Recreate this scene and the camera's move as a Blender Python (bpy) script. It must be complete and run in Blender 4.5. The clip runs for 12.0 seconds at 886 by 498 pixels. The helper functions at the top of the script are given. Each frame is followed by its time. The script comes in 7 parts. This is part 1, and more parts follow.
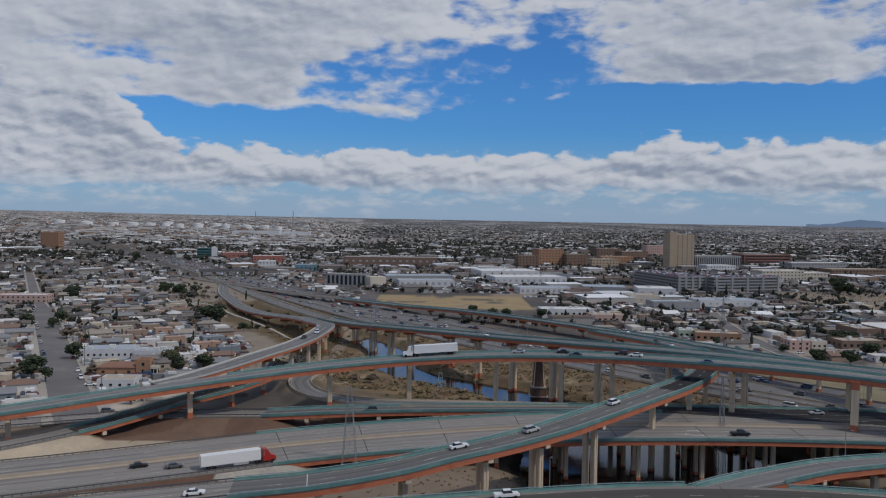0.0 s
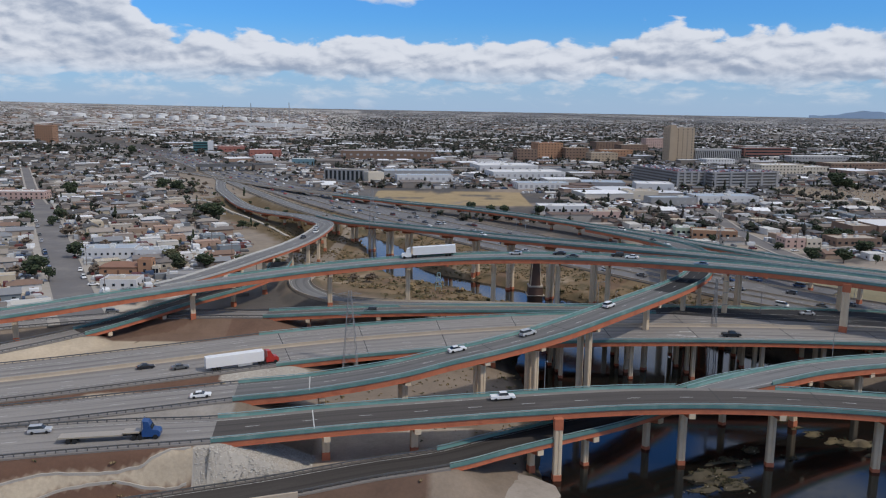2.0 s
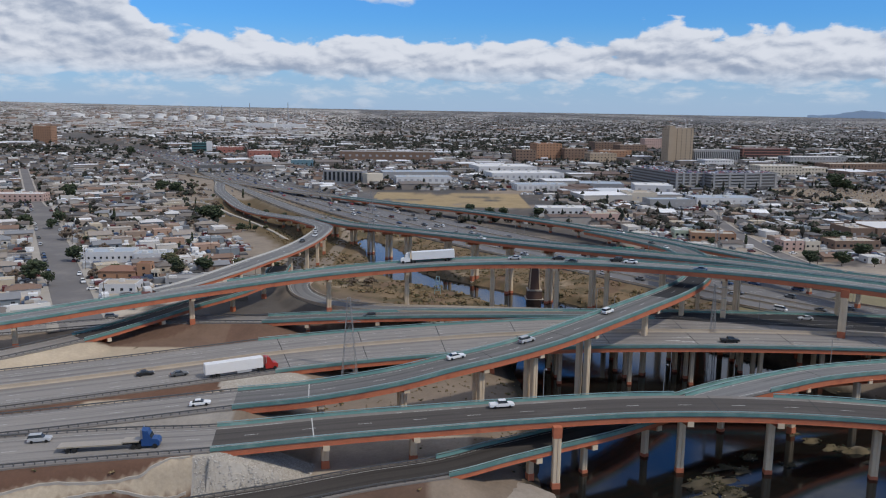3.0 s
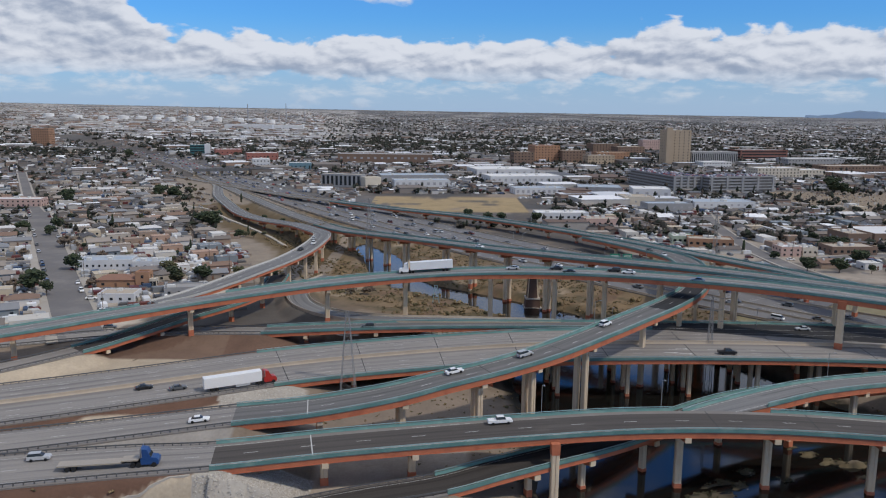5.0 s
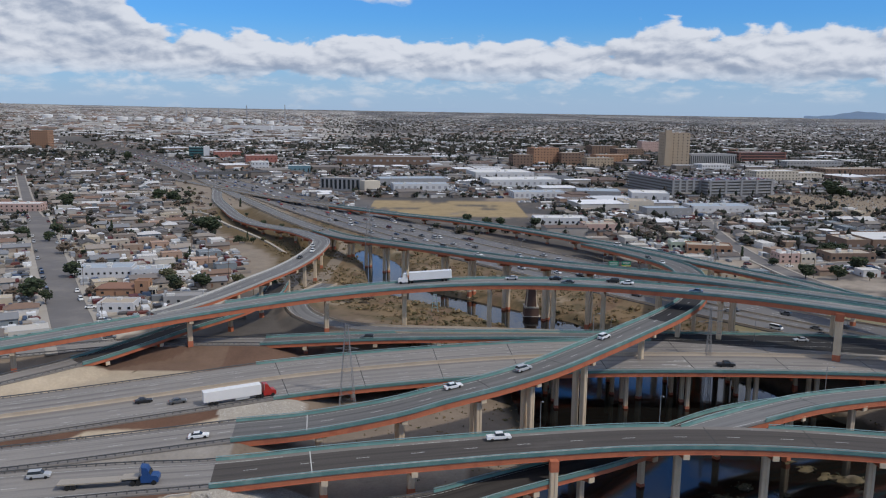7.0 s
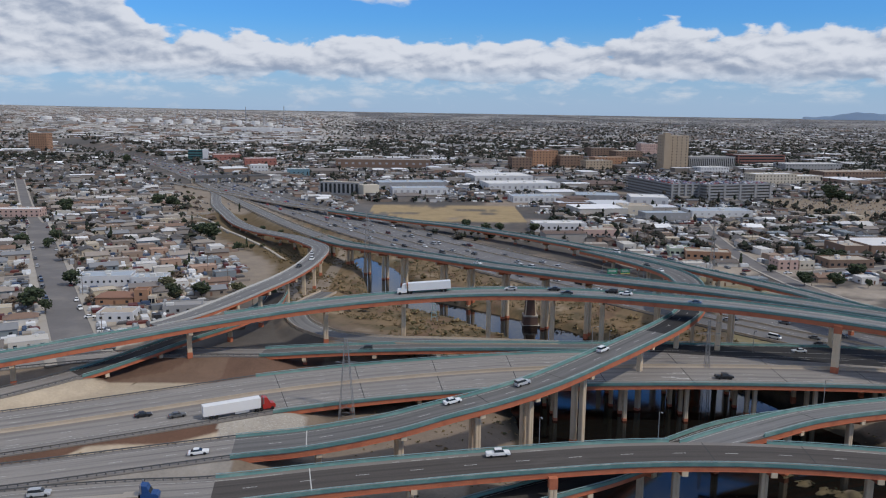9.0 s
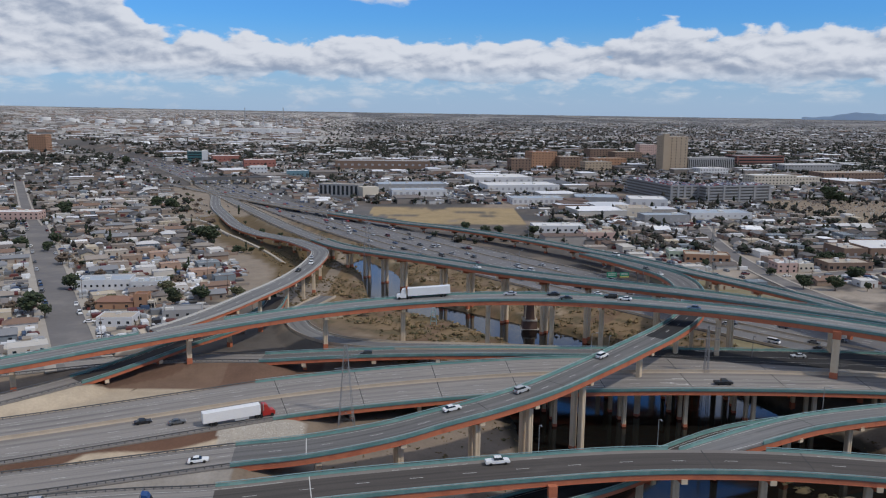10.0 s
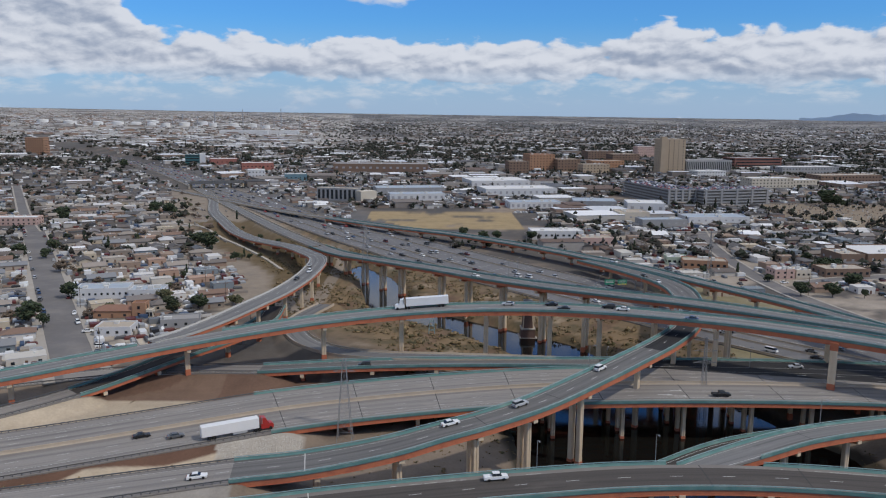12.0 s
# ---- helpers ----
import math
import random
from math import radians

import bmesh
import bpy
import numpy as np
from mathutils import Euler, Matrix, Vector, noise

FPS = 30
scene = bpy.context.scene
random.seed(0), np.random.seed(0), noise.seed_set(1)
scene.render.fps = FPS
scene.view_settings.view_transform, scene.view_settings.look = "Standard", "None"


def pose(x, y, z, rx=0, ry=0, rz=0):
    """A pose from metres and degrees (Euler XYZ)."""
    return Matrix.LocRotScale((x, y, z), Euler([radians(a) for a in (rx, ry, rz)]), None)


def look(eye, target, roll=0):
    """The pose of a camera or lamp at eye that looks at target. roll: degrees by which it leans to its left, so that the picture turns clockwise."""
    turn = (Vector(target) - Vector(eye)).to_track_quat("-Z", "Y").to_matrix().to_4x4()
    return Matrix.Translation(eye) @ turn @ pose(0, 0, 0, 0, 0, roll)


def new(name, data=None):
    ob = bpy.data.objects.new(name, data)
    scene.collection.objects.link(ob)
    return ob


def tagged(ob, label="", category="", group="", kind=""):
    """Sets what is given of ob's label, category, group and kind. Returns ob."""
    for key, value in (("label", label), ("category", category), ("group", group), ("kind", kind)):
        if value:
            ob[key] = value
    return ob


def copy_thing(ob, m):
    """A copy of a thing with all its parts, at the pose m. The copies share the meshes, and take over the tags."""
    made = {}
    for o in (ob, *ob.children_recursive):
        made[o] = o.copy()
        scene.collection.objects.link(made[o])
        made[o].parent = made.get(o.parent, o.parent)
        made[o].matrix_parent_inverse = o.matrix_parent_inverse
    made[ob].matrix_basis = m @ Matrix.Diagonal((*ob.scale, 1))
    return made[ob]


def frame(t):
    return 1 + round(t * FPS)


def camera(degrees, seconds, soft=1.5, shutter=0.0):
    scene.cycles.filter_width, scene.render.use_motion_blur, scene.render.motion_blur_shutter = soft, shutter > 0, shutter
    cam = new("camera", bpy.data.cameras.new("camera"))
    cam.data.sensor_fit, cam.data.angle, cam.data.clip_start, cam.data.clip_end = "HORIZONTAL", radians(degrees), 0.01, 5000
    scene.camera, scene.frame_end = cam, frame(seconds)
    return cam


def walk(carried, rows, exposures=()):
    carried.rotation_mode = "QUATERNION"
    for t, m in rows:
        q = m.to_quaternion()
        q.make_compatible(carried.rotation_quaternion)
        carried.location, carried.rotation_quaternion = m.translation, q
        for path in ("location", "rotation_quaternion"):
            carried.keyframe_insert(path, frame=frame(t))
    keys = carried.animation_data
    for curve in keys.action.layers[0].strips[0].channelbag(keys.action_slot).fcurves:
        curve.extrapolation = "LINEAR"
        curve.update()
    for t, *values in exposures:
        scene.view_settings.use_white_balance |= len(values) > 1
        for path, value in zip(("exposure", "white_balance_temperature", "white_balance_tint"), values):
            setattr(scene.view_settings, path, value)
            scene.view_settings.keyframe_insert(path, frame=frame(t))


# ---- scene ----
cam = camera(57.39, 12.0, soft=1.15)
# seconds, eye height, heading, tilt and lean of a drone that first tilts down and then climbs
PATH = [
    (0.0, 0.02, -0.02, 75.47, 0.030, -1.969, 0.800),
    (0.1, 0.02, -0.02, 75.64, 0.006, -3.696, 0.812),
    (0.2, 0.01, -0.01, 75.82, -0.018, -5.388, 0.825),
    (0.3, 0.01, -0.01, 76.00, -0.042, -7.073, 0.838),
    (0.4, 0.01, -0.01, 76.19, -0.066, -8.599, 0.850),
    (0.5, 0.01, -0.01, 76.38, -0.089, -9.517, 0.868),
    (1.0, -0.00, 0.00, 77.36, -0.131, -9.583, 0.836),
    (1.5, -0.01, 0.01, 78.36, -0.172, -9.612, 0.797),
    (2.0, -0.02, 0.03, 79.36, -0.201, -9.623, 0.773),
    (2.5, -0.03, 0.04, 80.36, -0.240, -9.636, 0.754),
    (3.0, -0.04, 0.06, 81.36, -0.276, -9.656, 0.746),
    (5.0, -0.08, 0.16, 85.32, -0.402, -9.671, 0.688),
    (5.5, -0.09, 0.19, 86.30, -0.424, -9.672, 0.691),
    (6.0, -0.10, 0.22, 87.28, -0.444, -9.676, 0.687),
    (6.5, -0.11, 0.25, 88.26, -0.460, -9.670, 0.702),
    (7.0, -0.12, 0.29, 89.22, -0.473, -9.669, 0.692),
    (9.0, -0.16, 0.46, 93.06, -0.538, -9.638, 0.660),
    (9.5, -0.17, 0.50, 94.00, -0.562, -9.631, 0.646),
    (10.0, -0.19, 0.56, 94.94, -0.582, -9.630, 0.613),
    (10.5, -0.20, 0.61, 95.88, -0.618, -9.627, 0.598),
    (11.0, -0.21, 0.66, 96.80, -0.649, -9.621, 0.581),
    (11.5, -0.22, 0.72, 97.73, -0.680, -9.610, 0.556),
    (12.0, -0.24, 0.78, 98.64, -0.721, -9.592, 0.555),
]
rows = []
for t, x, y, z, yaw, pitch, lean in PATH:
    a, b = radians(yaw), radians(pitch)
    ahead = Vector((-math.sin(a) * math.cos(b), math.cos(a) * math.cos(b), math.sin(b)))
    eye = Vector((x, y, z))
    rows.append((t, look(eye, eye + ahead, lean)))
walk(cam, rows, exposures=[(0.0, -0.80, 6450, 10), (0.45, -0.90, 6450, 10), (1.0, -0.54, 6450, 10), (1.6, -0.34, 6450, 10), (6.0, -0.35, 6450, 10), (12.0, -0.40, 6450, 10)])

# ---- sky and sun ----
SUN_EL, SUN_AZ = radians(49), radians(-28)          # azimuth from +x towards +y
sun_dir = Vector((math.cos(SUN_EL) * math.cos(SUN_AZ), math.cos(SUN_EL) * math.sin(SUN_AZ), math.sin(SUN_EL)))


class Nodes:
    """Small helper to wire shader nodes."""

    def __init__(self, tree):
        self.t = tree

    def n(self, kind, **settings):
        node = self.t.nodes.new(kind)
        for k, v in settings.items():
            if k == "op":
                node.operation = v
            elif k == "clamp":
                node.use_clamp = v
        return node

    def link(self, a, b):
        self.t.links.new(a, b)

    def put(self, socket, v):
        if isinstance(v, bpy.types.NodeSocket):
            self.link(v, socket)
        elif v is not None:
            socket.default_value = v

    def math(self, op, a, b=None, c=None, clamp=False):
        node = self.n("ShaderNodeMath", op=op, clamp=clamp)
        self.put(node.inputs[0], a)
        self.put(node.inputs[1], b)
        self.put(node.inputs[2], c)
        return node.outputs[0]

    def smooth(self, v, lo, hi, a=0.0, b=1.0):
        node = self.n("ShaderNodeMapRange")
        node.interpolation_type = "SMOOTHSTEP"
        self.put(node.inputs["Value"], v)
        for key, val in (("From Min", lo), ("From Max", hi), ("To Min", a), ("To Max", b)):
            self.put(node.inputs[key], val)
        return node.outputs["Result"]

    def vec(self, x, y, z=0.0):
        node = self.n("ShaderNodeCombineXYZ")
        for s, v in zip(node.inputs, (x, y, z)):
            self.put(s, v)
        return node.outputs[0]

    def noise(self, v, scale, detail=4.0, rough=0.55, distort=0.0):
        node = self.n("ShaderNodeTexNoise")
        self.put(node.inputs["Vector"], v)
        node.inputs["Scale"].default_value = scale
        node.inputs["Detail"].default_value = detail
        node.inputs["Roughness"].default_value = rough
        node.inputs["Distortion"].default_value = distort
        return node.outputs["Fac"]

    def mix(self, f, a, b, blend="MIX"):
        node = self.n("ShaderNodeMix")
        node.data_type, node.blend_type = "RGBA", blend
        self.put(node.inputs[0], f)
        self.put(node.inputs[6], a)
        self.put(node.inputs[7], b)
        return node.outputs[2]


world = bpy.data.worlds.new("world")
world.use_nodes = True
scene.world = world
W = Nodes(world.node_tree)
for node in list(W.t.nodes):
    W.t.nodes.remove(node)
sky = W.n("ShaderNodeTexSky")
sky.sky_type, sky.sun_disc = "NISHITA", False
sky.sun_elevation, sky.sun_rotation = SUN_EL, radians(90) - SUN_AZ
sky.air_density, sky.dust_density, sky.ozone_density = 1.0, 0.6, 2.0
coord = W.n("ShaderNodeTexCoord")
sep = W.n("ShaderNodeSeparateXYZ")
W.link(coord.outputs["Generated"], sep.inputs[0])
dx, dy, dz = sep.outputs
DEG = 57.2958
az = W.math("MULTIPLY", W.math("ARCTAN2", dx, dy), DEG)
el = W.math("MULTIPLY", W.math("ARCSINE", dz), DEG)
# cumulus: lumpy fields in degrees of azimuth and elevation; the same field a little towards the sun gives the relief
def lumps(a_scale, e_scale, seed, da=0.0, de=0.0, detail=9.0, rough=0.56):
    return W.noise(W.vec(W.math("MULTIPLY_ADD", az, a_scale, da * a_scale), W.math("MULTIPLY_ADD", el, e_scale, de * e_scale), seed), 1.0, detail, rough, 0.25)


def plus(*terms):
    out = terms[0]
    for term in terms[1:]:
        out = W.math("ADD", out, term)
    return out


big = lumps(0.15, 0.40, 4.3, 0.0, 0.0, 7.0, 0.48)
fine = lumps(0.50, 1.0, 9.1, 0.0, 0.0, 7.0, 0.5)
relief = W.math("SUBTRACT", big, lumps(0.15, 0.40, 4.3, 0.6, 0.60, 7.0, 0.48))
relief_fine = W.math("SUBTRACT", fine, lumps(0.50, 1.0, 9.1, 0.3, 0.30, 7.0, 0.5))
# bank over the horizon: higher at both sides
crest = plus(4.9, W.smooth(az, -17.0, -24.0, 0.0, 4.2), W.smooth(az, 9.0, 16.0, 0.0, 0.75))
body = plus(W.math("MULTIPLY_ADD", big, 1.8, -0.9), W.math("MULTIPLY_ADD", fine, 2.0, -1.0))
depth = W.math("SUBTRACT", crest, el)
dense = plus(body, W.math("MULTIPLY", W.math("MINIMUM", depth, 1.6), 0.62), W.smooth(el, 1.5, 3.1, -1.2, 0.0))
bank = W.math("MULTIPLY", W.smooth(dense, 0.0, 0.32), W.smooth(el, 1.2, 3.2, 0.35, 1.0))
tone_bank = plus(W.smooth(depth, -0.3, 2.6, 0.92, 0.60), W.math("MULTIPLY", relief, 1.25), W.math("MULTIPLY", relief_fine, 1.5))
# thin rows of small clouds in the haze beneath
rows_n = W.noise(W.vec(W.math("MULTIPLY", az, 0.42), W.math("MULTIPLY", el, 1.25), 2.7), 1.0, 8.0, 0.6, 0.15)
rows = W.math("MULTIPLY", W.smooth(rows_n, 0.44, 0.72), W.math("MULTIPLY", W.smooth(el, 0.5, 1.3), W.smooth(el, 3.6, 2.4, 0.0, 0.62)))
# high deck with blue holes
deck_n = plus(W.math("MULTIPLY", lumps(0.062, 0.19, 11.6), 0.72), W.math("MULTIPLY", fine, 0.28))
edge = plus(7.0, W.smooth(az, 4.0, 13.0, 0.0, 1.5), W.math("MULTIPLY_ADD", big, 2.6, -1.3), W.math("MULTIPLY_ADD", fine, 1.2, -0.6))
over = W.math("SUBTRACT", el, edge)
hole = W.math("MULTIPLY", W.smooth(W.math("ABSOLUTE", W.math("SUBTRACT", az, 0.0)), 5.0, 15.0, 1.0, 0.0), W.smooth(W.math("ABSOLUTE", W.math("SUBTRACT", el, 10.5)), 1.5, 4.5, 1.0, 0.0))
cover = plus(W.smooth(over, -0.3, 1.2, -0.30, 0.13), W.math("MULTIPLY", hole, -0.155), W.smooth(el, 15.5, 19.0, 0.0, -0.16), W.smooth(el, 30.0, 45.0, 0.0, 0.26))
deck_d = plus(deck_n, cover)
hi = W.smooth(deck_d, 0.49, 0.60)
relief_hi = W.math("SUBTRACT", lumps(0.062, 0.19, 11.6), lumps(0.062, 0.19, 11.6, 0.9, 0.9))
tone_hi = plus(W.smooth(deck_d, 0.52, 0.72, 0.82, 0.56), W.math("MULTIPLY", relief_hi, 1.6), W.math("MULTIPLY", relief_fine, 0.9), W.smooth(az, 0.0, 26.0, 0.0, -0.10))
mask = W.math("MAXIMUM", bank, hi)
pick = W.n("ShaderNodeMix")
W.put(pick.inputs[0], W.smooth(W.math("SUBTRACT", hi, bank), -0.1, 0.1))
W.put(pick.inputs[2], tone_bank)
W.put(pick.inputs[3], tone_hi)
tone = pick.outputs[0]
grey = W.mix(W.smooth(tone, 0.12, 1.0), (0.375, 0.455, 0.61, 1), (0.87, 0.915, 1.01, 1))
blue = W.mix(1.0, sky.outputs[0], (0.042, 0.098, 0.172, 1), "MULTIPLY")
haze = W.mix(W.smooth(el, 0.0, 6.5, 0.80, 0.0), blue, (0.50, 0.65, 0.88, 1))
haze = W.mix(rows, haze, (0.84, 0.89, 0.97, 1))
final = W.mix(mask, haze, grey)
back = W.n("ShaderNodeBackground")
W.link(final, back.inputs[0])
back.inputs[1].default_value = 1.0
out = W.n("ShaderNodeOutputWorld")
W.link(back.outputs[0], out.inputs[0])

sun = bpy.data.lights.new("sun", "SUN")
sun.energy, sun.angle, sun.color = 2.75, radians(2.5), (1.0, 0.925, 0.82)
sun_ob = new("sun", sun)
sun_ob.matrix_world = look(sun_dir * 100, (0, 0, 0))

# ---- materials ----
def material(name, color, rough=0.8, vary=0.25, scale=0.6, fine=6.0, bump=0.15, metal=0.0, per="", tint=None, spec=0.3):
    """Painted or mineral surface: base colour varied at two scales in metres, with fine relief.
    per: 'object' or 'island' varies it from piece to piece; tint: a second colour that stains blend in."""
    m = bpy.data.materials.new(name)
    m.use_nodes = True
    k = Nodes(m.node_tree)
    bsdf = m.node_tree.nodes["Principled BSDF"]
    geo = k.n("ShaderNodeNewGeometry")
    big = k.noise(geo.outputs["Position"], scale, 5.0, 0.6)
    small = k.noise(geo.outputs["Position"], fine, 4.0, 0.65)
    amount = k.math("MULTIPLY_ADD", big, 1.2 * vary, k.math("MULTIPLY_ADD", small, 0.8 * vary, 1 - vary))
    if per == "object":
        info = k.n("ShaderNodeObjectInfo")
        amount = k.math("MULTIPLY", amount, k.math("MULTIPLY_ADD", info.outputs["Random"], 0.35, 0.82))
    elif per == "island":
        amount = k.math("MULTIPLY", amount, k.math("MULTIPLY_ADD", geo.outputs["Random Per Island"], 0.6, 0.7))
    base = (*color, 1)
    if tint:
        base = k.mix(k.smooth(big, 0.45, 0.7), (*color, 1), (*tint, 1))
    col = k.mix(1.0, base, amount, "MULTIPLY")
    k.link(col, bsdf.inputs["Base Color"])
    k.put(bsdf.inputs["Roughness"], k.math("MULTIPLY_ADD", small, 0.2, rough - 0.1))
    bsdf.inputs["Metallic"].default_value = metal
    bsdf.inputs["Specular IOR Level"].default_value = spec
    if bump:
        b = k.n("ShaderNodeBump")
        b.inputs["Strength"].default_value = bump
        b.inputs["Distance"].default_value = 0.05
        k.link(small, b.inputs["Height"])
        k.link(b.outputs[0], bsdf.inputs["Normal"])
    return m


def palette(name, colors, rough=0.85, per="island", vary=0.2):
    """One material whose pieces each take one of several colours."""
    m = material(name, (1, 1, 1), rough, vary, 0.4, 3.0, 0.0)
    k = Nodes(m.node_tree)
    bsdf = m.node_tree.nodes["Principled BSDF"]
    old = bsdf.inputs["Base Color"].links[0].from_socket
    if per == "island":
        src = k.n("ShaderNodeNewGeometry").outputs["Random Per Island"]
    else:
        src = k.n("ShaderNodeObjectInfo").outputs["Random"]
    ramp = k.n("ShaderNodeValToRGB")
    ramp.color_ramp.interpolation = "CONSTANT"
    el = ramp.color_ramp.elements
    while len(el) < len(colors):
        el.new(0.5)
    for i, c in enumerate(colors):
        el[i].position = i / len(colors)
        el[i].color = (*c, 1)
    k.link(src, ramp.inputs[0])
    k.link(k.mix(1.0, old, ramp.outputs[0], "MULTIPLY"), bsdf.inputs["Base Color"])
    return m


M = {}
M["concrete"] = material("concrete", (0.42, 0.38, 0.33), 0.88, 0.3, 0.3, 3.0, 0.15)
M["barrier_concrete"] = material("barrier_concrete", (0.42, 0.35, 0.27), 0.9, 0.3, 0.2, 2.0, 0.15)
M["teal"] = material("teal_paint", (0.110, 0.222, 0.206), 0.7, 0.4, 0.2, 2.5, 0.1, tint=(0.16, 0.26, 0.235))
M["teal_rail"] = material("teal_rail", (0.26, 0.37, 0.37), 0.6, 0.25, 0.4, 4.0, 0.05)
M["rust"] = material("rust_red_paint", (0.47, 0.155, 0.08), 0.78, 0.35, 0.3, 3.0, 0.1, tint=(0.35, 0.11, 0.06))
M["pale_barrier"] = material("pale_parapet_concrete", (0.42, 0.41, 0.38), 0.9, 0.3, 0.2, 2.0, 0.1)
M["slab"] = material("slab_edge", (0.16, 0.15, 0.14), 0.9, 0.3, 0.4, 3.0)
M["pier"] = material("pier_concrete", (0.64, 0.515, 0.365), 0.88, 0.3, 0.25, 2.0, 0.15, tint=(0.53, 0.42, 0.29))
M["line_white"] = material("line_white", (0.50, 0.495, 0.47), 0.8, 0.3, 0.8, 6.0, 0.0)
M["line_yellow"] = material("line_yellow", (0.55, 0.40, 0.10), 0.8, 0.3, 0.8, 6.0, 0.0)
M["joint"] = material("joint_seal", (0.05, 0.05, 0.05), 0.9, 0.3)
M["steel"] = material("galvanised_steel", (0.34, 0.35, 0.36), 0.5, 0.3, 0.8, 6.0, 0.05, metal=0.6)


def road_surface(name, base, edge, dark, lane=3.66):
    """Road surface with worn wheel paths and long streaks that follow the way (UV in metres: across, along)."""
    m = bpy.data.materials.new(name)
    m.use_nodes = True
    k = Nodes(m.node_tree)
    bsdf = m.node_tree.nodes["Principled BSDF"]
    uv = k.n("ShaderNodeUVMap")
    uv.uv_map = "UVMap"
    sp = k.n("ShaderNodeSeparateXYZ")
    k.link(uv.outputs[0], sp.inputs[0])
    u, v = sp.outputs[0], sp.outputs[1]
    streak = k.noise(k.vec(k.math("MULTIPLY", u, 1.1), k.math("MULTIPLY", v, 0.018), 2.0), 1.0, 5.0, 0.6)
    patch = k.noise(k.vec(k.math("MULTIPLY", u, 0.16), k.math("MULTIPLY", v, 0.05), 5.0), 1.0, 4.0, 0.6)
    grain = k.noise(k.vec(u, v, 0.0), 2.2, 4.0, 0.7)
    path = k.math("MULTIPLY_ADD", k.math("COSINE", k.math("MULTIPLY", u, 2 * math.pi / lane)), -0.5, 0.5)
    wear = k.math("MULTIPLY", k.math("MULTIPLY_ADD", path, 0.75, 0.25), k.smooth(streak, 0.32, 0.68))
    col = k.mix(wear, (*base, 1), (*dark, 1))
    col = k.mix(k.smooth(patch, 0.55, 0.75, 0.0, 0.6), col, (*edge, 1))
    col = k.mix(1.0, col, k.math("MULTIPLY_ADD", grain, 0.5, 0.75), "MULTIPLY")
    k.link(col, bsdf.inputs["Base Color"])
    bsdf.inputs["Roughness"].default_value = 0.9
    bsdf.inputs["Specular IOR Level"].default_value = 0.25
    b = k.n("ShaderNodeBump")
    b.inputs["Strength"].default_value, b.inputs["Distance"].default_value = 0.1, 0.03
    k.link(grain, b.inputs["Height"])
    k.link(b.outputs[0], bsdf.inputs["Normal"])
    return m


M["asphalt"] = road_surface("worn_asphalt", (0.062, 0.055, 0.050), (0.085, 0.076, 0.068), (0.038, 0.034, 0.031))
M["brown_asphalt"] = road_surface("worn_brown_asphalt", (0.088, 0.078, 0.070), (0.125, 0.112, 0.10), (0.056, 0.050, 0.046))
M["dark_road_layer"] = road_surface("dark_layer_surface", (0.036, 0.035, 0.036), (0.055, 0.053, 0.052), (0.022, 0.022, 0.023))
M["mid_road"] = road_surface("worn_grey_deck", (0.160, 0.155, 0.150), (0.205, 0.197, 0.188), (0.092, 0.089, 0.087))
M["guard"] = material("guard_rail_steel", (0.13, 0.13, 0.13), 0.6, 0.3, 0.5, 4.0, 0.0, metal=0.3)
M["concrete_road"] = road_surface("worn_concrete_road", (0.270, 0.250, 0.230), (0.33, 0.300, 0.266), (0.155, 0.146, 0.139))
M["blue_road"] = road_surface("weathered_deck_concrete", (0.195, 0.192, 0.188), (0.250, 0.243, 0.233), (0.105, 0.103, 0.102))
M["pale_deck"] = road_surface("pale_deck_concrete", (0.235, 0.232, 0.228), (0.30, 0.292, 0.28), (0.125, 0.123, 0.121))
M["shoulder"] = material("shoulder_concrete", (0.20, 0.182, 0.165), 0.9, 0.3, 0.15, 2.0, 0.1)
M["riprap"] = material("riprap_stone", (0.42, 0.38, 0.32), 0.95, 0.7, 0.5, 2.2, 1.0)
M["kerb"] = material("kerb_concrete", (0.36, 0.325, 0.28), 0.92, 0.3, 0.2, 2.0, 0.1)


# ---- building blocks ----
def part(name, bm, mat, parent=None, label="", kind=""):
    """Links a bmesh as one mesh object under a thing or a part."""
    me = bpy.data.meshes.new(name)
    bm.to_mesh(me)
    bm.free()
    me.materials.append(mat)
    ob = new(name, me)
    if parent is not None:
        ob.parent = parent
    if label or kind:
        tagged(ob, label, "", "", kind)
    return ob


def mesh_part(name, verts, faces, mat, parent=None, label="", kind=""):
    me = bpy.data.meshes.new(name)
    me.from_pydata([tuple(v) for v in verts], [], faces)
    me.materials.append(mat)
    me.update()
    ob = new(name, me)
    if parent is not None:
        ob.parent = parent
    if label or kind:
        tagged(ob, label, "", "", kind)
    return ob


def shared(name, me, parent, m=None):
    ob = new(name, me)
    ob.parent = parent
    if m is not None:
        ob.matrix_basis = m
    return ob


def empty(name, at=(0, 0, 0), label="", category="", group="", kind=""):
    ob = new(name)
    ob.location = at
    return tagged(ob, label, category, group, kind)


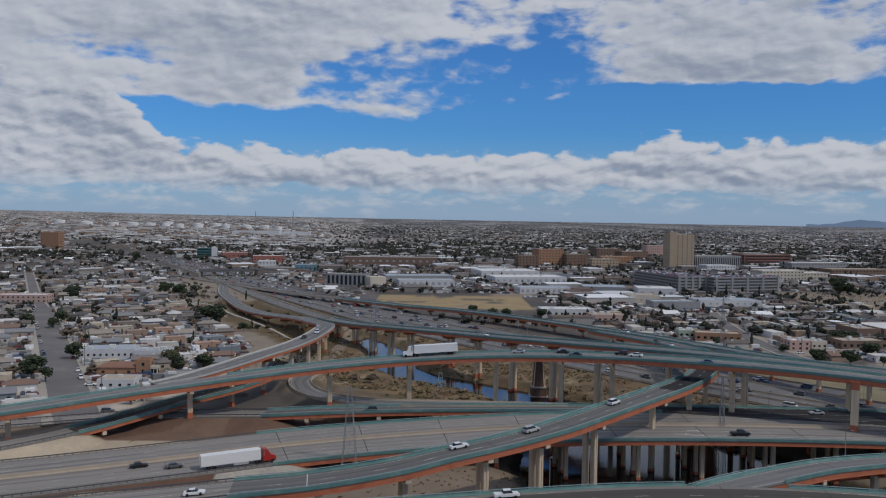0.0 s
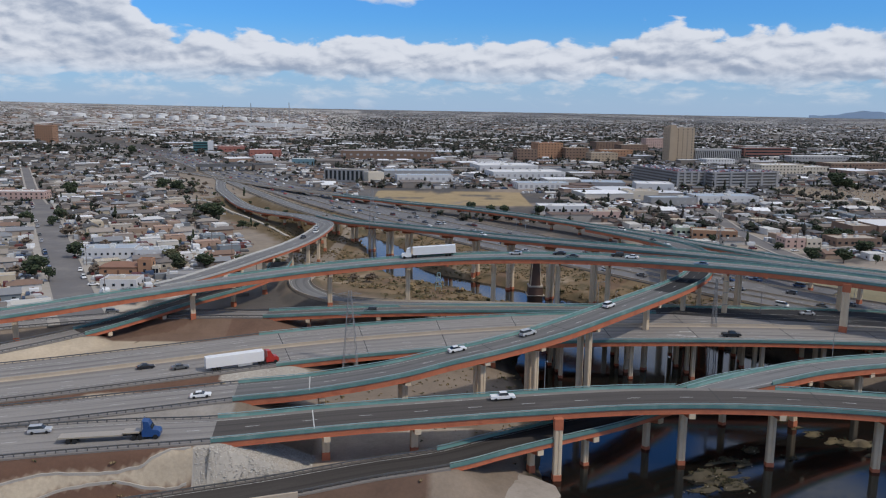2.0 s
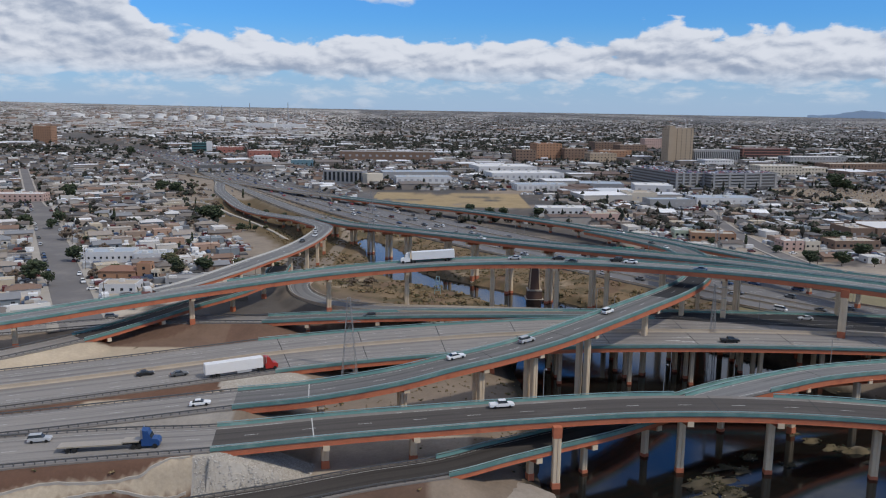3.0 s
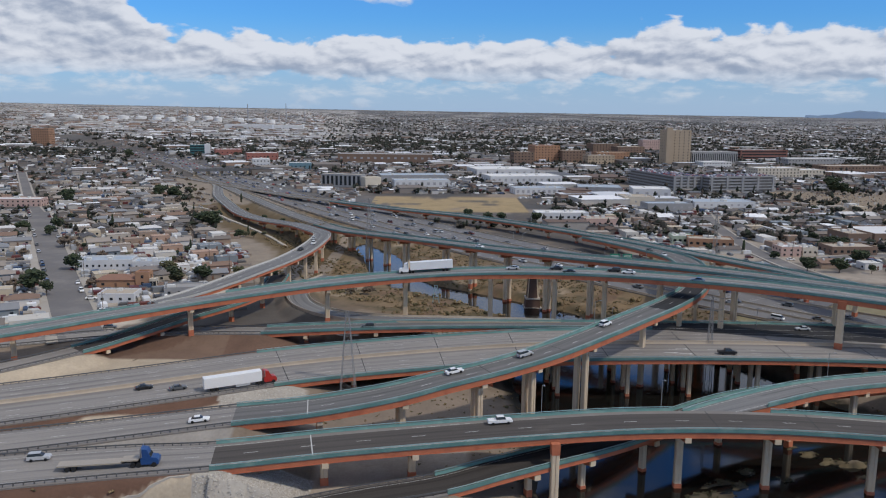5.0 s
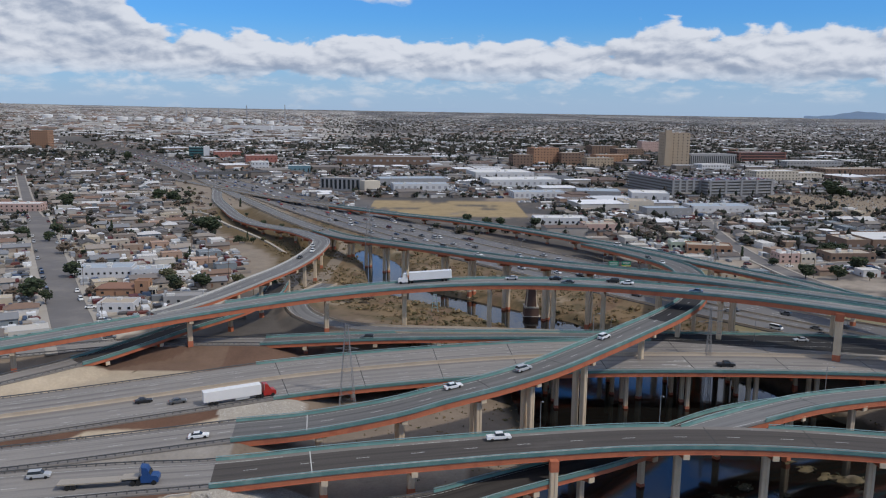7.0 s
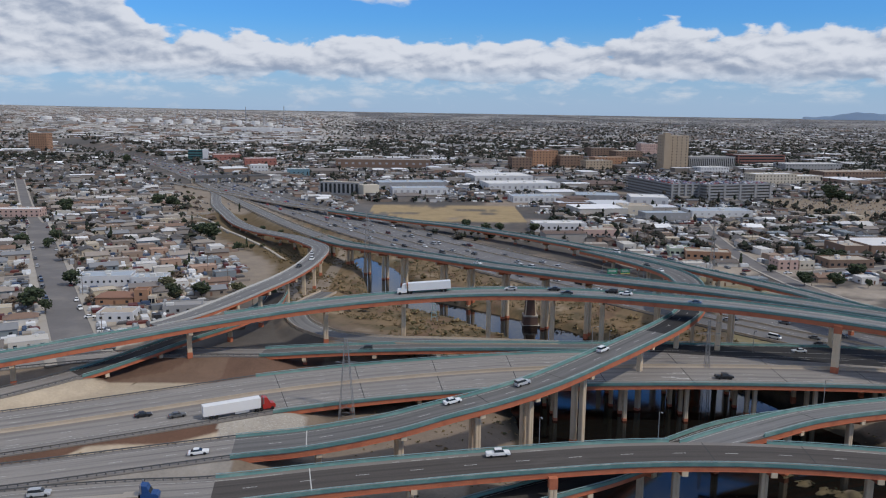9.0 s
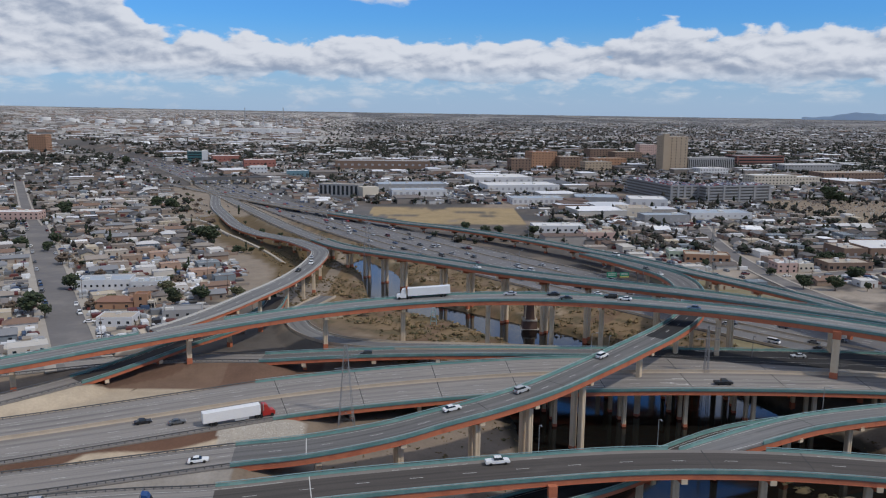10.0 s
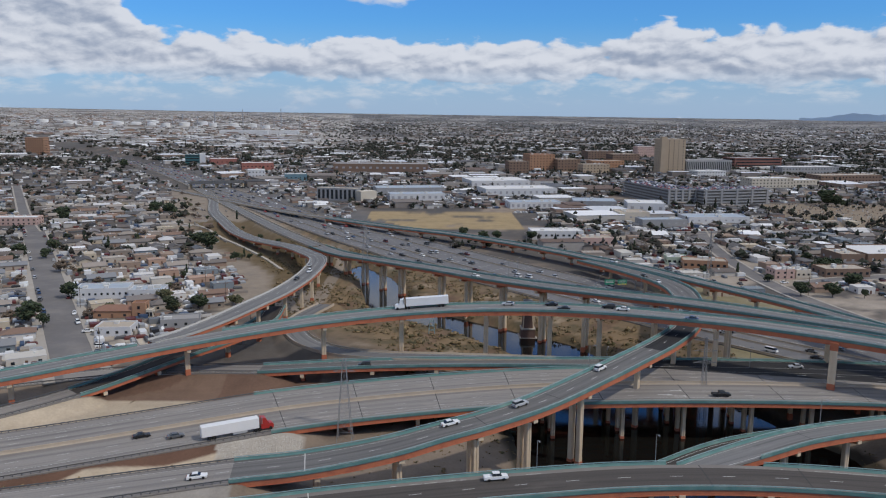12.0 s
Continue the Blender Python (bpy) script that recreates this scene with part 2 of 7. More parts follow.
def box(bm, x0, y0, z0, x1, y1, z1, m=None):
    vs = [bm.verts.new(Vector((x, y, z)) if m is None else m @ Vector((x, y, z)))
          for z in (z0, z1) for x, y in ((x0, y0), (x1, y0), (x1, y1), (x0, y1))]
    for q in ((3, 2, 1, 0), (4, 5, 6, 7), (0, 1, 5, 4), (1, 2, 6, 5), (2, 3, 7, 6), (3, 0, 4, 7)):
        bm.faces.new([vs[i] for i in q])
    return vs


def prism(bm, ring0, ring1, cap=True):
    """A solid between two rings of points."""
    a = [bm.verts.new(p) for p in ring0]
    b = [bm.verts.new(p) for p in ring1]
    n = len(a)
    for i in range(n):
        bm.faces.new((a[i], a[(i + 1) % n], b[(i + 1) % n], b[i]))
    if cap:
        bm.faces.new(a[::-1])
        bm.faces.new(b)


class Road:
    """A smooth way through control points (x, y, height of the surface, width, 'g' on fill or 'b' bridge)."""

    def __init__(self, ctrl, step=2.5):
        c = np.array([p[:4] for p in ctrl], float)
        self.ctrl = ctrl
        pts, flags = [], []
        n = len(c)
        for i in range(n - 1):
            p0, p1, p2, p3 = c[max(i - 1, 0)], c[i], c[i + 1], c[min(i + 2, n - 1)]
            if i == 0:
                p0 = 2 * p1 - p2
            if i == n - 2:
                p3 = 2 * p2 - p1
            k = max(2, int(np.linalg.norm(p2[:2] - p1[:2]) / step))
            for j in range(k):
                t = j / k
                pts.append(0.5 * (2 * p1 + (p2 - p0) * t + (2 * p0 - 5 * p1 + 4 * p2 - p3) * t * t + (3 * p1 - p0 - 3 * p2 + p3) * t ** 3))
                flags.append(ctrl[i][4])
        pts.append(c[-1])
        flags.append(ctrl[-1][4])
        self.p = np.array(pts)
        self.flag = flags
        d = np.gradient(self.p[:, :2], axis=0)
        d /= np.linalg.norm(d, axis=1)[:, None] + 1e-9
        self.dir = d
        self.nor = np.stack([-d[:, 1], d[:, 0]], 1)       # to the left of the way
        self.s = np.concatenate([[0], np.cumsum(np.linalg.norm(np.diff(self.p[:, :2], axis=0), axis=1))])

    def at(self, s, off=0.0, up=0.0):
        """Place and heading at a length along the way, with a sideways offset to the left."""
        x, y, z, w = (float(np.interp(s, self.s, self.p[:, i])) for i in range(4))
        i = min(int(np.searchsorted(self.s, s)), len(self.s) - 1)
        d, n = self.dir[i], self.nor[i]
        return Vector((x + n[0] * off, y + n[1] * off, z + up)), math.atan2(d[1], d[0]), w

    def near(self, x, y):
        """The length along the way that is nearest to a place."""
        return float(self.s[np.argmin((self.p[:, 0] - x) ** 2 + (self.p[:, 1] - y) ** 2)])

    def sweep(self, name, profile, mat, parent, lo=None, hi=None, label=""):
        """Sweeps a closed profile of (side, sideways, up) along the way; side -1..1 goes with half the width."""
        idx = [i for i in range(len(self.s)) if (lo is None or self.s[i] >= lo - 0.01) and (hi is None or self.s[i] <= hi + 0.01)]
        if len(idx) < 2:
            return None
        verts, faces, k = [], [], len(profile)
        for i in idx:
            x, y, z, w = self.p[i]
            for side, o, h in profile:
                off = side * w / 2 + o
                verts.append((x + self.nor[i][0] * off, y + self.nor[i][1] * off, z + h))
        for a in range(len(idx) - 1):
            for j in range(k):
                q = (j + 1) % k
                faces.append((a * k + j, a * k + q, (a + 1) * k + q, (a + 1) * k + j))
        faces.append(tuple(range(k))[::-1])
        faces.append(tuple((len(idx) - 1) * k + j for j in range(k)))
        return mesh_part(name, verts, faces, mat, parent, label)


    def surface(self, name, mat, parent, lo, hi, inset=0.4, up=0.0, cuts=8):
        """The running surface between two lengths, with UV in metres across and along."""
        idx = [i for i in range(len(self.s)) if lo - 0.01 <= self.s[i] <= hi + 0.01]
        if len(idx) < 2:
            return None
        verts, faces, uvs = [], [], []
        for i in idx:
            x, y, z, w = self.p[i]
            for j in range(cuts + 1):
                off = (w / 2 - inset) * (2 * j / cuts - 1)
                verts.append((x + self.nor[i][0] * off, y + self.nor[i][1] * off, z + up))
                uvs.append((off, self.s[i]))
        k = cuts + 1
        for a in range(len(idx) - 1):
            for j in range(cuts):
                faces.append((a * k + j + 1, a * k + j, (a + 1) * k + j, (a + 1) * k + j + 1))
        ob = mesh_part(name, verts, faces, mat, parent)
        layer = ob.data.uv_layers.new(name="UVMap")
        loops = np.empty(len(ob.data.loops), dtype=np.int32)
        ob.data.loops.foreach_get("vertex_index", loops)
        layer.data.foreach_set("uv", np.array(uvs, dtype=np.float32)[loops].ravel())
        return ob


G_, B_ = "g", "b"
ROADS = {
    # name: control points
    "A": [(-175, 135, 9.5, 17, G_), (-130, 146.5, 10.4, 17, G_), (-90, 156.8, 11.2, 16.5, G_), (-68, 160.8, 11.7, 15.5, G_), (-47.5, 163.2, 12.2, 13.4, B_), (-22.1, 168.1, 13.2, 13.2, B_),
          (0, 172.0, 13.8, 13.2, B_), (20.7, 174.6, 14.6, 13.2, B_), (46.1, 176.7, 15.5, 13.2, B_), (71.5, 176.8, 15.7, 13.2, B_), (97.7, 174.6, 15.3, 13.2, B_),
          (130, 169, 14.5, 13.2, B_), (170, 158, 13, 13.2, B_)],
    "B": [(-185, 151, 9.3, 13, G_), (-135, 162.0, 10.3, 13.4, G_), (-97, 171.8, 11.1, 13.4, G_), (-70, 179.2, 12.0, 13, G_), (-48, 183.3, 13.5, 12.4, B_), (-30.7, 184.8, 15.0, 12, B_), (-11.7, 189.0, 17.1, 11, B_),
          (1.1, 193.5, 19.0, 10, B_), (15.1, 199.5, 20.6, 9.6, B_), (29.6, 208.8, 22.0, 9.5, B_), (47.9, 227.2, 22.9, 9.5, B_), (59.0, 239.8, 23.1, 9.5, B_),
          (78.0, 263.2, 23.0, 9.5, B_), (93, 288, 22.0, 9.3, B_), (103.5, 315, 20.6, 9.8, B_), (111.5, 346, 18.9, 12, B_), (116, 374, 17.3, 13, B_), (115.8, 402, 15.4, 13, B_),
          (110, 430, 13.7, 12, B_), (100, 459, 12.3, 10, B_), (90, 481, 11.4, 8.0, B_)],
    "C": [(-235, 205, 8.0, 11.5, G_), (-195, 222, 10.3, 11.5, B_), (-138.8, 249.3, 14.3, 11.5, B_), (-109.9, 263.5, 16.9, 11.5, B_), (-86.0, 275.0, 19.0, 11.5, B_), (-57.7, 286.2, 21.4, 11.5, B_), (-38, 291.8, 23.0, 11.5, B_), (-17.2, 295.4, 24.5, 11.5, B_),
          (4.1, 296.6, 25.9, 11.5, B_), (25.2, 295.0, 27.0, 11.5, B_), (45.9, 291.0, 27.8, 11.5, B_), (65.4, 284.6, 28.4, 11.5, B_), (82.9, 276.8, 28.8, 11.5, B_), (99.9, 268.6, 29.1, 11.5, B_),
          (115.4, 259.6, 29.2, 11.5, B_), (137.6, 244.9, 29.0, 11.5, B_), (175, 218, 28, 11.5, B_), (215, 186, 26, 11.5, B_)],
    "D": [(-330, 1075, 4.6, 11.5, G_), (-260.9, 927.7, 5.0, 11.5, G_), (-216.6, 833.3, 5.2, 11.5, G_), (-159.3, 710.4, 6.2, 11.5, G_), (-115.2, 611.5, 8.2, 11.5, G_), (-76.2, 527, 11.0, 11.5, B_), (-55.7, 484.5, 13.5, 11.5, B_), (-38.0, 460, 15.4, 11.5, B_), (-20.2, 437, 17.2, 11.5, B_),
          (-4.3, 415, 19.0, 11.5, B_), (9.9, 394, 20.8, 11.5, B_), (22.7, 375, 22.3, 11.5, B_), (34.2, 359.5, 23.6, 11.5, B_), (55.3, 337, 25.3, 11.5, B_), (77, 321.5, 26.0, 11.5, B_), (97.3, 308.2, 26.4, 11.5, B_),
          (114.6, 295.6, 26.6, 11.5, B_), (137.8, 277.6, 26.7, 11.5, B_), (154, 264.5, 26.7, 11.5, B_), (195, 230, 26, 11.5, B_), (232, 198, 25, 11.5, B_)],
    "E": [(57, 179.8, 15.40, 4, B_), (67.5, 184.6, 15.52, 7.4, B_), (81, 192.8, 15.25, 8.6, B_), (94.3, 201.2, 14.7, 8.6, B_), (104.2, 206.4, 14.2, 8.6, B_), (117.6, 212.2, 13.5, 8.6, B_), (140, 220, 12.4, 8.6, B_), (180, 230, 10.5, 8.6, B_)],
    "F": [(-230, 160, 7.0, 33, G_), (-170, 182, 7.1, 33, G_), (-117.6, 205.2, 7.2, 33, G_), (-91.5, 217.8, 7.2, 33, G_), (-66.8, 229.6, 7.5, 33.5, G_), (-52, 236.4, 7.8, 34, B_), (-33.8, 241.9, 8.5, 34, B_), (-15.7, 245.6, 9.3, 34, B_), (3.7, 248.2, 10.3, 34, B_),
          (25, 249.8, 11.4, 34, B_), (47.3, 250.3, 12.3, 34, B_), (79, 250.4, 12.8, 34, B_), (113.5, 249.6, 12.9, 34, B_), (150, 246.8, 12.8, 34, B_), (220, 238, 12, 34, B_)],
    "G": [(-190, 252, 4.6, 9, G_), (-150, 268, 5.2, 9, G_), (-110, 279, 6.4, 9, G_), (-82, 279.5, 7.4, 9, G_), (-61, 277, 8.4, 9, B_), (-50.7, 277.7, 8.8, 9, B_), (-35.4, 278.6, 9.4, 9, B_), (-15.5, 278.9, 10.1, 9, B_), (4.3, 278.2, 10.8, 9, B_), (24.1, 276.6, 11.5, 9, B_), (43.3, 274.2, 12.2, 9, B_),
          (65, 272.4, 12.75, 9.5, B_), (100, 271.6, 12.85, 9.5, B_), (150, 269, 12.7, 9.5, B_), (220, 261, 11.9, 9.5, B_)],
    "H": [(-200, 178, 5.6, 9, G_), (-160, 212, 6.0, 9, G_), (-134.5, 237, 6.5, 9, G_), (-117.0, 254.8, 7.3, 9, B_), (-105.1, 269.4, 8.6, 9, B_), (-92, 288, 10.2, 9, B_), (-78, 307, 11.6, 9, B_), (-70, 330, 12.5, 9, B_), (-70, 352, 13, 9, B_)],
    "S": [(-99, 277, 18.0, 6.0, B_), (-90, 286, 18.9, 8.0, B_), (-80.5, 303, 20.1, 9.2, B_), (-73, 325, 20.6, 9.5, B_), (-67, 350, 20.2, 9.5, B_), (-63, 380, 19.6, 9.5, B_), (-61.8, 410, 18.9, 9.5, B_), (-63.5, 440, 17.2, 9.5, B_), (-68, 464, 15.2, 9.5, B_),
          (-76.5, 486, 13.6, 9.5, B_), (-90.5, 514, 12.3, 9.5, B_), (-106, 540, 10.2, 9.5, B_), (-129, 573, 8.4, 9.5, B_), (-152, 616, 7.3, 9.5, B_), (-176, 676, 6.5, 9.5, G_), (-200.5, 740, 6.0, 9.5, G_), (-215, 790, 5.5, 9.5, G_), (-231, 850, 5.1, 9.5, G_), (-246, 893, 4.8, 9, G_), (-262, 940, 4.5, 8, G_)],
    "W": [(-330, 990, 4.6, 9.5, G_), (-210, 838, 5.4, 9.5, G_), (-140, 748, 6.8, 9.5, G_), (-89.1, 691.3, 8.0, 9.5, B_), (-33.1, 634, 9.0, 9.5, B_), (10.9, 594.5, 10.0, 9.5, B_), (49.4, 553, 10.5, 9.5, B_), (81.8, 511.5, 10.9, 9.5, B_), (95.0, 492.3, 11.0, 9.5, B_),
          (109.7, 472, 11.5, 9.5, B_), (121.5, 448, 12.2, 9.5, B_), (131.5, 423, 13.0, 9.5, B_), (147.5, 383, 14.6, 9.5, B_), (160, 350, 16.0, 9.5, B_), (171, 317, 17.0, 9.5, B_), (186, 280, 18, 9.5, B_), (205, 240, 18.5, 9.5, B_)],
    "U": [(-120, 122, 3.2, 10, G_), (-77, 137, 3.5, 10, G_), (-46.6, 147.3, 4.2, 9.6, G_), (-31.0, 152.2, 4.9, 9.4, G_), (-14.7, 158.2, 5.7, 9.2, G_), (1.2, 162.0, 6.8, 9.2, B_), (13.2, 167.3, 7.8, 9.2, B_), (26.1, 172.5, 8.9, 9.2, B_), (39.6, 178.4, 9.8, 9.2, B_),
          (58, 190, 10.4, 9.2, B_), (85, 207, 10.6, 9.2, B_), (130, 222, 9.8, 9.2, B_)],
    "L": [(44, 279.0, 11.95, 4, B_), (24, 282.0, 11.3, 6.5, B_), (0, 285.2, 10.6, 8.5, B_), (-18, 288.5, 9.9, 9, G_), (-31, 293.8, 9.2, 9.4, G_), (-41, 301.5, 8.5, 9.6, G_), (-49.5, 313, 7.7, 9.8, G_), (-55.2, 324, 7.1, 9.8, G_), (-59, 335.6, 6.8, 9.6, G_), (-60.5, 346, 6.6, 9.4, G_), (-58.5, 362, 6.4, 9, G_), (-52, 385, 6.0, 8.5, G_)],
}
WAY = {k: Road(v) for k, v in ROADS.items()}

# the wide interstate on the ground, between the two long flyovers
I10 = Road([(-900, 1990, 4.3, 42, G_), (-640, 1610, 4.3, 42, G_), (-420, 1275, 4.3, 42, G_), (-278, 1003, 4.3, 42, G_), (-194, 855, 4.3, 42, G_), (-125, 729, 4.3, 44, G_), (-58, 611, 4.3, 45, G_), (6, 510, 4.3, 45, G_), (66, 429, 4.3, 44, G_), (108, 372, 4.5, 41, G_),
            (138, 334, 4.7, 40, G_), (172, 298, 5.0, 40, G_), (234, 243, 5.2, 40, G_)], 6.0)

RIVER = np.array([(75, 60, 55), (76, 120, 54), (77, 165, 50), (75, 210, 46), (64, 255, 38), (54, 300, 19), (46, 332, 12), (18, 364, 8), (-10, 388, 8), (-24, 412, 8), (-28, 445, 9), (-35, 478, 7), (-58, 525, 4), (-95, 610, 4), (-160, 760, 4)], float)


def fbm(x, y, scale, seed=0):
    """Smooth noise, about -1 to 1, on arrays."""
    out, amp, total = np.zeros(np.shape(x)), 1.0, 0.0
    rng = np.random.RandomState(77 + seed)
    for _ in range(4):
        a = rng.rand(6) * 6.28
        k = 6.28 / scale
        v = sum(np.sin(k * (math.cos(t) * x + math.sin(t) * y) * (0.7 + 0.6 * i / 6) + t * 7) for i, t in enumerate(a)) / 3.0
        out += amp * v
        total += amp
        amp *= 0.5
        scale *= 0.47
    return out / total


def poly_dist(x, y, poly):
    """Distance to a polyline and the third column's value there."""
    best, val = np.full(np.shape(x), 1e9), np.zeros(np.shape(x))
    for a, b in zip(poly[:-1], poly[1:]):
        d = b[:2] - a[:2]
        t = np.clip(((x - a[0]) * d[0] + (y - a[1]) * d[1]) / (d @ d), 0, 1)
        r = np.hypot(x - a[0] - t * d[0], y - a[1] - t * d[1])
        v = a[2] + t * (b[2] - a[2])
        m = r < best
        best, val = np.where(m, r, best), np.where(m, v, val)
    return best, val


def step(a, b, v):
    t = np.clip((v - a) / (b - a), 0, 1)
    return t * t * (3 - 2 * t)


FILLS = []
for key, way in list(WAY.items()) + [("I", I10)]:
    idx = [i for i, fl in enumerate(way.flag) if fl == G_]
    runs, cur = [], []
    for i in idx:
        if cur and i != cur[-1] + 1:
            runs.append(cur)
            cur = []
        cur.append(i)
    if cur:
        runs.append(cur)
    for r in runs:
        if len(r) > 1:
            stride = 3 if key != "I" else 2
            pick = r[::stride] + ([r[-1]] if r[::stride][-1] != r[-1] else [])
            FILLS.append((way.p[pick], 1.6 if key in "UL" else 1.75 if key == "A" else 2.2, 1.5 if key == "U" else 8.0))


def slope_share(x, y):
    """How far down (0 to 1) a place lies on the slope from the upper road's edge to the lower one's, and both heights."""
    out = []
    for way, sign in ((WAY["A"], -1), (WAY["U"], 1)):
        i = np.argmin((way.p[:, 0][None] - x[:, None]) ** 2 + (way.p[:, 1][None] - y[:, None]) ** 2, axis=1)
        o = ((x - way.p[i, 0]) * way.nor[i, 0] + (y - way.p[i, 1]) * way.nor[i, 1]) * sign - way.p[i, 3] / 2 - 0.9
        out.append((o, way.p[i, 2]))
    (ea, za), (eu, zu) = out
    return np.where(ea <= 0, 0.0, np.where(eu <= 0, 1.0, ea / np.maximum(ea + eu, 0.01))), za, zu


ISLANDS = [(61, 171, 9), (68, 177, 8), (58, 164, 8), (66, 166, 7), (94, 197, 6), (100, 191, 8), (105, 185, 8), (92, 206, 8), (84, 182, 5), (77, 184, 6), (110, 172, 6)]


def ground(x, y):
    """Height of the ground."""
    x, y = np.asarray(x, float), np.asarray(y, float)
    far = np.hypot(x, y)
    base = 4.0 + 0.35 * fbm(x, y, 90.0, 1)
    # the land climbs slowly to low mesas far away, more on one side
    base = base + step(1900, 4950, far) * np.interp(x / np.maximum(y, 1.0), [-0.55, -0.26, 0.0, 0.55], [99, 86, 79, 68]) + step(900, 1700, far) * step(-250, -900, x) * 9 * step(4900, 3000, far)
    d, hw = poly_dist(x, y, RIVER)
    bed = -1.5 + 0.6 * fbm(x, y, 12.0, 5) * 0.5
    for ix, iy, ir in ISLANDS:
        bed = bed + 1.45 * np.exp(-((x - ix) ** 2 + 1.6 * (y - iy) ** 2) / (0.55 * ir * ir)) * (0.8 + 1.1 * fbm(x, y, 6.0, 6))
    t = step(0.0, 1.0, (d - hw * 0.92) / (7 + 0.35 * hw))
    z = bed * (1 - t) + base * t
    # low river flats
    z = np.where((y > 285) & (d < 75) & (d > hw), z - 1.6 * step(75, 20, d) * t, z)
    # near bank slopes to the water
    z = z - step(205, 150, y) * step(-20, 25, x) * 1.5 * t
    z = z - step(150, 100, y) * 2.5
    for p, slope, reach in FILLS:
        box_pad = p[:, 3].max() / 2 + 30
        m = (x > p[:, 0].min() - box_pad) & (x < p[:, 0].max() + box_pad) & (y > p[:, 1].min() - box_pad) & (y < p[:, 1].max() + box_pad)
        if not np.any(m):
            continue
        xs, ys = x[m], y[m]
        best, zz, ww = np.full(xs.shape, 1e9), np.zeros(xs.shape), np.zeros(xs.shape)
        for a, b in zip(p[:-1], p[1:]):
            dd = b[:2] - a[:2]
            t = np.clip(((xs - a[0]) * dd[0] + (ys - a[1]) * dd[1]) / (dd @ dd), 0, 1)
            r = np.hypot(xs - a[0] - t * dd[0], ys - a[1] - t * dd[1])
            k = r < best
            best = np.where(k, r, best)
            zz = np.where(k, a[2] + t * (b[2] - a[2]), zz)
            ww = np.where(k, a[3] + t * (b[3] - a[3]), ww)
        lift = zz - 0.35 - np.maximum(0, best - ww / 2 - 1.2) / slope
        cut = zz - 0.35 + np.maximum(0, best - ww / 2 - 1.2) / slope
        z[m] = np.maximum(z[m], lift)
        z[m] = np.minimum(z[m], np.where(best < ww / 2 + reach, cut, 1e9))
    # one even slope between the flyover's approach and the low ramp beneath it
    m = (x < -46) & (x > -160) & (y < 170) & (y > 110)
    if np.any(m):
        f, za, zu = slope_share(x[m], y[m])
        ease = step(0.02, 0.98, f)
        ruled = (za - 0.35) * (1 - ease) + (zu - 0.35) * ease
        z[m] = np.where((f > 0) & (f < 1), ruled, z[m])
    return z


def lines(lo, hi, a, b, fine, grow):
    """Grid lines, fine between a and b and wider outwards."""
    mid = list(np.arange(a, b + 0.01, fine))
    v, s = b, fine
    while v < hi:
        s *= grow
        v = min(v + s, hi)
        mid.append(v)
    v, s = a, fine
    left = []
    while v > lo:
        s *= grow
        v = max(v - s, lo)
        left.append(v)
    return np.array(left[::-1] + mid)


gx = np.concatenate([lines(-3700, -112, -122, -112, 1.5, 1.04)[:-1], np.arange(-112, -44, 0.75), lines(-44, 3700, -44, 130, 1.6, 1.04)])
gy = np.concatenate([lines(-400, 132, 120, 131, 1.0, 1.2)[:-1], np.arange(132, 230, 0.65), lines(230, 4930, 230, 340, 1.8, 1.03)])
X, Y = np.meshgrid(gx, gy)
Z = ground(X.ravel(), Y.ravel()).reshape(X.shape)



def gz(x, y):
    """Height of the ground sheet at a place, between its grid lines."""
    i = min(max(int(np.searchsorted(gx, x)) - 1, 0), len(gx) - 2)
    j = min(max(int(np.searchsorted(gy, y)) - 1, 0), len(gy) - 2)
    u, v = (x - gx[i]) / (gx[i + 1] - gx[i]), (y - gy[j]) / (gy[j + 1] - gy[j])
    return float((Z[j, i] * (1 - u) + Z[j, i + 1] * u) * (1 - v) + (Z[j + 1, i] * (1 - u) + Z[j + 1, i + 1] * u) * v)


SAND, BROWN, DIRT = np.array((0.43, 0.355, 0.262)), np.array((0.122, 0.068, 0.046)), np.array((0.21, 0.165, 0.125))
DRY, RIPRAP, CITY, MUD = np.array((0.195, 0.135, 0.075)), np.array((0.39, 0.355, 0.305)), np.array((0.10, 0.088, 0.078)), np.array((0.036, 0.030, 0.020))


BED_UP = ([-110, -84, -78, -74, -64, -59, -54, -50], [0.45, 0.43, 0.36, 0.36, 0.44, 0.37, 0.04, 0.01])
BED_LO = ([-110, -80, -74, -69, -64, -61, -57, -52.6, -48.5], [1.0, 0.76, 0.6, 0.57, 0.56, 0.62, 0.75, 0.81, 0.69])


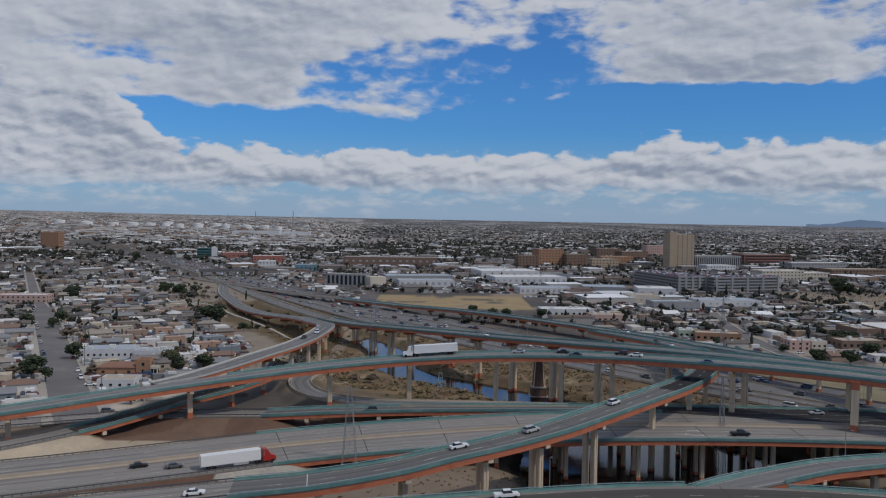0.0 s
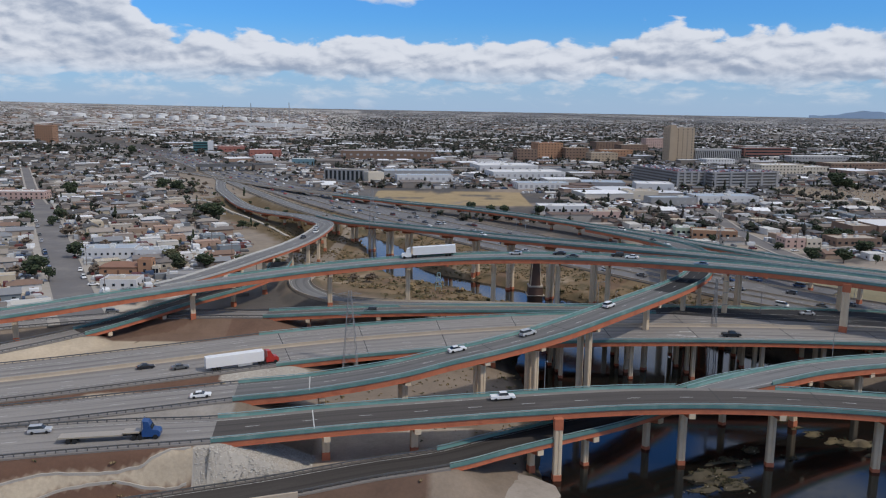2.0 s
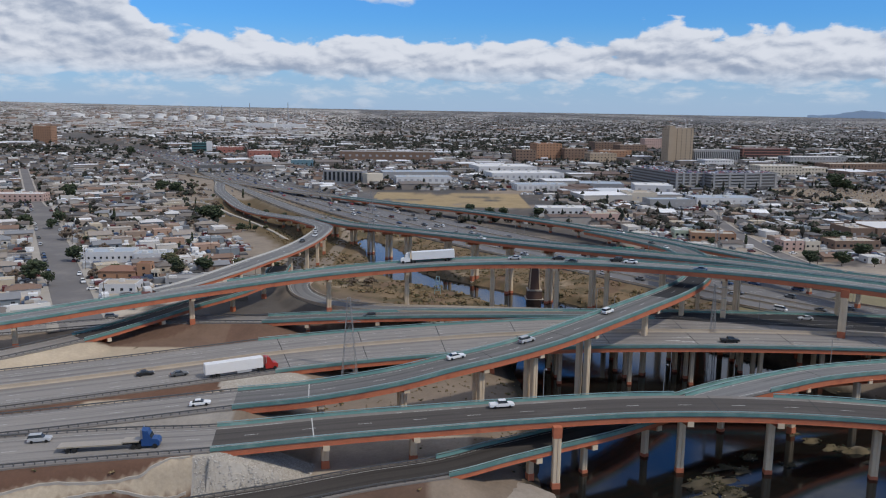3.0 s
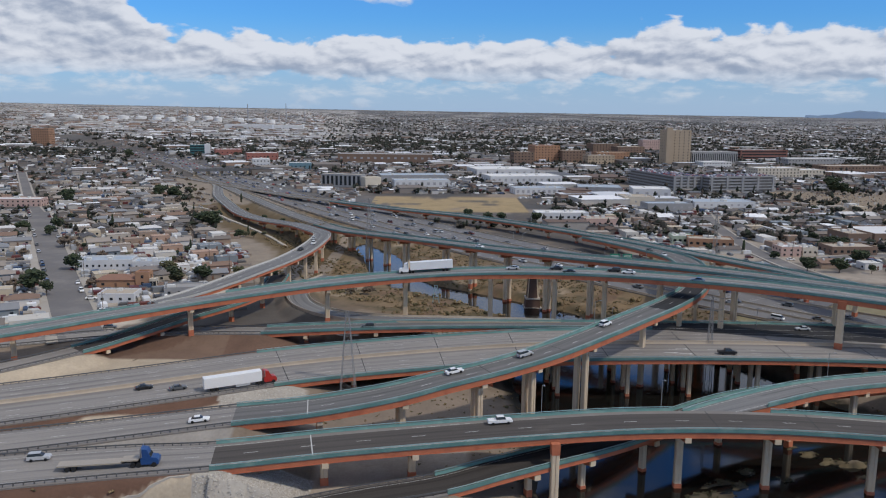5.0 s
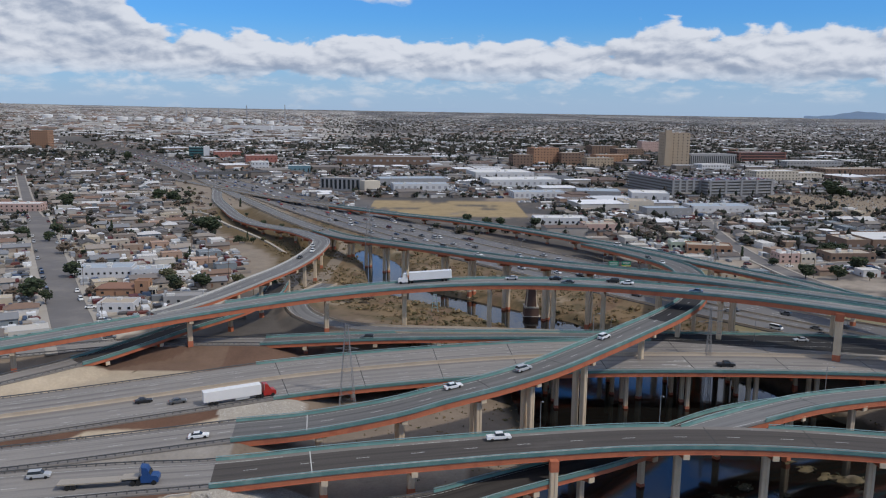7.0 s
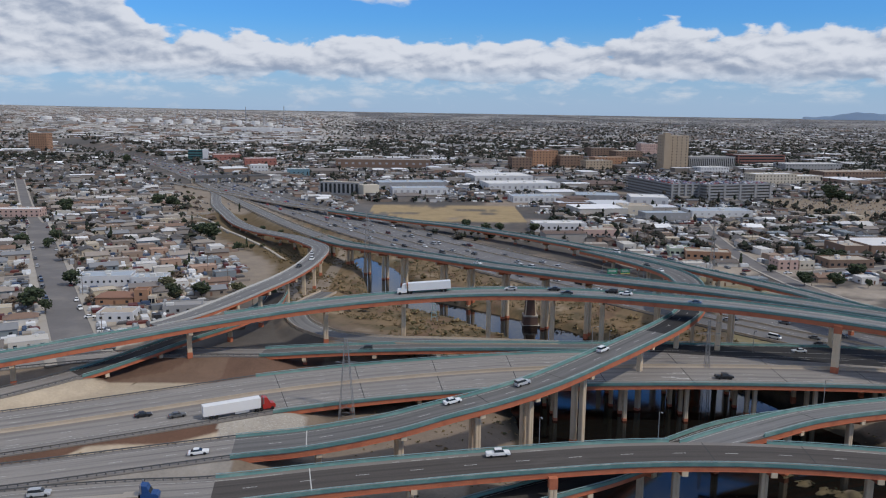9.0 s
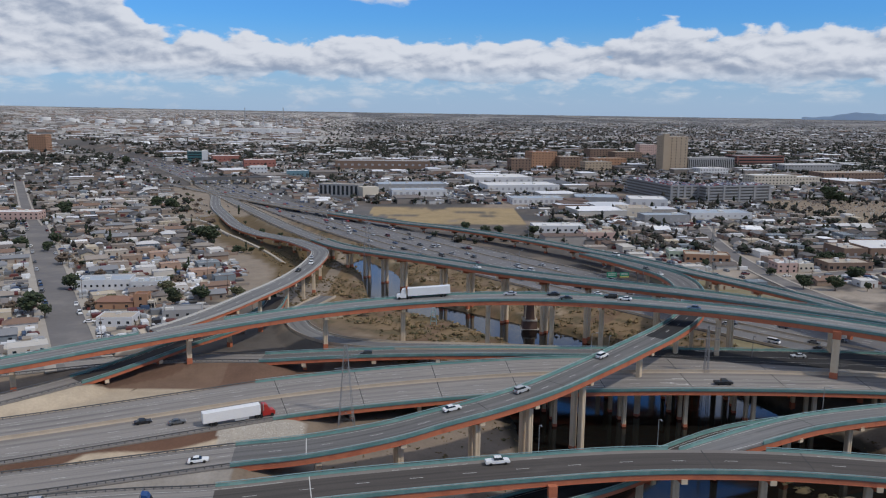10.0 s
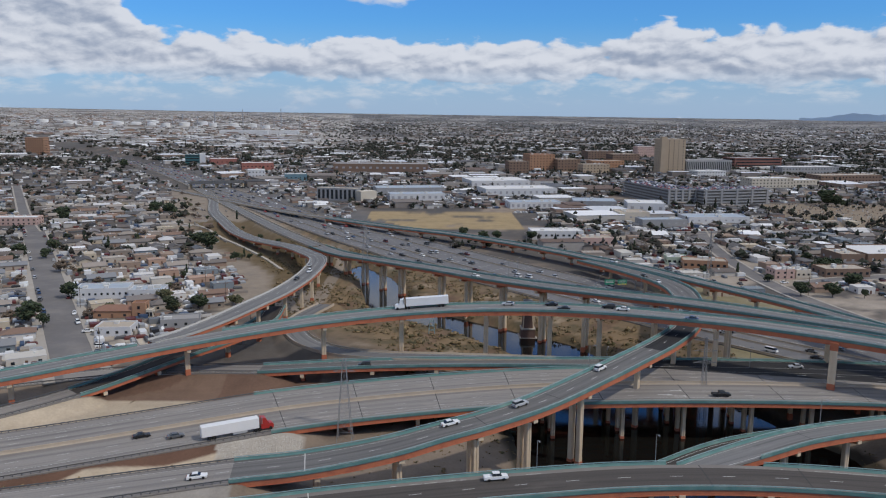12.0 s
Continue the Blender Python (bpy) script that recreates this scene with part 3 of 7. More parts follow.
def soil_and_haze(x, y, z):
    n = fbm(x, y, 60.0, 3)
    c = np.empty(x.shape + (3,))
    c[:] = CITY

    def lay(col, w):
        nonlocal c
        w = np.clip(w, 0, 1)[..., None]
        c = c * (1 - w) + col * w
    d, hw = poly_dist(x, y, RIVER)
    lay(DIRT, step(0.1, 0.5, n) * 0.6)
    # far ground: distance haze put in as paler grey; bare pale lots, dark asphalt ones
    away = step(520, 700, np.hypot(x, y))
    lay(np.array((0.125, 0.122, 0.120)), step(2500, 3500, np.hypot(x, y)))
    lay(np.array((0.075, 0.072, 0.070)), away * step(3900, 3300, np.hypot(x, y)) * step(-0.1, 0.3, fbm(x, y, 170.0, 31)) * 0.8)
    lay(np.array((0.25, 0.20, 0.155)), away * step(0.30, 0.55, fbm(x, y, 120.0, 37)) * (x > -0.28 * y) * (y < 1700))
    lay(np.array((0.40, 0.375, 0.34)), (x < -0.10 * y) * step(1900, 2500, y) * step(4800, 4000, y) * step(-0.45, 0.2, fbm(x, y, 260.0, 41)))
    lay(np.array((0.33, 0.31, 0.285)), step(1700, 2300, y) * step(-0.05, 0.35, fbm(x, y, 420.0, 47)) * 0.7)
    yard = (x < -95) & (y > 270) & (y < 640)
    lay(np.array((0.43, 0.37, 0.30)), yard * step(-0.25, 0.2, fbm(x, y, 33.0, 8)) * step(600, 420, y))
    lay(np.array((0.47, 0.41, 0.335)), (x < -118) * (x > -235) * step(268, 280, y) * step(352, 330, y) * step(-0.7, -0.2, fbm(x, y, 24.0, 18)) * 0.85)
    lay(np.array((0.36, 0.305, 0.245)), (x > 110) * (y > 300) * (y < 760) * step(-0.2, 0.25, fbm(x, y, 48.0, 12)) * 0.85)
    lay(DRY, step(85, 40, d) * (y > 280))
    lay(SAND, step(95, 50, d) * (y > 280) * step(0.25, 0.6, fbm(x, y, 38.0, 4)) * 0.4)
    lay(np.array((0.085, 0.070, 0.036)), step(85, 50, d) * (y > 285) * step(0.05, 0.4, fbm(x, y, 17.0, 14)) * 0.75)
    lay(np.array((0.135, 0.080, 0.052)), step(85, 50, d) * (y > 285) * step(0.15, 0.5, fbm(x, y, 26.0, 15)) * 0.7)
    lay(np.array((0.060, 0.055, 0.030)), step(14, 4, d - hw) * (y > 285) * step(-0.3, 0.3, fbm(x, y, 9.0, 16)) * 0.7)
    lay(DIRT, (y < 300) * step(300, 285, y))
    # strips beside the embankments
    left = (x < -44) & (y < 268)
    lay(BROWN, left * (y > 186 + 0.25 * (x + 60)) * (y < 226 + 0.42 * (x + 60)))
    bound = np.interp(x, [-104, -96, -90, -82, -71, -59, -44], [176, 192.3, 198.2, 200.9, 204.4, 210.4, 214.6]) + 0.5 * np.sin(x / 5.0)
    lay(SAND, left * step(0.5, -0.5, y - bound) * (y > 183 + 0.25 * (x + 60)) * (x > -104))
    lay(SAND, (x < -72) & (y > 236 + 0.42 * (x + 66)) & (y < 262 + 0.75 * (x + 100)))
    gore = y - 0.25 * (x + 69)
    lay(np.array((0.27, 0.245, 0.215)), (x < -46) * (gore > 166) * (gore < 174.5) * (y < 182))
    near = (y < 162 + 0.25 * (x + 50)) & (x < -48) & (y > 128)
    share = np.zeros(x.shape)
    share[near] = slope_share(x[near], y[near])[0]
    lay(BROWN, near * 1.0)
    lay(SAND, near * step(-0.035, 0.035, share - np.interp(x, *BED_UP)) * step(0.035, -0.035, share - np.interp(x, *BED_LO)))
    cone = (x > -49.3) & (x < -26.5) & (y > 150.5) & (y < 169)
    lay(RIPRAP, cone * 1.0)
    # pale dry bank under the deck, colour lightened in place of bounced light
    lay(np.array((0.40, 0.335, 0.265)), (x >= -26.5) & (x < 8) & (y > 160 + 0.3 * (x + 5)) & (y < 186))
    cone2 = (x > -61 + 0.24 * (218 - y)) & (x < -36) & (y > 192) & (y < 223)
    lay(RIPRAP * 0.95, cone2 * 1.0)
    lay(BROWN * 1.1, (y > 256) * (y < 292) * (x > -118) * (x < -40) * 0.85)
    lay(BROWN * 0.8, (x > -45) * (x < -2) * (y < 149 + 0.33 * (x + 31)) * 0.85)
    lay(MUD, step(1.6, 0.6, z) * (y < 262) * (d < hw + 8) * 0.92)
    lay(DRY * 0.8, step(0.2, -0.4, z) * (y >= 300) * 0.7)
    for ix, iy, ir in ISLANDS:
        near_isle = np.exp(-((x - ix) ** 2 + 1.6 * (y - iy) ** 2) / (0.6 * ir * ir))
        lay(np.array((0.135, 0.105, 0.058)) if ix > 90 else np.array((0.085, 0.070, 0.045)), step(0.35, 0.75, near_isle + 0.35 * fbm(x, y, 5.0, 44)) * (z > -0.5))
    fr = np.full(x.shape, 1e9)
    for q in I10.p[::8]:
        fr = np.minimum(fr, np.hypot(x - q[0], y - q[1]))
    lay(np.array((0.125, 0.118, 0.112)), step(85, 60, fr) * (y > 690) * (y < 1500) * (x > -0.34 * y + 60))
    # bare tan slope beside the curved ramp, and the dry burial ground
    ramp = WAY["S"].p
    near_ramp = np.full(x.shape, 1e9)
    for q in ramp[::6]:
        near_ramp = np.minimum(near_ramp, np.hypot(x - q[0], y - q[1]))
    lay(np.array((0.25, 0.205, 0.158)), step(58, 40, near_ramp + 8 * fbm(x, y, 25.0, 51)) * (x < -55) * (y > 380))
    lay(np.array((0.13, 0.092, 0.046)), step(30, 22, near_ramp + 3 * fbm(x, y, 12.0, 52)) * (x < -62) * (y > 430) * (y < 700))
    lay(np.array((0.235, 0.185, 0.13)), (x > 330) * (y > 640) * (y < 880) * (x > 0.30 * y + 90))
    # dry grass fields beside the far flyover
    lay(np.array((0.33, 0.245, 0.13)), (x > -60) * (x < 75) * (y > 660) * (y < 775) * (x + 0.55 * (y - 660) > -20 + 9 * fbm(x, y, 40.0, 53)) * step(-0.75, -0.3, fbm(x, y, 55.0, 54)))
    lay(np.array((0.215, 0.185, 0.11)), (x > 120) * (x < 215) * (y > 285) * (y < 465) * (x - 165 + 0.42 * (y - 350) < 30))
    return c


cols = soil_and_haze(X, Y, Z)
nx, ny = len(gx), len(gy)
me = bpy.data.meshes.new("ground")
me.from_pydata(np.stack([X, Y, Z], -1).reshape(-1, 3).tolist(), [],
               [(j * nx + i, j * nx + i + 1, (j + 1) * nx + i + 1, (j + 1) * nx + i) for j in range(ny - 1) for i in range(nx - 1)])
attr = me.color_attributes.new("soil_and_haze", "FLOAT_COLOR", "POINT")
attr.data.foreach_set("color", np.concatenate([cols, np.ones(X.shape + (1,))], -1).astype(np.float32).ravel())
for p in me.polygons:
    p.use_smooth = True
gm = material("earth", (1, 1, 1), 0.95, 0.62, 0.11, 1.3, 0.5)
k = Nodes(gm.node_tree)
bsdf = gm.node_tree.nodes["Principled BSDF"]
old = bsdf.inputs["Base Color"].links[0].from_socket
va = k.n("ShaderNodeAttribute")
va.attribute_name = "soil_and_haze"
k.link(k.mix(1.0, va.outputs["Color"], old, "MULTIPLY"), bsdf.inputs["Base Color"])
me.materials.append(gm)
tagged(new("ground", me), "dry sandy desert ground with brown gravel strips", "ground", "", "structure")

water = material("river_water", (0.008, 0.008, 0.007), 0.09, 0.2, 0.1, 0.5, 0.015, spec=0.45)
bm = bmesh.new()
bm.faces.new([bm.verts.new(v) for v in ((-220, 40, -0.35), (320, 40, -0.35), (320, 800, -0.35), (-220, 800, -0.35))])
tagged(part("water", bm, water), "still dark river water with mud banks", "water", "", "structure")


# ---- elevated roads ----
def rail_post():
    bm = bmesh.new()
    box(bm, -0.07, -0.07, 0, 0.07, 0.07, 0.36)
    me = bpy.data.meshes.new("rail_post")
    bm.to_mesh(me)
    bm.free()
    me.materials.append(M["teal"])
    return me


POST = rail_post()


def flyover(key, name, label, surface="asphalt", girders=4, posts=False, category="flyover", lanes=2, marks=True, teal=True, depth=1.45, gaps=(), shoulders=0.0):
    """Deck slab, two parapets with rails, girders on the bridge stretches, lane marking."""
    way = WAY[key]
    s0 = way.s[0]
    root = empty(name, (0, 0, 0), label, category)
    way.root = root
    runs, cur = [], [0]
    for i in range(1, len(way.flag)):
        if way.flag[i] != way.flag[cur[-1]]:
            runs.append((way.flag[cur[0]], way.s[cur[0]], way.s[i]))
            cur = [i]
        else:
            cur.append(i)
    runs.append((way.flag[cur[0]], way.s[cur[0]], way.s[-1]))
    for flag, lo, hi in runs:
        if hi - lo < 1:
            continue
        surf = M[surface] if flag == B_ or key in "DWSLU" else M["concrete_road"]
        way.sweep("deck_slab", [(-1, 0.35, -0.01), (-1, 0.35, -0.28), (1, -0.35, -0.28), (1, -0.35, -0.01)], M["slab"], root, lo, hi)
        way.surface("roadway", surf, root, lo, hi)
        if shoulders and flag == B_:
            for sd in (-1, 1):
                way.sweep("shoulder", [(sd, -sd * 0.4, 0.004), (sd, -sd * 0.4, 0.012), (sd, -sd * shoulders, 0.012), (sd, -sd * shoulders, 0.004)], M["shoulder"], root, lo, hi)
        pm = M["teal"] if (flag == B_ and teal) else M["pale_barrier"] if key == "S" else M["barrier_concrete"]
        for sd in (-1, 1):
            # sloped parapet
            prof = [(sd, sd * 0.02, -0.16), (sd, -sd * 0.42, -0.16), (sd, -sd * 0.46, 0.05), (sd, -sd * 0.28, 0.36), (sd, -sd * 0.22, 0.62), (sd, sd * 0.02, 0.62)]
            if flag != B_ and key in "ABFHUG":
                way.sweep("guard_rail", [(sd, -sd * 0.30, 0.42), (sd, -sd * 0.38, 0.42), (sd, -sd * 0.38, 0.76), (sd, -sd * 0.30, 0.76)], M["guard"], root, lo, hi)
                verts, faces = [], []
                for i in range(int((hi - lo) / 2.0)):
                    at, h, w = way.at(lo + (i + 0.5) * 2.0)
                    at, h, w = way.at(lo + (i + 0.5) * 2.0, sd * (w / 2 - 0.25), -0.4)
                    q = len(verts)
                    for dz in (0, 1.15):
                        verts += [(at.x + dx, at.y + dy, at.z + dz) for dx, dy in ((-.09, -.09), (.09, -.09), (.09, .09), (-.09, .09))]
                    faces += [(q, q + 1, q + 5, q + 4), (q + 1, q + 2, q + 6, q + 5), (q + 2, q + 3, q + 7, q + 6), (q + 3, q, q + 4, q + 7), (q + 4, q + 5, q + 6, q + 7)]
                if faces:
                    mesh_part("guard_rail_support", verts, faces, M["guard"], root, "", "stuff")
                way.sweep("kerb_strip", [(sd, sd * 0.35, -0.6), (sd, -sd * 0.42, -0.6), (sd, -sd * 0.42, 0.02), (sd, sd * 0.35, -0.02)], M["shoulder"], root, lo, hi)
                continue
            if flag != B_:
                prof = [(sd, sd * 0.05, -0.5), (sd, -sd * 0.42, -0.5), (sd, -sd * 0.40, 0.05), (sd, -sd * 0.2, 0.35), (sd, -sd * 0.16, 0.8), (sd, sd * 0.0, 0.8)]
            spans = [(lo, hi)]
            for gs, g0, g1 in gaps:
                if gs == sd:
                    spans = [q for a, b in spans for q in ((a, min(b, g0)), (max(a, g1), b)) if q[1] - q[0] > 3]
            for a, b in spans:
                way.sweep("parapet", prof, pm, root, a, b)
            if flag == B_ and teal:
                way.sweep("slab_edge", [(sd, -sd * 0.04, -0.36), (sd, -sd * 0.5, -0.36), (sd, -sd * 0.5, -0.165), (sd, -sd * 0.04, -0.165)], M["slab"], root, lo, hi)
                for a, b in spans:
                    way.sweep("rail", [(sd, -sd * 0.02, 0.84), (sd, -sd * 0.18, 0.84), (sd, -sd * 0.18, 0.99), (sd, -sd * 0.02, 0.99)], M["teal_rail"], root, a, b)
                if posts:
                    n = int((hi - lo) / 2.4)
                    for i in range(n):
                        at, h, w = way.at(lo + (i + 0.5) * 2.4)
                        if not -130 < at.x < 140 or not any(a < lo + (i + 0.5) * 2.4 < b for a, b in spans):
                            continue
                        at, h, w = way.at(lo + (i + 0.5) * 2.4, sd * (w / 2 - 0.10), 0.6)
                        shared("rail_post", POST, root, Matrix.Translation(at) @ Matrix.Rotation(h, 4, "Z"))
        if flag == B_:
            for end in (lo, hi):
                if 1 < end < way.s[-1] - 1:
                    at, h, w = way.at(end)
                    bm = bmesh.new()
                    box(bm, -0.9, -w / 2 + 0.2, -depth - 2.6, 0.3, w / 2 - 0.2, -0.3)
                    ob = part("abutment", bm, M["pier"], root)
                    ob.matrix_basis = Matrix.Translation(at) @ Matrix.Rotation(h + (0 if end == lo else math.pi), 4, "Z")
            for g in range(girders):
                u = -1.0 + 2.0 * g / (girders - 1)
                inset = -0.46 * u if abs(u) > 0.9 else 0.0
                top, bot = -0.3 if abs(u) < 0.9 else -0.365, -0.3 - depth
                way.sweep("girder", [(u, inset - 0.28, top), (u, inset - 0.28, bot + 0.12), (u, inset - 0.4, bot + 0.12), (u, inset - 0.4, bot), (u, inset + 0.4, bot), (u, inset + 0.4, bot + 0.12),
                                     (u, inset + 0.28, bot + 0.12), (u, inset + 0.28, top)], M["rust"], root, lo, hi)
    if marks:
        verts, faces = [], []

        def strip(a, b, off, wid):
            n = max(1, int((b - a) / 4))
            i0 = len(verts)
            for i in range(n + 1):
                s = a + (b - a) * i / n
                for o in (-wid / 2, wid / 2):
                    at, _, w = way.at(s, 0, 0.012)
                    at, _, _ = way.at(s, (off if abs(off) > 1 else off * w / 2) + o, 0.012)
                    verts.append(tuple(at))
            for i in range(n):
                q = i0 + 2 * i
                faces.append((q, q + 1, q + 3, q + 2))
        total = way.s[-1]
        for ln in lanes if isinstance(lanes, list) else ([0.0] if lanes == 2 else []):
            s = 3.0
            while s < total - 4:
                strip(s, s + 3.05, ln, 0.16)
                s += 12.19
        mesh_part("lane_marking", verts, faces, M["line_white"], root, "", "stuff") if faces else None
        verts, faces = [], []
        for sd in (-1, 1):
            strip(1, total - 1, sd * 0.74, 0.13)
        mesh_part("edge_line", verts, faces, M["line_white"], root)
    return root


def pier(way, s, side=0.0, wid=1.7, twin=False, cap=True, base_z=None, out=None, red_top=False, cap_len=None):
    """A concrete pier under a road: column (or two) with grooved faces, a red base band and a hammerhead cap."""
    at, h, w = way.at(s, side)
    foot = gz(at.x, at.y) if base_z is None else base_z
    top = at.z - 1.75
    root = empty("pier", (at.x, at.y, foot))
    root.parent = way.root
    root.rotation_euler = (0, 0, h)
    ht = top - foot
    if ht < 1:
        return root
    span = cap_len if cap_len else w * 0.86
    for off in ([-1.35, 1.35] if twin else [0.0]):
        bm = bmesh.new()
        ring = [(-wid / 2, -0.55), (-wid / 2 + 0.2, -0.75), (-0.16, -0.75), (-0.1, -0.62), (0.1, -0.62), (0.16, -0.75), (wid / 2 - 0.2, -0.75), (wid / 2, -0.55),
                (wid / 2, 0.55), (wid / 2 - 0.2, 0.75), (0.16, 0.75), (0.1, 0.62), (-0.1, 0.62), (-0.16, 0.75), (-wid / 2 + 0.2, 0.75), (-wid / 2, 0.55)]
        prism(bm, [(x, y + off, -2.5) for x, y in ring], [(x, y + off, ht - (1.1 if cap else 0)) for x, y in ring])
        part("column", bm, M["pier"], root)
        bm = bmesh.new()
        box(bm, -wid / 2 - 0.05, off - 0.80, -0.5, wid / 2 + 0.05, off + 0.80, min(2.0, ht * 0.25))
        bmesh.ops.bevel(bm, geom=bm.edges[:], offset=0.06, segments=1, affect="EDGES")
        part("base_band", bm, M["rust"], root)
    if red_top:
        bm = bmesh.new()
        box(bm, -wid / 2 - 0.06, -0.82, ht - 1.6, wid / 2 + 0.06, 0.82, ht + 0.9)
        part("top_band", bm, M["rust"], root)
    if cap:
        bm = bmesh.new()
        hs = span / 2
        pts = [(-hs, ht), (-hs, ht - 0.9), (-1.6, ht - 1.5), (1.6, ht - 1.5), (hs, ht - 0.9), (hs, ht)]
        prism(bm, [(-0.75, y, z) for y, z in pts], [(0.75, y, z) for y, z in pts])
        part("cap", bm, M["rust"], root)
        for sd in (-1, 1):
            bm = bmesh.new()
            box(bm, -0.7, sd * hs - 0.2 + (0.2 if sd > 0 else -0.25), ht - 0.95, 0.7, sd * hs + 0.25 + (0.2 if sd > 0 else -0.25), ht + 0.25)
            part("end_block", bm, M["pier"], root)
    return root


WA, WC, WE = WAY["A"], WAY["C"], WAY["E"]
flyover("A", "flyover", "two-lane flyover with teal parapets and rust-red girders over the river", "brown_asphalt", 5, True, depth=1.3, gaps=[(1, WA.near(57, 177), WA.near(80, 177))], shoulders=2.1)
flyover("B", "flyover", "curving ramp flyover with teal rails climbing over the freeway", "mid_road", 4, True)
flyover("C", "flyover", "long high arched flyover with teal parapets and red girders", "pale_deck", 4, False, gaps=[(1, WC.near(-100, 268), WC.near(-74, 279))])
flyover("D", "flyover", "high flyover on tall twin piers running beside the interstate", "blue_road", 4, depth=1.15)
flyover("E", "flyover", "merging ramp bridge with teal rails over the river", "blue_road", 4, True, lanes=1, gaps=[(-1, 0, WE.near(79.5, 192)), (1, 0, WE.near(60, 180))])
flyover("F", "freeway_bridge", "wide freeway with two carriageways and a tan median barrier", "concrete_road", 9, lanes=[-0.25 * 34 - 1.9, -0.25 * 34 + 1.9, 0.25 * 34 - 1.9, 0.25 * 34 + 1.9], depth=1.2, gaps=[(1, WAY["F"].near(74, 267), 9e9)])
flyover("G", "flyover", "low ramp bridge with teal parapets beside the freeway", "mid_road", 4, lanes=1, depth=1.1, gaps=[(-1, WAY["G"].near(72, 268), 9e9)])
flyover("H", "flyover", "narrow dark ramp bridge under the high flyover", "asphalt", 4, lanes=1, depth=1.0)
flyover("S", "flyover", "S-shaped ramp flyover curving over the sandy wash", "blue_road", 4, lanes=2, teal=False, depth=0.9)
flyover("W", "flyover", "long slim flyover on single piers beyond the interstate", "blue_road", 4, lanes=2, depth=1.15)
flyover("U", "flyover", "low frontage ramp crossing the river under the flyover", "asphalt", 4, lanes=1, depth=1.0)
flyover("L", "loop_ramp", "tight loop ramp of grey concrete with low barriers", "blue_road", 3, lanes=1, teal=False, depth=0.9)


# dark layer: on the merging lanes of the freeway bridge, and the ramp below the high flyover
def overlay(way, lo, hi, near_edge, far_edge, step_m=3.0):
    """A thin dark layer between two sideways offsets that run along the way."""
    verts, faces, uvs, cuts = [], [], [], 8
    n = int((hi - lo) / step_m)
    for i in range(n + 1):
        q = lo + (hi - lo) * i / n
        for j in range(cuts + 1):
            off = near_edge(q) + (far_edge(q) - near_edge(q)) * j / cuts
            verts.append(tuple(way.at(q, off, 0.007)[0]))
            uvs.append((off, q))
    k = cuts + 1
    faces = [(a * k + j + 1, a * k + j, (a + 1) * k + j, (a + 1) * k + j + 1) for a in range(n) for j in range(cuts)]
    ob = mesh_part("asphalt_overlay", verts, faces, M["dark_road_layer"], way.root)
    layer = ob.data.uv_layers.new(name="UVMap")
    loops = np.empty(len(ob.data.loops), dtype=np.int32)
    ob.data.loops.foreach_get("vertex_index", loops)
    layer.data.foreach_set("uv", np.array(uvs, dtype=np.float32)[loops].ravel())


WF, WG, WB = WAY["F"], WAY["G"], WAY["B"]
overlay(WF, WF.near(70, 250), WF.s[-1] - 5, lambda q: float(np.interp(WF.at(q)[0].x, [70, 78, 99, 122, 147, 220], [16.4, 16.0, 11.4, 7.8, 5.2, 4.0])) + 0.35 * math.sin(q / 7.0), lambda q: 16.9)
overlay(WG, WG.near(58, 272), WG.s[-1] - 5, lambda q: -4.7, lambda q: 4.2)
overlay(WB, WB.near(72, 256), WB.near(106, 325), lambda q: -3.6, lambda q: 3.6)


def joint(key, x, y, mat, wide=0.35):
    """An expansion joint across a deck."""
    way = WAY[key]
    s = way.near(x, y)
    at, h, w = way.at(s)
    bm = bmesh.new()
    box(bm, -wide / 2, -w / 2 + 0.5, 0.014, wide / 2, w / 2 - 0.5, 0.022)
    ob = part("expansion_joint", bm, mat, way.root)
    ob.matrix_basis = Matrix.Translation(at) @ Matrix.Rotation(h, 4, "Z")


for key, x, y in (("A", -26, 167), ("B", -30, 185)):
    joint(key, x, y, M["line_white"], 0.24)
for key, x, y in (("A", 63, 177), ("A", 86, 176), ("B", 12, 198), ("B", 34, 212), ("F", -47, 238), ("F", -24, 244), ("F", 0, 248), ("F", 26, 250), ("F", 52, 250), ("F", 80, 250), ("F", 108, 250), ("F", 134, 249), ("E", 100, 204)):
    joint(key, x, y, M["joint"], 0.22)
# median barrier of the freeway
for lo, hi in ((WAY["F"].s[0], WAY["F"].s[-1]),):
    WAY["F"].sweep("median_barrier", [(0, -0.38, 0.0), (0, -0.16, 0.4), (0, -0.12, 1.05), (0, 0.12, 1.05), (0, 0.16, 0.4), (0, 0.38, 0.0)], M["barrier_concrete"], WAY["F"].root)
    for off in (-1.4, 1.4):
        WAY["F"].sweep("median_shoulder", [(0, off - 0.7, 0.008), (0, off - 0.7, 0.016), (0, off + 0.7, 0.016), (0, off + 0.7, 0.008)], M["shoulder"], WAY["F"].root)

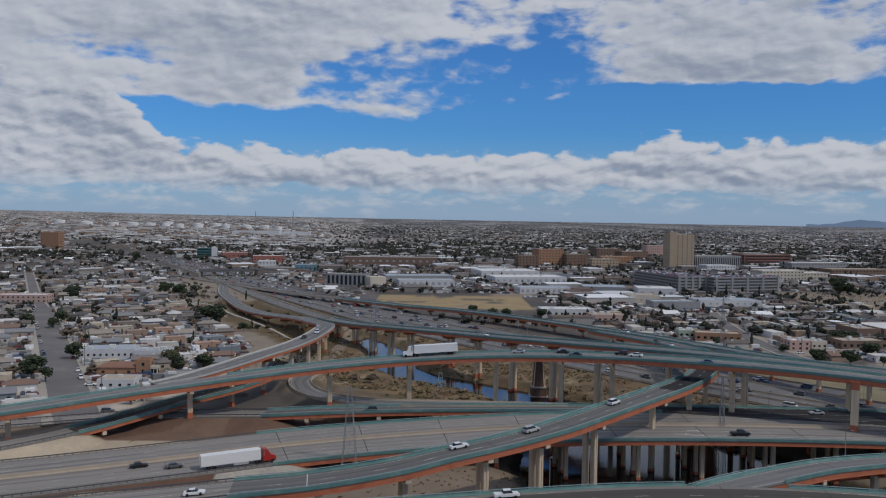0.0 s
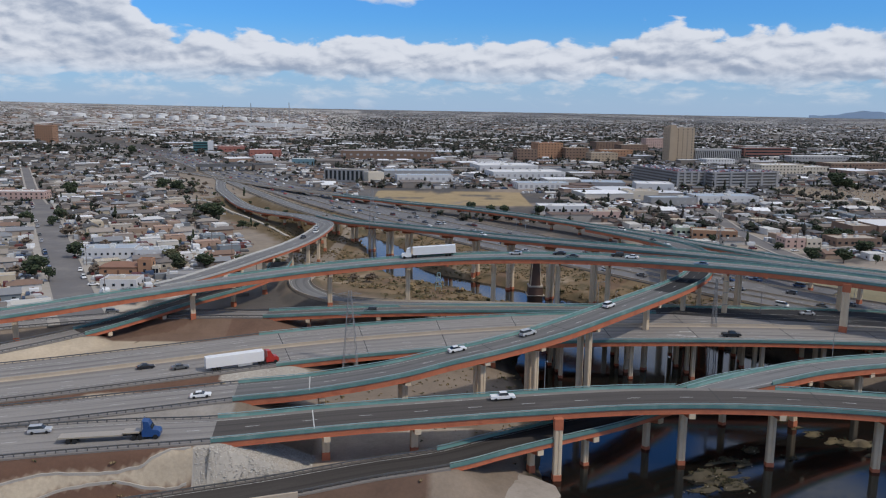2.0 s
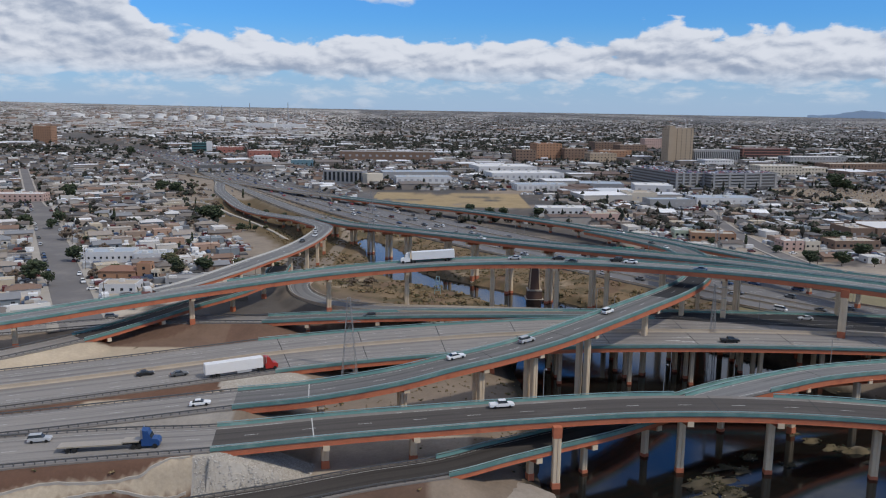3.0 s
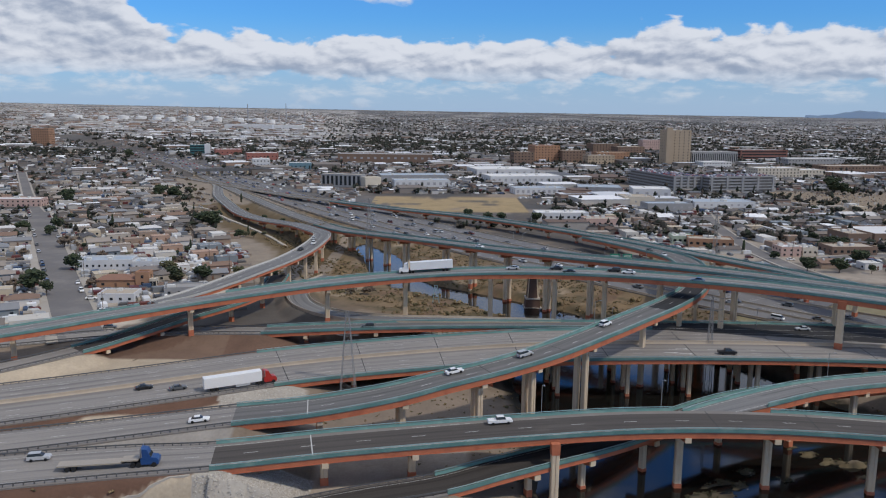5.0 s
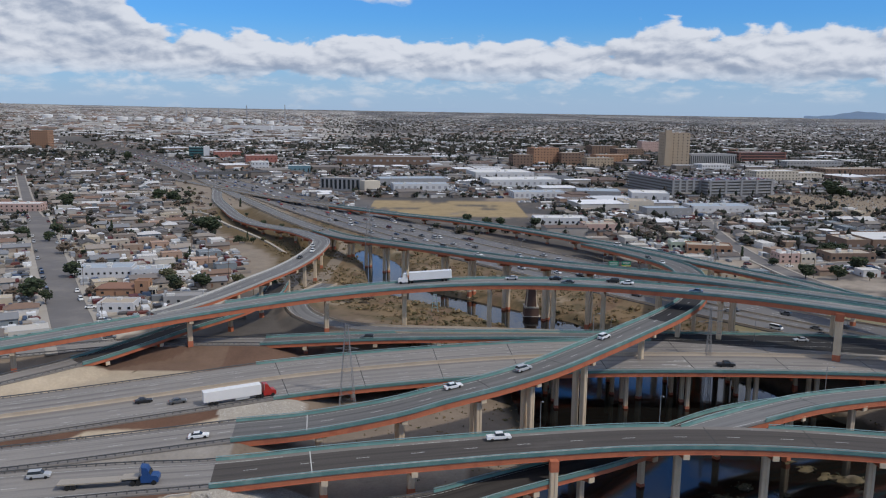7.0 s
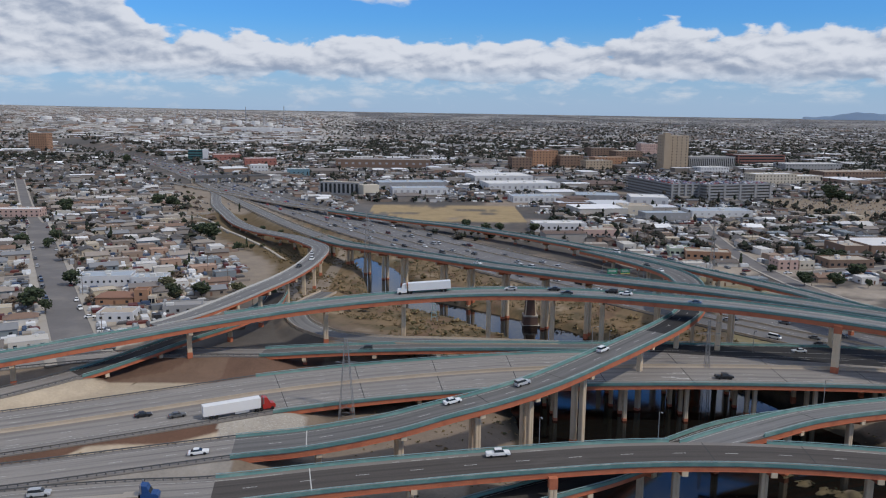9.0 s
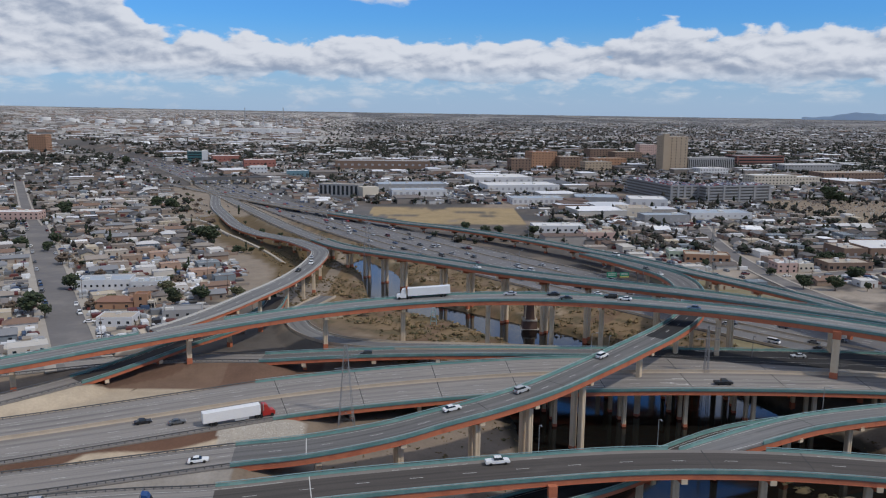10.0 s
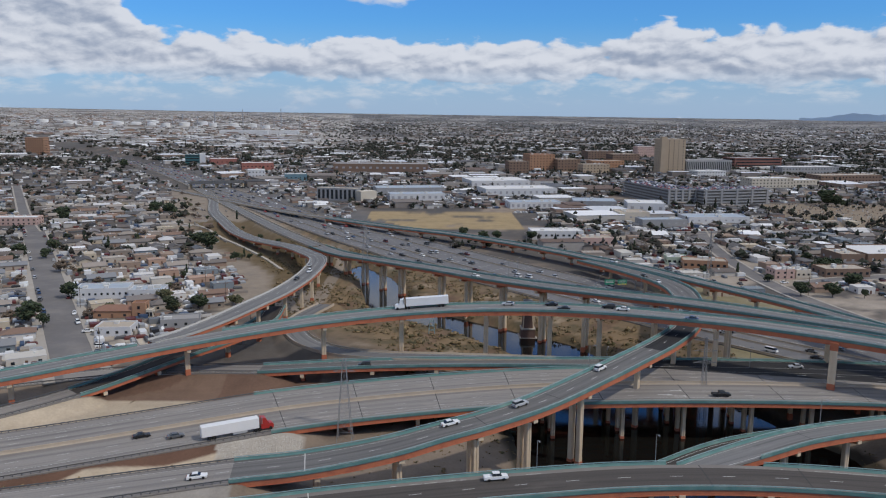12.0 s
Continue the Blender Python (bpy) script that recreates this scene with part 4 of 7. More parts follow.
for key, spots, kw in (
        ("A", [(-25.7, 168), (-6.0, 172.5), (55.7, 177), (77.6, 177), (99.3, 174.4)], dict(side=-0.5)),
        ("B", [(-27.9, 185.3), (-8.5, 190), (9.6, 196.9), (25.6, 205.6), (40.6, 219.5)], dict(twin=True, wid=1.6)),
        ("B", [(64.5, 246.3), (84, 273), (100, 305), (112, 360), (112, 385), (109, 418), (100, 453)], dict()),
        ("C", [(-170, 234), (-136, 250.5), (-85, 275.3), (-41, 291), (-11.5, 296), (19.5, 295.7), (44, 291.4), (61, 286.3), (98, 269.5)], dict()),
        ("D", [(-66, 505), (-52, 478), (-40, 463), (-29, 448), (-17, 432), (4, 402), (17, 383), (32, 362), (47, 345), (65, 330), (88, 314), (112, 297.5), (140, 276)], dict(twin=True, wid=1.5)),
        ("E", [(92, 200), (113, 210), (138, 219)], dict()),
        ("H", [(-111, 262), (-100, 277)], dict(wid=1.3)),
        ("S", [(-79, 306), (-72, 328), (-66, 354), (-63, 380), (-62, 406), (-64, 441), (-69, 467), (-78, 489), (-90, 513), (-105, 538), (-122, 563), (-139, 592), (-152, 616)], dict(wid=1.5)),
        ("W", [(-60, 661), (-33, 634), (-8, 612), (14, 591), (36, 568), (55, 546), (72, 524), (87, 504), (103, 482), (117, 457), (131, 424), (142, 397), (152, 371), (162, 345), (170, 320), (180, 294)], dict(wid=1.6)),
        ("G", [(-45, 278), (-22, 279), (2, 278), (26, 276.5)], dict(wid=1.3)),
        ("U", [(20, 170), (33, 175.5), (50, 185), (75, 201)], dict(wid=1.4))):
    for x, y in spots:
        way = WAY[key]
        pier(way, way.near(x, y), **kw)
# white arrows on the freeway bridge
for x, y, a in ((72.2, 240.4, 0.0), (77.0, 244.4, 0.0), (76.8, 239.2, 0.0)):
    bm = bmesh.new()
    box(bm, -2.2, -0.22, 0.016, 1.0, 0.22, 0.022)
    prism(bm, [(1.0, -0.7, 0.016), (2.4, -0.03, 0.016), (2.4, 0.03, 0.016), (1.0, 0.7, 0.016)], [(1.0, -0.7, 0.022), (2.4, -0.03, 0.022), (2.4, 0.03, 0.022), (1.0, 0.7, 0.022)])
    arrow = part("road_arrow", bm, M["line_white"], WAY["F"].root)
    at, h, w = WAY["F"].at(WAY["F"].near(x, y))
    arrow.matrix_basis = Matrix.Translation((x, y, at.z)) @ Matrix.Rotation(h + a, 4, "Z")
# rows of columns under the wide freeway
for x in (-30, -8, 14, 36, 56, 76, 96, 116, 136):
    s = WAY["F"].near(x, 249)
    for off in (-12.5, -6.5, 0, 6.5, 12.5):
        pier(WAY["F"], s + (1.5 if off else 0), off, 1.2, cap=False)
# outrigger piers that stand beside their decks
pier(WAY["A"], WAY["A"].near(25.6, 174), -7.6, 1.8, cap=False, red_top=True)
pier(WAY["C"], WAY["C"].near(130, 249), -5.6, 2.2, cap=False, base_z=12.9, red_top=True)

# pale edging between the sand and gravel beds
def on_slope(x, f):
    """The place at x where the slope's share is f."""
    ys = np.arange(120, 170, 0.1)
    sh = slope_share(np.full(ys.shape, x), ys)[0]
    return x, float(ys[np.argmin(np.abs(sh - f) + (sh <= 0) * 9 + (sh >= 1) * 9)])


for bed, lo in ((BED_UP, -86), (BED_LO, -79), (None, 0)):
    if bed:
        pts = [on_slope(x, float(np.interp(x, *bed))) for x in np.arange(lo, -49.5, 1.5)]
    else:
        pts = [on_slope(-49.3, f) for f in np.linspace(0.03, 0.95, 12)]
    w = Road([(x, y, gz(x, y) + 0.14, 0.45, G_) for x, y in pts], 0.8)
    for i in range(len(w.p)):
        w.p[i, 2] = gz(w.p[i, 0], w.p[i, 1]) + 0.14
    ob = w.sweep("bed_edging", [(-1, 0, 0), (-1, 0, -0.6), (1, 0, -0.6), (1, 0, 0)], M["concrete"], None)
    tagged(ob, "narrow pale concrete edging between gravel beds", "edging", "", "structure")

# broken stone on the abutment cones
rs = random.Random(3)
verts, faces = [], []
for _ in range(17000):
    x, y = (rs.uniform(-49, -27), rs.uniform(151, 168.5)) if rs.random() < 0.7 else (rs.uniform(-60, -37), rs.uniform(196, 221))
    z = gz(x, y)
    way = WAY["A"]
    if z > 11.6 or (y > 180 and x < -60.5 + 0.24 * (218 - y)) or (((WAY["U"].p[:, 0] - x) ** 2 + (WAY["U"].p[:, 1] - y) ** 2).min() < 5.6 ** 2) or (y > 200 and (((WAY["F"].p[:, 0] - x) ** 2 + (WAY["F"].p[:, 1] - y) ** 2).min() < 17.6 ** 2 and x < -52)):
        continue
    r = rs.uniform(0.12, 0.26)
    i = len(verts)
    for d in ((1, 0, 0), (0, 1, 0), (-1, 0, 0), (0, -1, 0), (0, 0, 1)):
        verts.append(tuple(c + r * k * (e * rs.uniform(0.7, 1.3) + rs.uniform(-0.2, 0.2)) for c, e, k in zip((x, y, z), d, (1, 1, 0.6))))
    faces += [(i, i + 1, i + 4), (i + 1, i + 2, i + 4), (i + 2, i + 3, i + 4), (i + 3, i, i + 4)]
ob = mesh_part("riprap", verts, faces, palette("riprap_stones", [(0.46, 0.42, 0.365), (0.40, 0.365, 0.315), (0.52, 0.485, 0.43), (0.33, 0.30, 0.26), (0.44, 0.40, 0.34)], 0.95))
tagged(ob, "pale broken stone covering the abutment slopes", "riprap", "", "stuff")


# ---- interstate and streets ----
M["interstate"] = material("worn_freeway_concrete", (0.17, 0.165, 0.165), 0.9, 0.35, 0.07, 0.8, 0.08, tint=(0.12, 0.12, 0.125))
M["street"] = material("street_asphalt", (0.16, 0.15, 0.145), 0.92, 0.35, 0.06, 0.7, 0.1, tint=(0.20, 0.185, 0.17))
way = I10
road = empty("interstate", (0, 0, 0), "wide grey interstate highway with many lanes and concrete barriers", "road", "", "structure")
way.root = road
way.sweep("carriageway", [(-1, 0, 0), (-1, 0, -0.5), (1, 0, -0.5), (1, 0, 0)], M["interstate"], road)
for side, o in ((-1, 0.2), (0, 2.0), (1, -0.2), (-1, 12.5)):
    way.sweep("concrete_barrier", [(side, o - 0.3, 0), (side, o - 0.1, 0.4), (side, o - 0.08, 0.85), (side, o + 0.08, 0.85), (side, o + 0.1, 0.4), (side, o + 0.3, 0)], M["barrier_concrete"], road)
verts, faces = [], []
for off in (-16, -5.0, -1.4, 5.6, 9.2, 12.8, 16.4):
    s = 300.0
    while s < way.s[-1] - 5:
        i0 = len(verts)
        for q in (s, s + 4.0):
            for o in (-0.12, 0.12):
                verts.append(tuple(way.at(q, off + o, 0.015)[0]))
        faces.append((i0, i0 + 1, i0 + 3, i0 + 2))
        s += 12.19
mesh_part("lane_marking", verts, faces, M["line_white"], road, "", "stuff")
# frontage lanes between the interstate and the slim flyover, behind their own barrier
lo, hi = way.near(-95, 676), way.near(150, 322)
way.sweep("frontage_lanes", [(1, 0.4, -0.02), (1, 0.4, -0.5), (1, 15.5, -0.5), (1, 15.5, -0.02)], M["interstate"], road, lo, hi)
way.sweep("concrete_barrier", [(1, 15.4, -0.4), (1, 15.4, 0.75), (1, 15.65, 0.75), (1, 15.65, -0.4)], M["barrier_concrete"], road, lo, hi)
verts, faces = [], []
for off in (4.0, 7.7, 11.4):
    for s in np.arange(lo + 4, hi - 6, 12.19):
        i0 = len(verts)
        for q in (float(s), float(s) + 3.5):
            w = way.at(q)[2]
            for o in (-0.1, 0.1):
                verts.append(tuple(way.at(q, w / 2 + off + o, 0.0)[0]))
        faces.append((i0, i0 + 1, i0 + 3, i0 + 2))
mesh_part("lane_marking", verts, faces, M["line_white"], road, "", "stuff")

ST_O, ST_V, ST_U = Vector((-134.3, 294.2)), Vector((-0.469, 0.883)), Vector((0.883, 0.469))


def town(u, v):
    p = ST_O + ST_U * u + ST_V * v
    return p.x, p.y


def street(name, pts, width, label):
    pts = [(x, y, gz(x, y) + 0.18, width, G_) for x, y in pts]
    w = Road(pts, 8.0)
    w.p[:, 2] = ground(w.p[:, 0], w.p[:, 1]) + 0.2
    r = empty(name, (0, 0, 0), label, "street", "", "structure")
    w.sweep("carriageway", [(-1, 0, 0), (-1, 0, -0.5), (1, 0, -0.5), (1, 0, 0)], M["street"], r)
    for sd in (-1, 1):
        verge = 3.8 if width > 12 else 1.7
        w.sweep("kerb", [(sd, sd * 0.02, -0.4), (sd, sd * 0.02, 0.14), (sd, sd * verge, 0.14), (sd, sd * verge, -0.4)], M["kerb"], r)
    return w


STREETS = [street("street", [town(0, v) for v in (-25, 60, 150, 260, 376)], 15.5, "wide empty residential street of worn asphalt"),
           street("street", [town(u, v) for u, v in ((0, 377), (-2, 430), (-3, 520), (-3, 640), (-3, 800))], 8.0, "narrow residential street of worn asphalt"),
           street("street", [town(u, 151) for u in (-9, -60, -160)], 8.5, "narrow residential side street of worn asphalt"),
           street("street", [town(u, 377) for u in (-9, -80, -190)], 8.5, "narrow residential side street of worn asphalt"),
           street("street", [town(u, 377) for u in (9, 50, 110)], 8.5, "narrow residential side street of worn asphalt"),
           street("street", [town(u, 560) for u in (9, 60, 130)], 8.5, "narrow residential side street of worn asphalt"),
           street("street", [(210, 330), (196, 400), (192, 470), (200, 560), (215, 640), (240, 740)], 9, "industrial side street of worn asphalt"),
           street("street", [(210, 452), (260, 470), (330, 492), (420, 520)], 9, "industrial side street of worn asphalt"),
           street("street", [(120, 640), (200, 648), (320, 665), (470, 690)], 9, "industrial side street of worn asphalt")]

BUSY = []          # circles that are taken


ALL_WAYS = np.concatenate([w.p for w in list(WAY.values()) + [I10] + STREETS])
BANK = np.array([(*p[:2], p[2] + 22) for p in np.array([RIVER[i] + (RIVER[i + 1] - RIVER[i]) * q for i in range(len(RIVER) - 1) for q in np.linspace(0, 1, 12)])])


def free(x, y, r, roads=True):
    for bx, by, br in BUSY:
        if (x - bx) ** 2 + (y - by) ** 2 < (r + br) ** 2:
            return False
    if roads and np.any((ALL_WAYS[:, 0] - x) ** 2 + (ALL_WAYS[:, 1] - y) ** 2 < (ALL_WAYS[:, 3] / 2 + r + 1.5) ** 2):
        return False
    return not np.any((BANK[:, 0] - x) ** 2 + (BANK[:, 1] - y) ** 2 < (BANK[:, 2] + r) ** 2)


# ---- buildings ----
WALLS = palette("house_wall_paint", [(0.42, 0.37, 0.31), (0.52, 0.49, 0.44), (0.30, 0.22, 0.165), (0.40, 0.27, 0.20), (0.24, 0.20, 0.165), (0.48, 0.41, 0.31), (0.20, 0.23, 0.25), (0.34, 0.29, 0.245), (0.60, 0.58, 0.55)], 0.9, "object")
ROOFS = palette("house_roofing", [(0.20, 0.18, 0.17), (0.33, 0.315, 0.30), (0.14, 0.12, 0.108), (0.27, 0.235, 0.20), (0.10, 0.094, 0.092), (0.54, 0.53, 0.52), (0.21, 0.14, 0.105), (0.22, 0.225, 0.235), (0.30, 0.26, 0.225), (0.17, 0.15, 0.135)], 0.85, "object")
FAR_WALLS = palette("far_wall_paint", [(0.36, 0.33, 0.295), (0.44, 0.415, 0.38), (0.26, 0.20, 0.16), (0.30, 0.21, 0.16), (0.19, 0.165, 0.145), (0.52, 0.50, 0.475), (0.25, 0.22, 0.195)], 0.9, "island")
FAR_ROOFS = palette("far_roofing", [(0.13, 0.122, 0.118), (0.20, 0.195, 0.19), (0.10, 0.088, 0.08), (0.19, 0.162, 0.14), (0.075, 0.072, 0.07), (0.30, 0.295, 0.29), (0.15, 0.105, 0.082), (0.13, 0.135, 0.145), (0.115, 0.105, 0.098), (0.24, 0.215, 0.19)], 0.85, "island")
WHITE_ROOFS = palette("far_white_roofing", [(0.70, 0.70, 0.70), (0.58, 0.59, 0.61), (0.78, 0.78, 0.78), (0.50, 0.49, 0.47)], 0.7, "island")
GLASS = material("window_glass", (0.02, 0.025, 0.03), 0.12, 0.3, 0.5, 4.0, 0.0, spec=0.6)
TRIM = material("white_trim", (0.6, 0.59, 0.56), 0.7, 0.2)
DOOR = material("brown_door", (0.16, 0.09, 0.06), 0.7, 0.3)
WIN_ME = {}


ROLL = material("pale_roller_door", (0.34, 0.34, 0.35), 0.7, 0.25, 0.3, 2.0)


def pane_mesh(w, h, deep=0.08, mat=None):
    """A window: recess frame with a pane, drawn as one small shared mesh; it faces -y."""
    key = (round(w, 2), round(h, 2), mat is None)
    if key not in WIN_ME:
        bm = bmesh.new()
        box(bm, -w / 2, -deep, -h / 2, w / 2, 0.05, h / 2)
        me = bpy.data.meshes.new("window")
        bm.to_mesh(me)
        bm.free()
        me.materials.append(mat or GLASS)
        WIN_ME[key] = me
    return WIN_ME[key]


def house(kind, w, d, h, at, rot, label):
    """A one-storey house: walls, pitched or flat roof with eaves, windows, door, chimney or cooler box."""
    root = empty("house", (*at, gz(*at) - 0.1), label, "house", "houses of the neighbourhood")
    root.rotation_euler = (0, 0, rot)
    bm = bmesh.new()
    if kind == "gable":
        rise = d * 0.18
        prism(bm, [(-w / 2, -d / 2, -0.4), (-w / 2, d / 2, -0.4), (-w / 2, d / 2, h), (-w / 2, 0, h + rise), (-w / 2, -d / 2, h)],
              [(w / 2, -d / 2, -0.4), (w / 2, d / 2, -0.4), (w / 2, d / 2, h), (w / 2, 0, h + rise), (w / 2, -d / 2, h)])
    else:
        box(bm, -w / 2, -d / 2, -0.4, w / 2, d / 2, h + (0.5 if kind == "flat" else 0))
    part("wall", bm, WALLS, root)
    bm = bmesh.new()
    e = 0.5
    if kind == "gable":
        for sd in (-1, 1):
            prism(bm, [(-w / 2 - e, sd * (d / 2 + e), h - e * 0.36 + 0.02), (-w / 2 - e, 0, h + rise + 0.02), (-w / 2 - e, 0, h + rise + 0.2), (-w / 2 - e, sd * (d / 2 + e), h - e * 0.36 + 0.2)],
                  [(w / 2 + e, sd * (d / 2 + e), h - e * 0.36 + 0.02), (w / 2 + e, 0, h + rise + 0.02), (w / 2 + e, 0, h + rise + 0.2), (w / 2 + e, sd * (d / 2 + e), h - e * 0.36 + 0.2)])
    elif kind == "hip":
        a, b, r = w / 2 + e, d / 2 + e, d * 0.22
        v = [bm.verts.new(p) for p in ((-a, -b, h), (a, -b, h), (a, b, h), (-a, b, h), (-a + b, 0, h + r), (a - b, 0, h + r))]
        for q in ((0, 1, 5, 4), (1, 2, 5), (2, 3, 4, 5), (3, 0, 4), (3, 2, 1, 0)):
            bm.faces.new([v[i] for i in q])
    else:
        box(bm, -w / 2 + 0.25, -d / 2 + 0.25, h, w / 2 - 0.25, d / 2 - 0.25, h + 0.12)
        box(bm, -w / 2 - 0.06, -d / 2 - 0.06, h + 0.5, w / 2 + 0.06, -d / 2 + 0.25, h + 0.62)
        box(bm, -w / 2 - 0.06, d / 2 - 0.25, h + 0.5, w / 2 + 0.06, d / 2 + 0.06, h + 0.62)
    part("roof", bm, ROOFS, root)
    n = max(2, int(w / 4.4))
    for i in range(n):
        x = -w / 2 + w * (i + 0.5) / n
        if i == n // 2:
            bm = bmesh.new()
            box(bm, x - 0.5, -d / 2 - 0.06, -0.1, x + 0.5, -d / 2 + 0.05, 2.05)
            part("door", bm, DOOR, root)
        else:
            shared("window", pane_mesh(1.3, 1.1), root, Matrix.Translation((x, -d / 2, 1.5)))
    shared("window", pane_mesh(1.3, 1.1), root, Matrix.Translation((w / 2, 0.2 * d, 1.5)) @ Matrix.Rotation(radians(90), 4, "Z"))
    shared("window", pane_mesh(1.3, 1.1), root, Matrix.Translation((-w / 2, -0.2 * d, 1.5)) @ Matrix.Rotation(radians(-90), 4, "Z"))
    bm = bmesh.new()
    zt = h + (d * 0.12 if kind != "flat" else 0.1)
    box(bm, w * 0.2, d * 0.1, zt - 0.4, w * 0.2 + 1.0, d * 0.1 + 1.0, zt + 0.9)
    part("cooler_box", bm, TRIM, root)
    return root


rnd = random.Random(5)
LABELS = {"gable": "small stucco house with a low gabled roof", "hip": "small stucco house with a low hipped roof", "flat": "flat-roofed adobe house with a parapet"}


def scatter_houses(spots, limit, kinds=("gable", "flat", "hip")):
    """Ten house patterns, then copies with the pattern's parts."""
    protos, made = [], 0
    for x, y, rot in spots:
        if made >= limit:
            break
        if not free(x, y, 6.5):
            continue
        BUSY.append((x, y, 6.0))
        made += 1
        if len(protos) < 14:
            kind = kinds[len(protos) % len(kinds)]
            w, d = rnd.uniform(9, 15), rnd.uniform(7, 9.5)
            protos.append(house(kind, w, d, rnd.uniform(2.7, 3.3), (x, y), rot, LABELS[kind]))
        else:
            copy_thing(rnd.choice(protos), Matrix.Translation((x, y, gz(x, y) - 0.1)) @ Matrix.Rotation(rot, 4, "Z"))
    return made


def building(name, label, c, w, d, h, rot=0.0, wall=None, roof=None, storeys=3, bays=8, side_bays=3, band=False, win=(1.8, 1.5), parapet=0.8, category="building", units=3):
    """A flat-roofed block with parapet, rows of separate windows and roof plant. The front faces -y."""
    pane = ROLL if name in ("warehouse", "depot", "workshop") else None
    z = gz(*c) - 0.2
    root = empty(name, (*c, z), label, category)
    root.rotation_euler = (0, 0, rot)
    bm = bmesh.new()
    box(bm, -w / 2, -d / 2, -2, w / 2, d / 2, h)
    t = 0.4
    for x0, y0, x1, y1 in ((-w / 2, -d / 2, w / 2, -d / 2 + t), (-w / 2, d / 2 - t, w / 2, d / 2), (-w / 2, -d / 2 + t, -w / 2 + t, d / 2 - t), (w / 2 - t, -d / 2 + t, w / 2, d / 2 - t)):
        box(bm, x0, y0, h, x1, y1, h + parapet)
    part("wall", bm, wall, root)
    bm = bmesh.new()
    box(bm, -w / 2 + t, -d / 2 + t, h + 0.004, w / 2 - t, d / 2 - t, h + 0.2)
    part("roof", bm, roof or ROOFS, root)
    fl = h / max(1, storeys)
    for s in range(storeys):
        zc = fl * (s + 0.55)
        if band:
            for a, m in ((w, Matrix.Translation((0, -d / 2, zc))), (d, Matrix.Translation((w / 2, 0, zc)) @ Matrix.Rotation(radians(90), 4, "Z")),
                         (d, Matrix.Translation((-w / 2, 0, zc)) @ Matrix.Rotation(radians(-90), 4, "Z"))):
                shared("window", pane_mesh(a * 0.94, fl * 0.42), root, m)
        else:
            for i in range(bays):
                shared("window", pane_mesh(*win, mat=pane), root, Matrix.Translation((-w / 2 + w * (i + 0.5) / bays, -d / 2, zc)))
            for i in range(side_bays):
                q = -d / 2 + d * (i + 0.5) / side_bays
                shared("window", pane_mesh(*win, mat=pane), root, Matrix.Translation((w / 2, q, zc)) @ Matrix.Rotation(radians(90), 4, "Z"))
                shared("window", pane_mesh(*win, mat=pane), root, Matrix.Translation((-w / 2, q, zc)) @ Matrix.Rotation(radians(-90), 4, "Z"))
    r = random.Random(int(abs(c[0]) * 7 + c[1]))
    for _ in range(units):
        x, y, a, b = r.uniform(-w * 0.35, w * 0.35), r.uniform(-d * 0.3, d * 0.3), r.uniform(1.5, 3.5), r.uniform(1.5, 3)
        bm = bmesh.new()
        box(bm, x - a / 2, y - b / 2, h + 0.2, x + a / 2, y + b / 2, h + r.uniform(1.2, 2.2))
        part("roof_unit", bm, TRIM, root)
    BUSY.append((c[0], c[1], max(w, d) * 0.5))
    if w > 2 * d:
        for q in (-0.33, 0.33):
            BUSY.append((c[0] + math.cos(rot) * w * q, c[1] + math.sin(rot) * w * q, d * 0.7))
    return root


MB = {
    "tan": material("tan_brick", (0.40, 0.315, 0.225), 0.85, 0.2, 0.15, 2.0), "orange": material("orange_brick", (0.36, 0.205, 0.125), 0.85, 0.2, 0.15, 2.0),
    "brown": material("brown_brick", (0.20, 0.135, 0.10), 0.88, 0.25, 0.15, 2.0), "red": material("red_brick", (0.19, 0.09, 0.072), 0.88, 0.25, 0.15, 2.0),
    "white": material("white_panel", (0.58, 0.58, 0.58), 0.7, 0.15, 0.1, 1.0), "grey": material("grey_concrete_wall", (0.30, 0.30, 0.30), 0.88, 0.2, 0.15, 1.5),
    "cream": material("cream_stucco", (0.55, 0.49, 0.40), 0.9, 0.2, 0.15, 1.5), "pink": material("pink_stucco", (0.50, 0.35, 0.30), 0.9, 0.2, 0.15, 1.5),
    "teal": material("teal_glass_wall", (0.04, 0.12, 0.13), 0.25, 0.3, 0.15, 1.5, spec=0.6), "redpaint": material("red_paint", (0.30, 0.125, 0.10), 0.7, 0.3, 0.15, 1.5),
    "roofw": material("white_membrane_roof", (0.66, 0.65, 0.63), 0.75, 0.2, 0.06, 0.6), "roofg": material("grey_gravel_roof", (0.30, 0.29, 0.28), 0.95, 0.25, 0.08, 1.0),
    "roofb": material("blue_grey_metal_roof", (0.36, 0.41, 0.46), 0.6, 0.25, 0.08, 1.0), "rooft": material("tan_gravel_roof", (0.42, 0.36, 0.29), 0.95, 0.25, 0.08, 1.0),
    "green": material("pale_green_stucco", (0.38, 0.44, 0.34), 0.9, 0.2), "roofr": material("rust_tile_roof", (0.25, 0.14, 0.10), 0.85, 0.3, 0.2, 2.0), "bluew": material("blue_panel", (0.13, 0.22, 0.26), 0.7, 0.2),
}
B = building
B("office_tower", "tall tan brick hospital tower with narrow windows", (385, 1326), 38, 40, 55, 0.05, MB["tan"], MB["rooft"], 12, 5, 4, win=(1.6, 1.6), units=4)
B("lift_shaft", "tan brick stair tower against the hospital tower", (367, 1300), 9, 9, 59, 0.05, MB["tan"], MB["rooft"], 1, 0, 0, units=1)
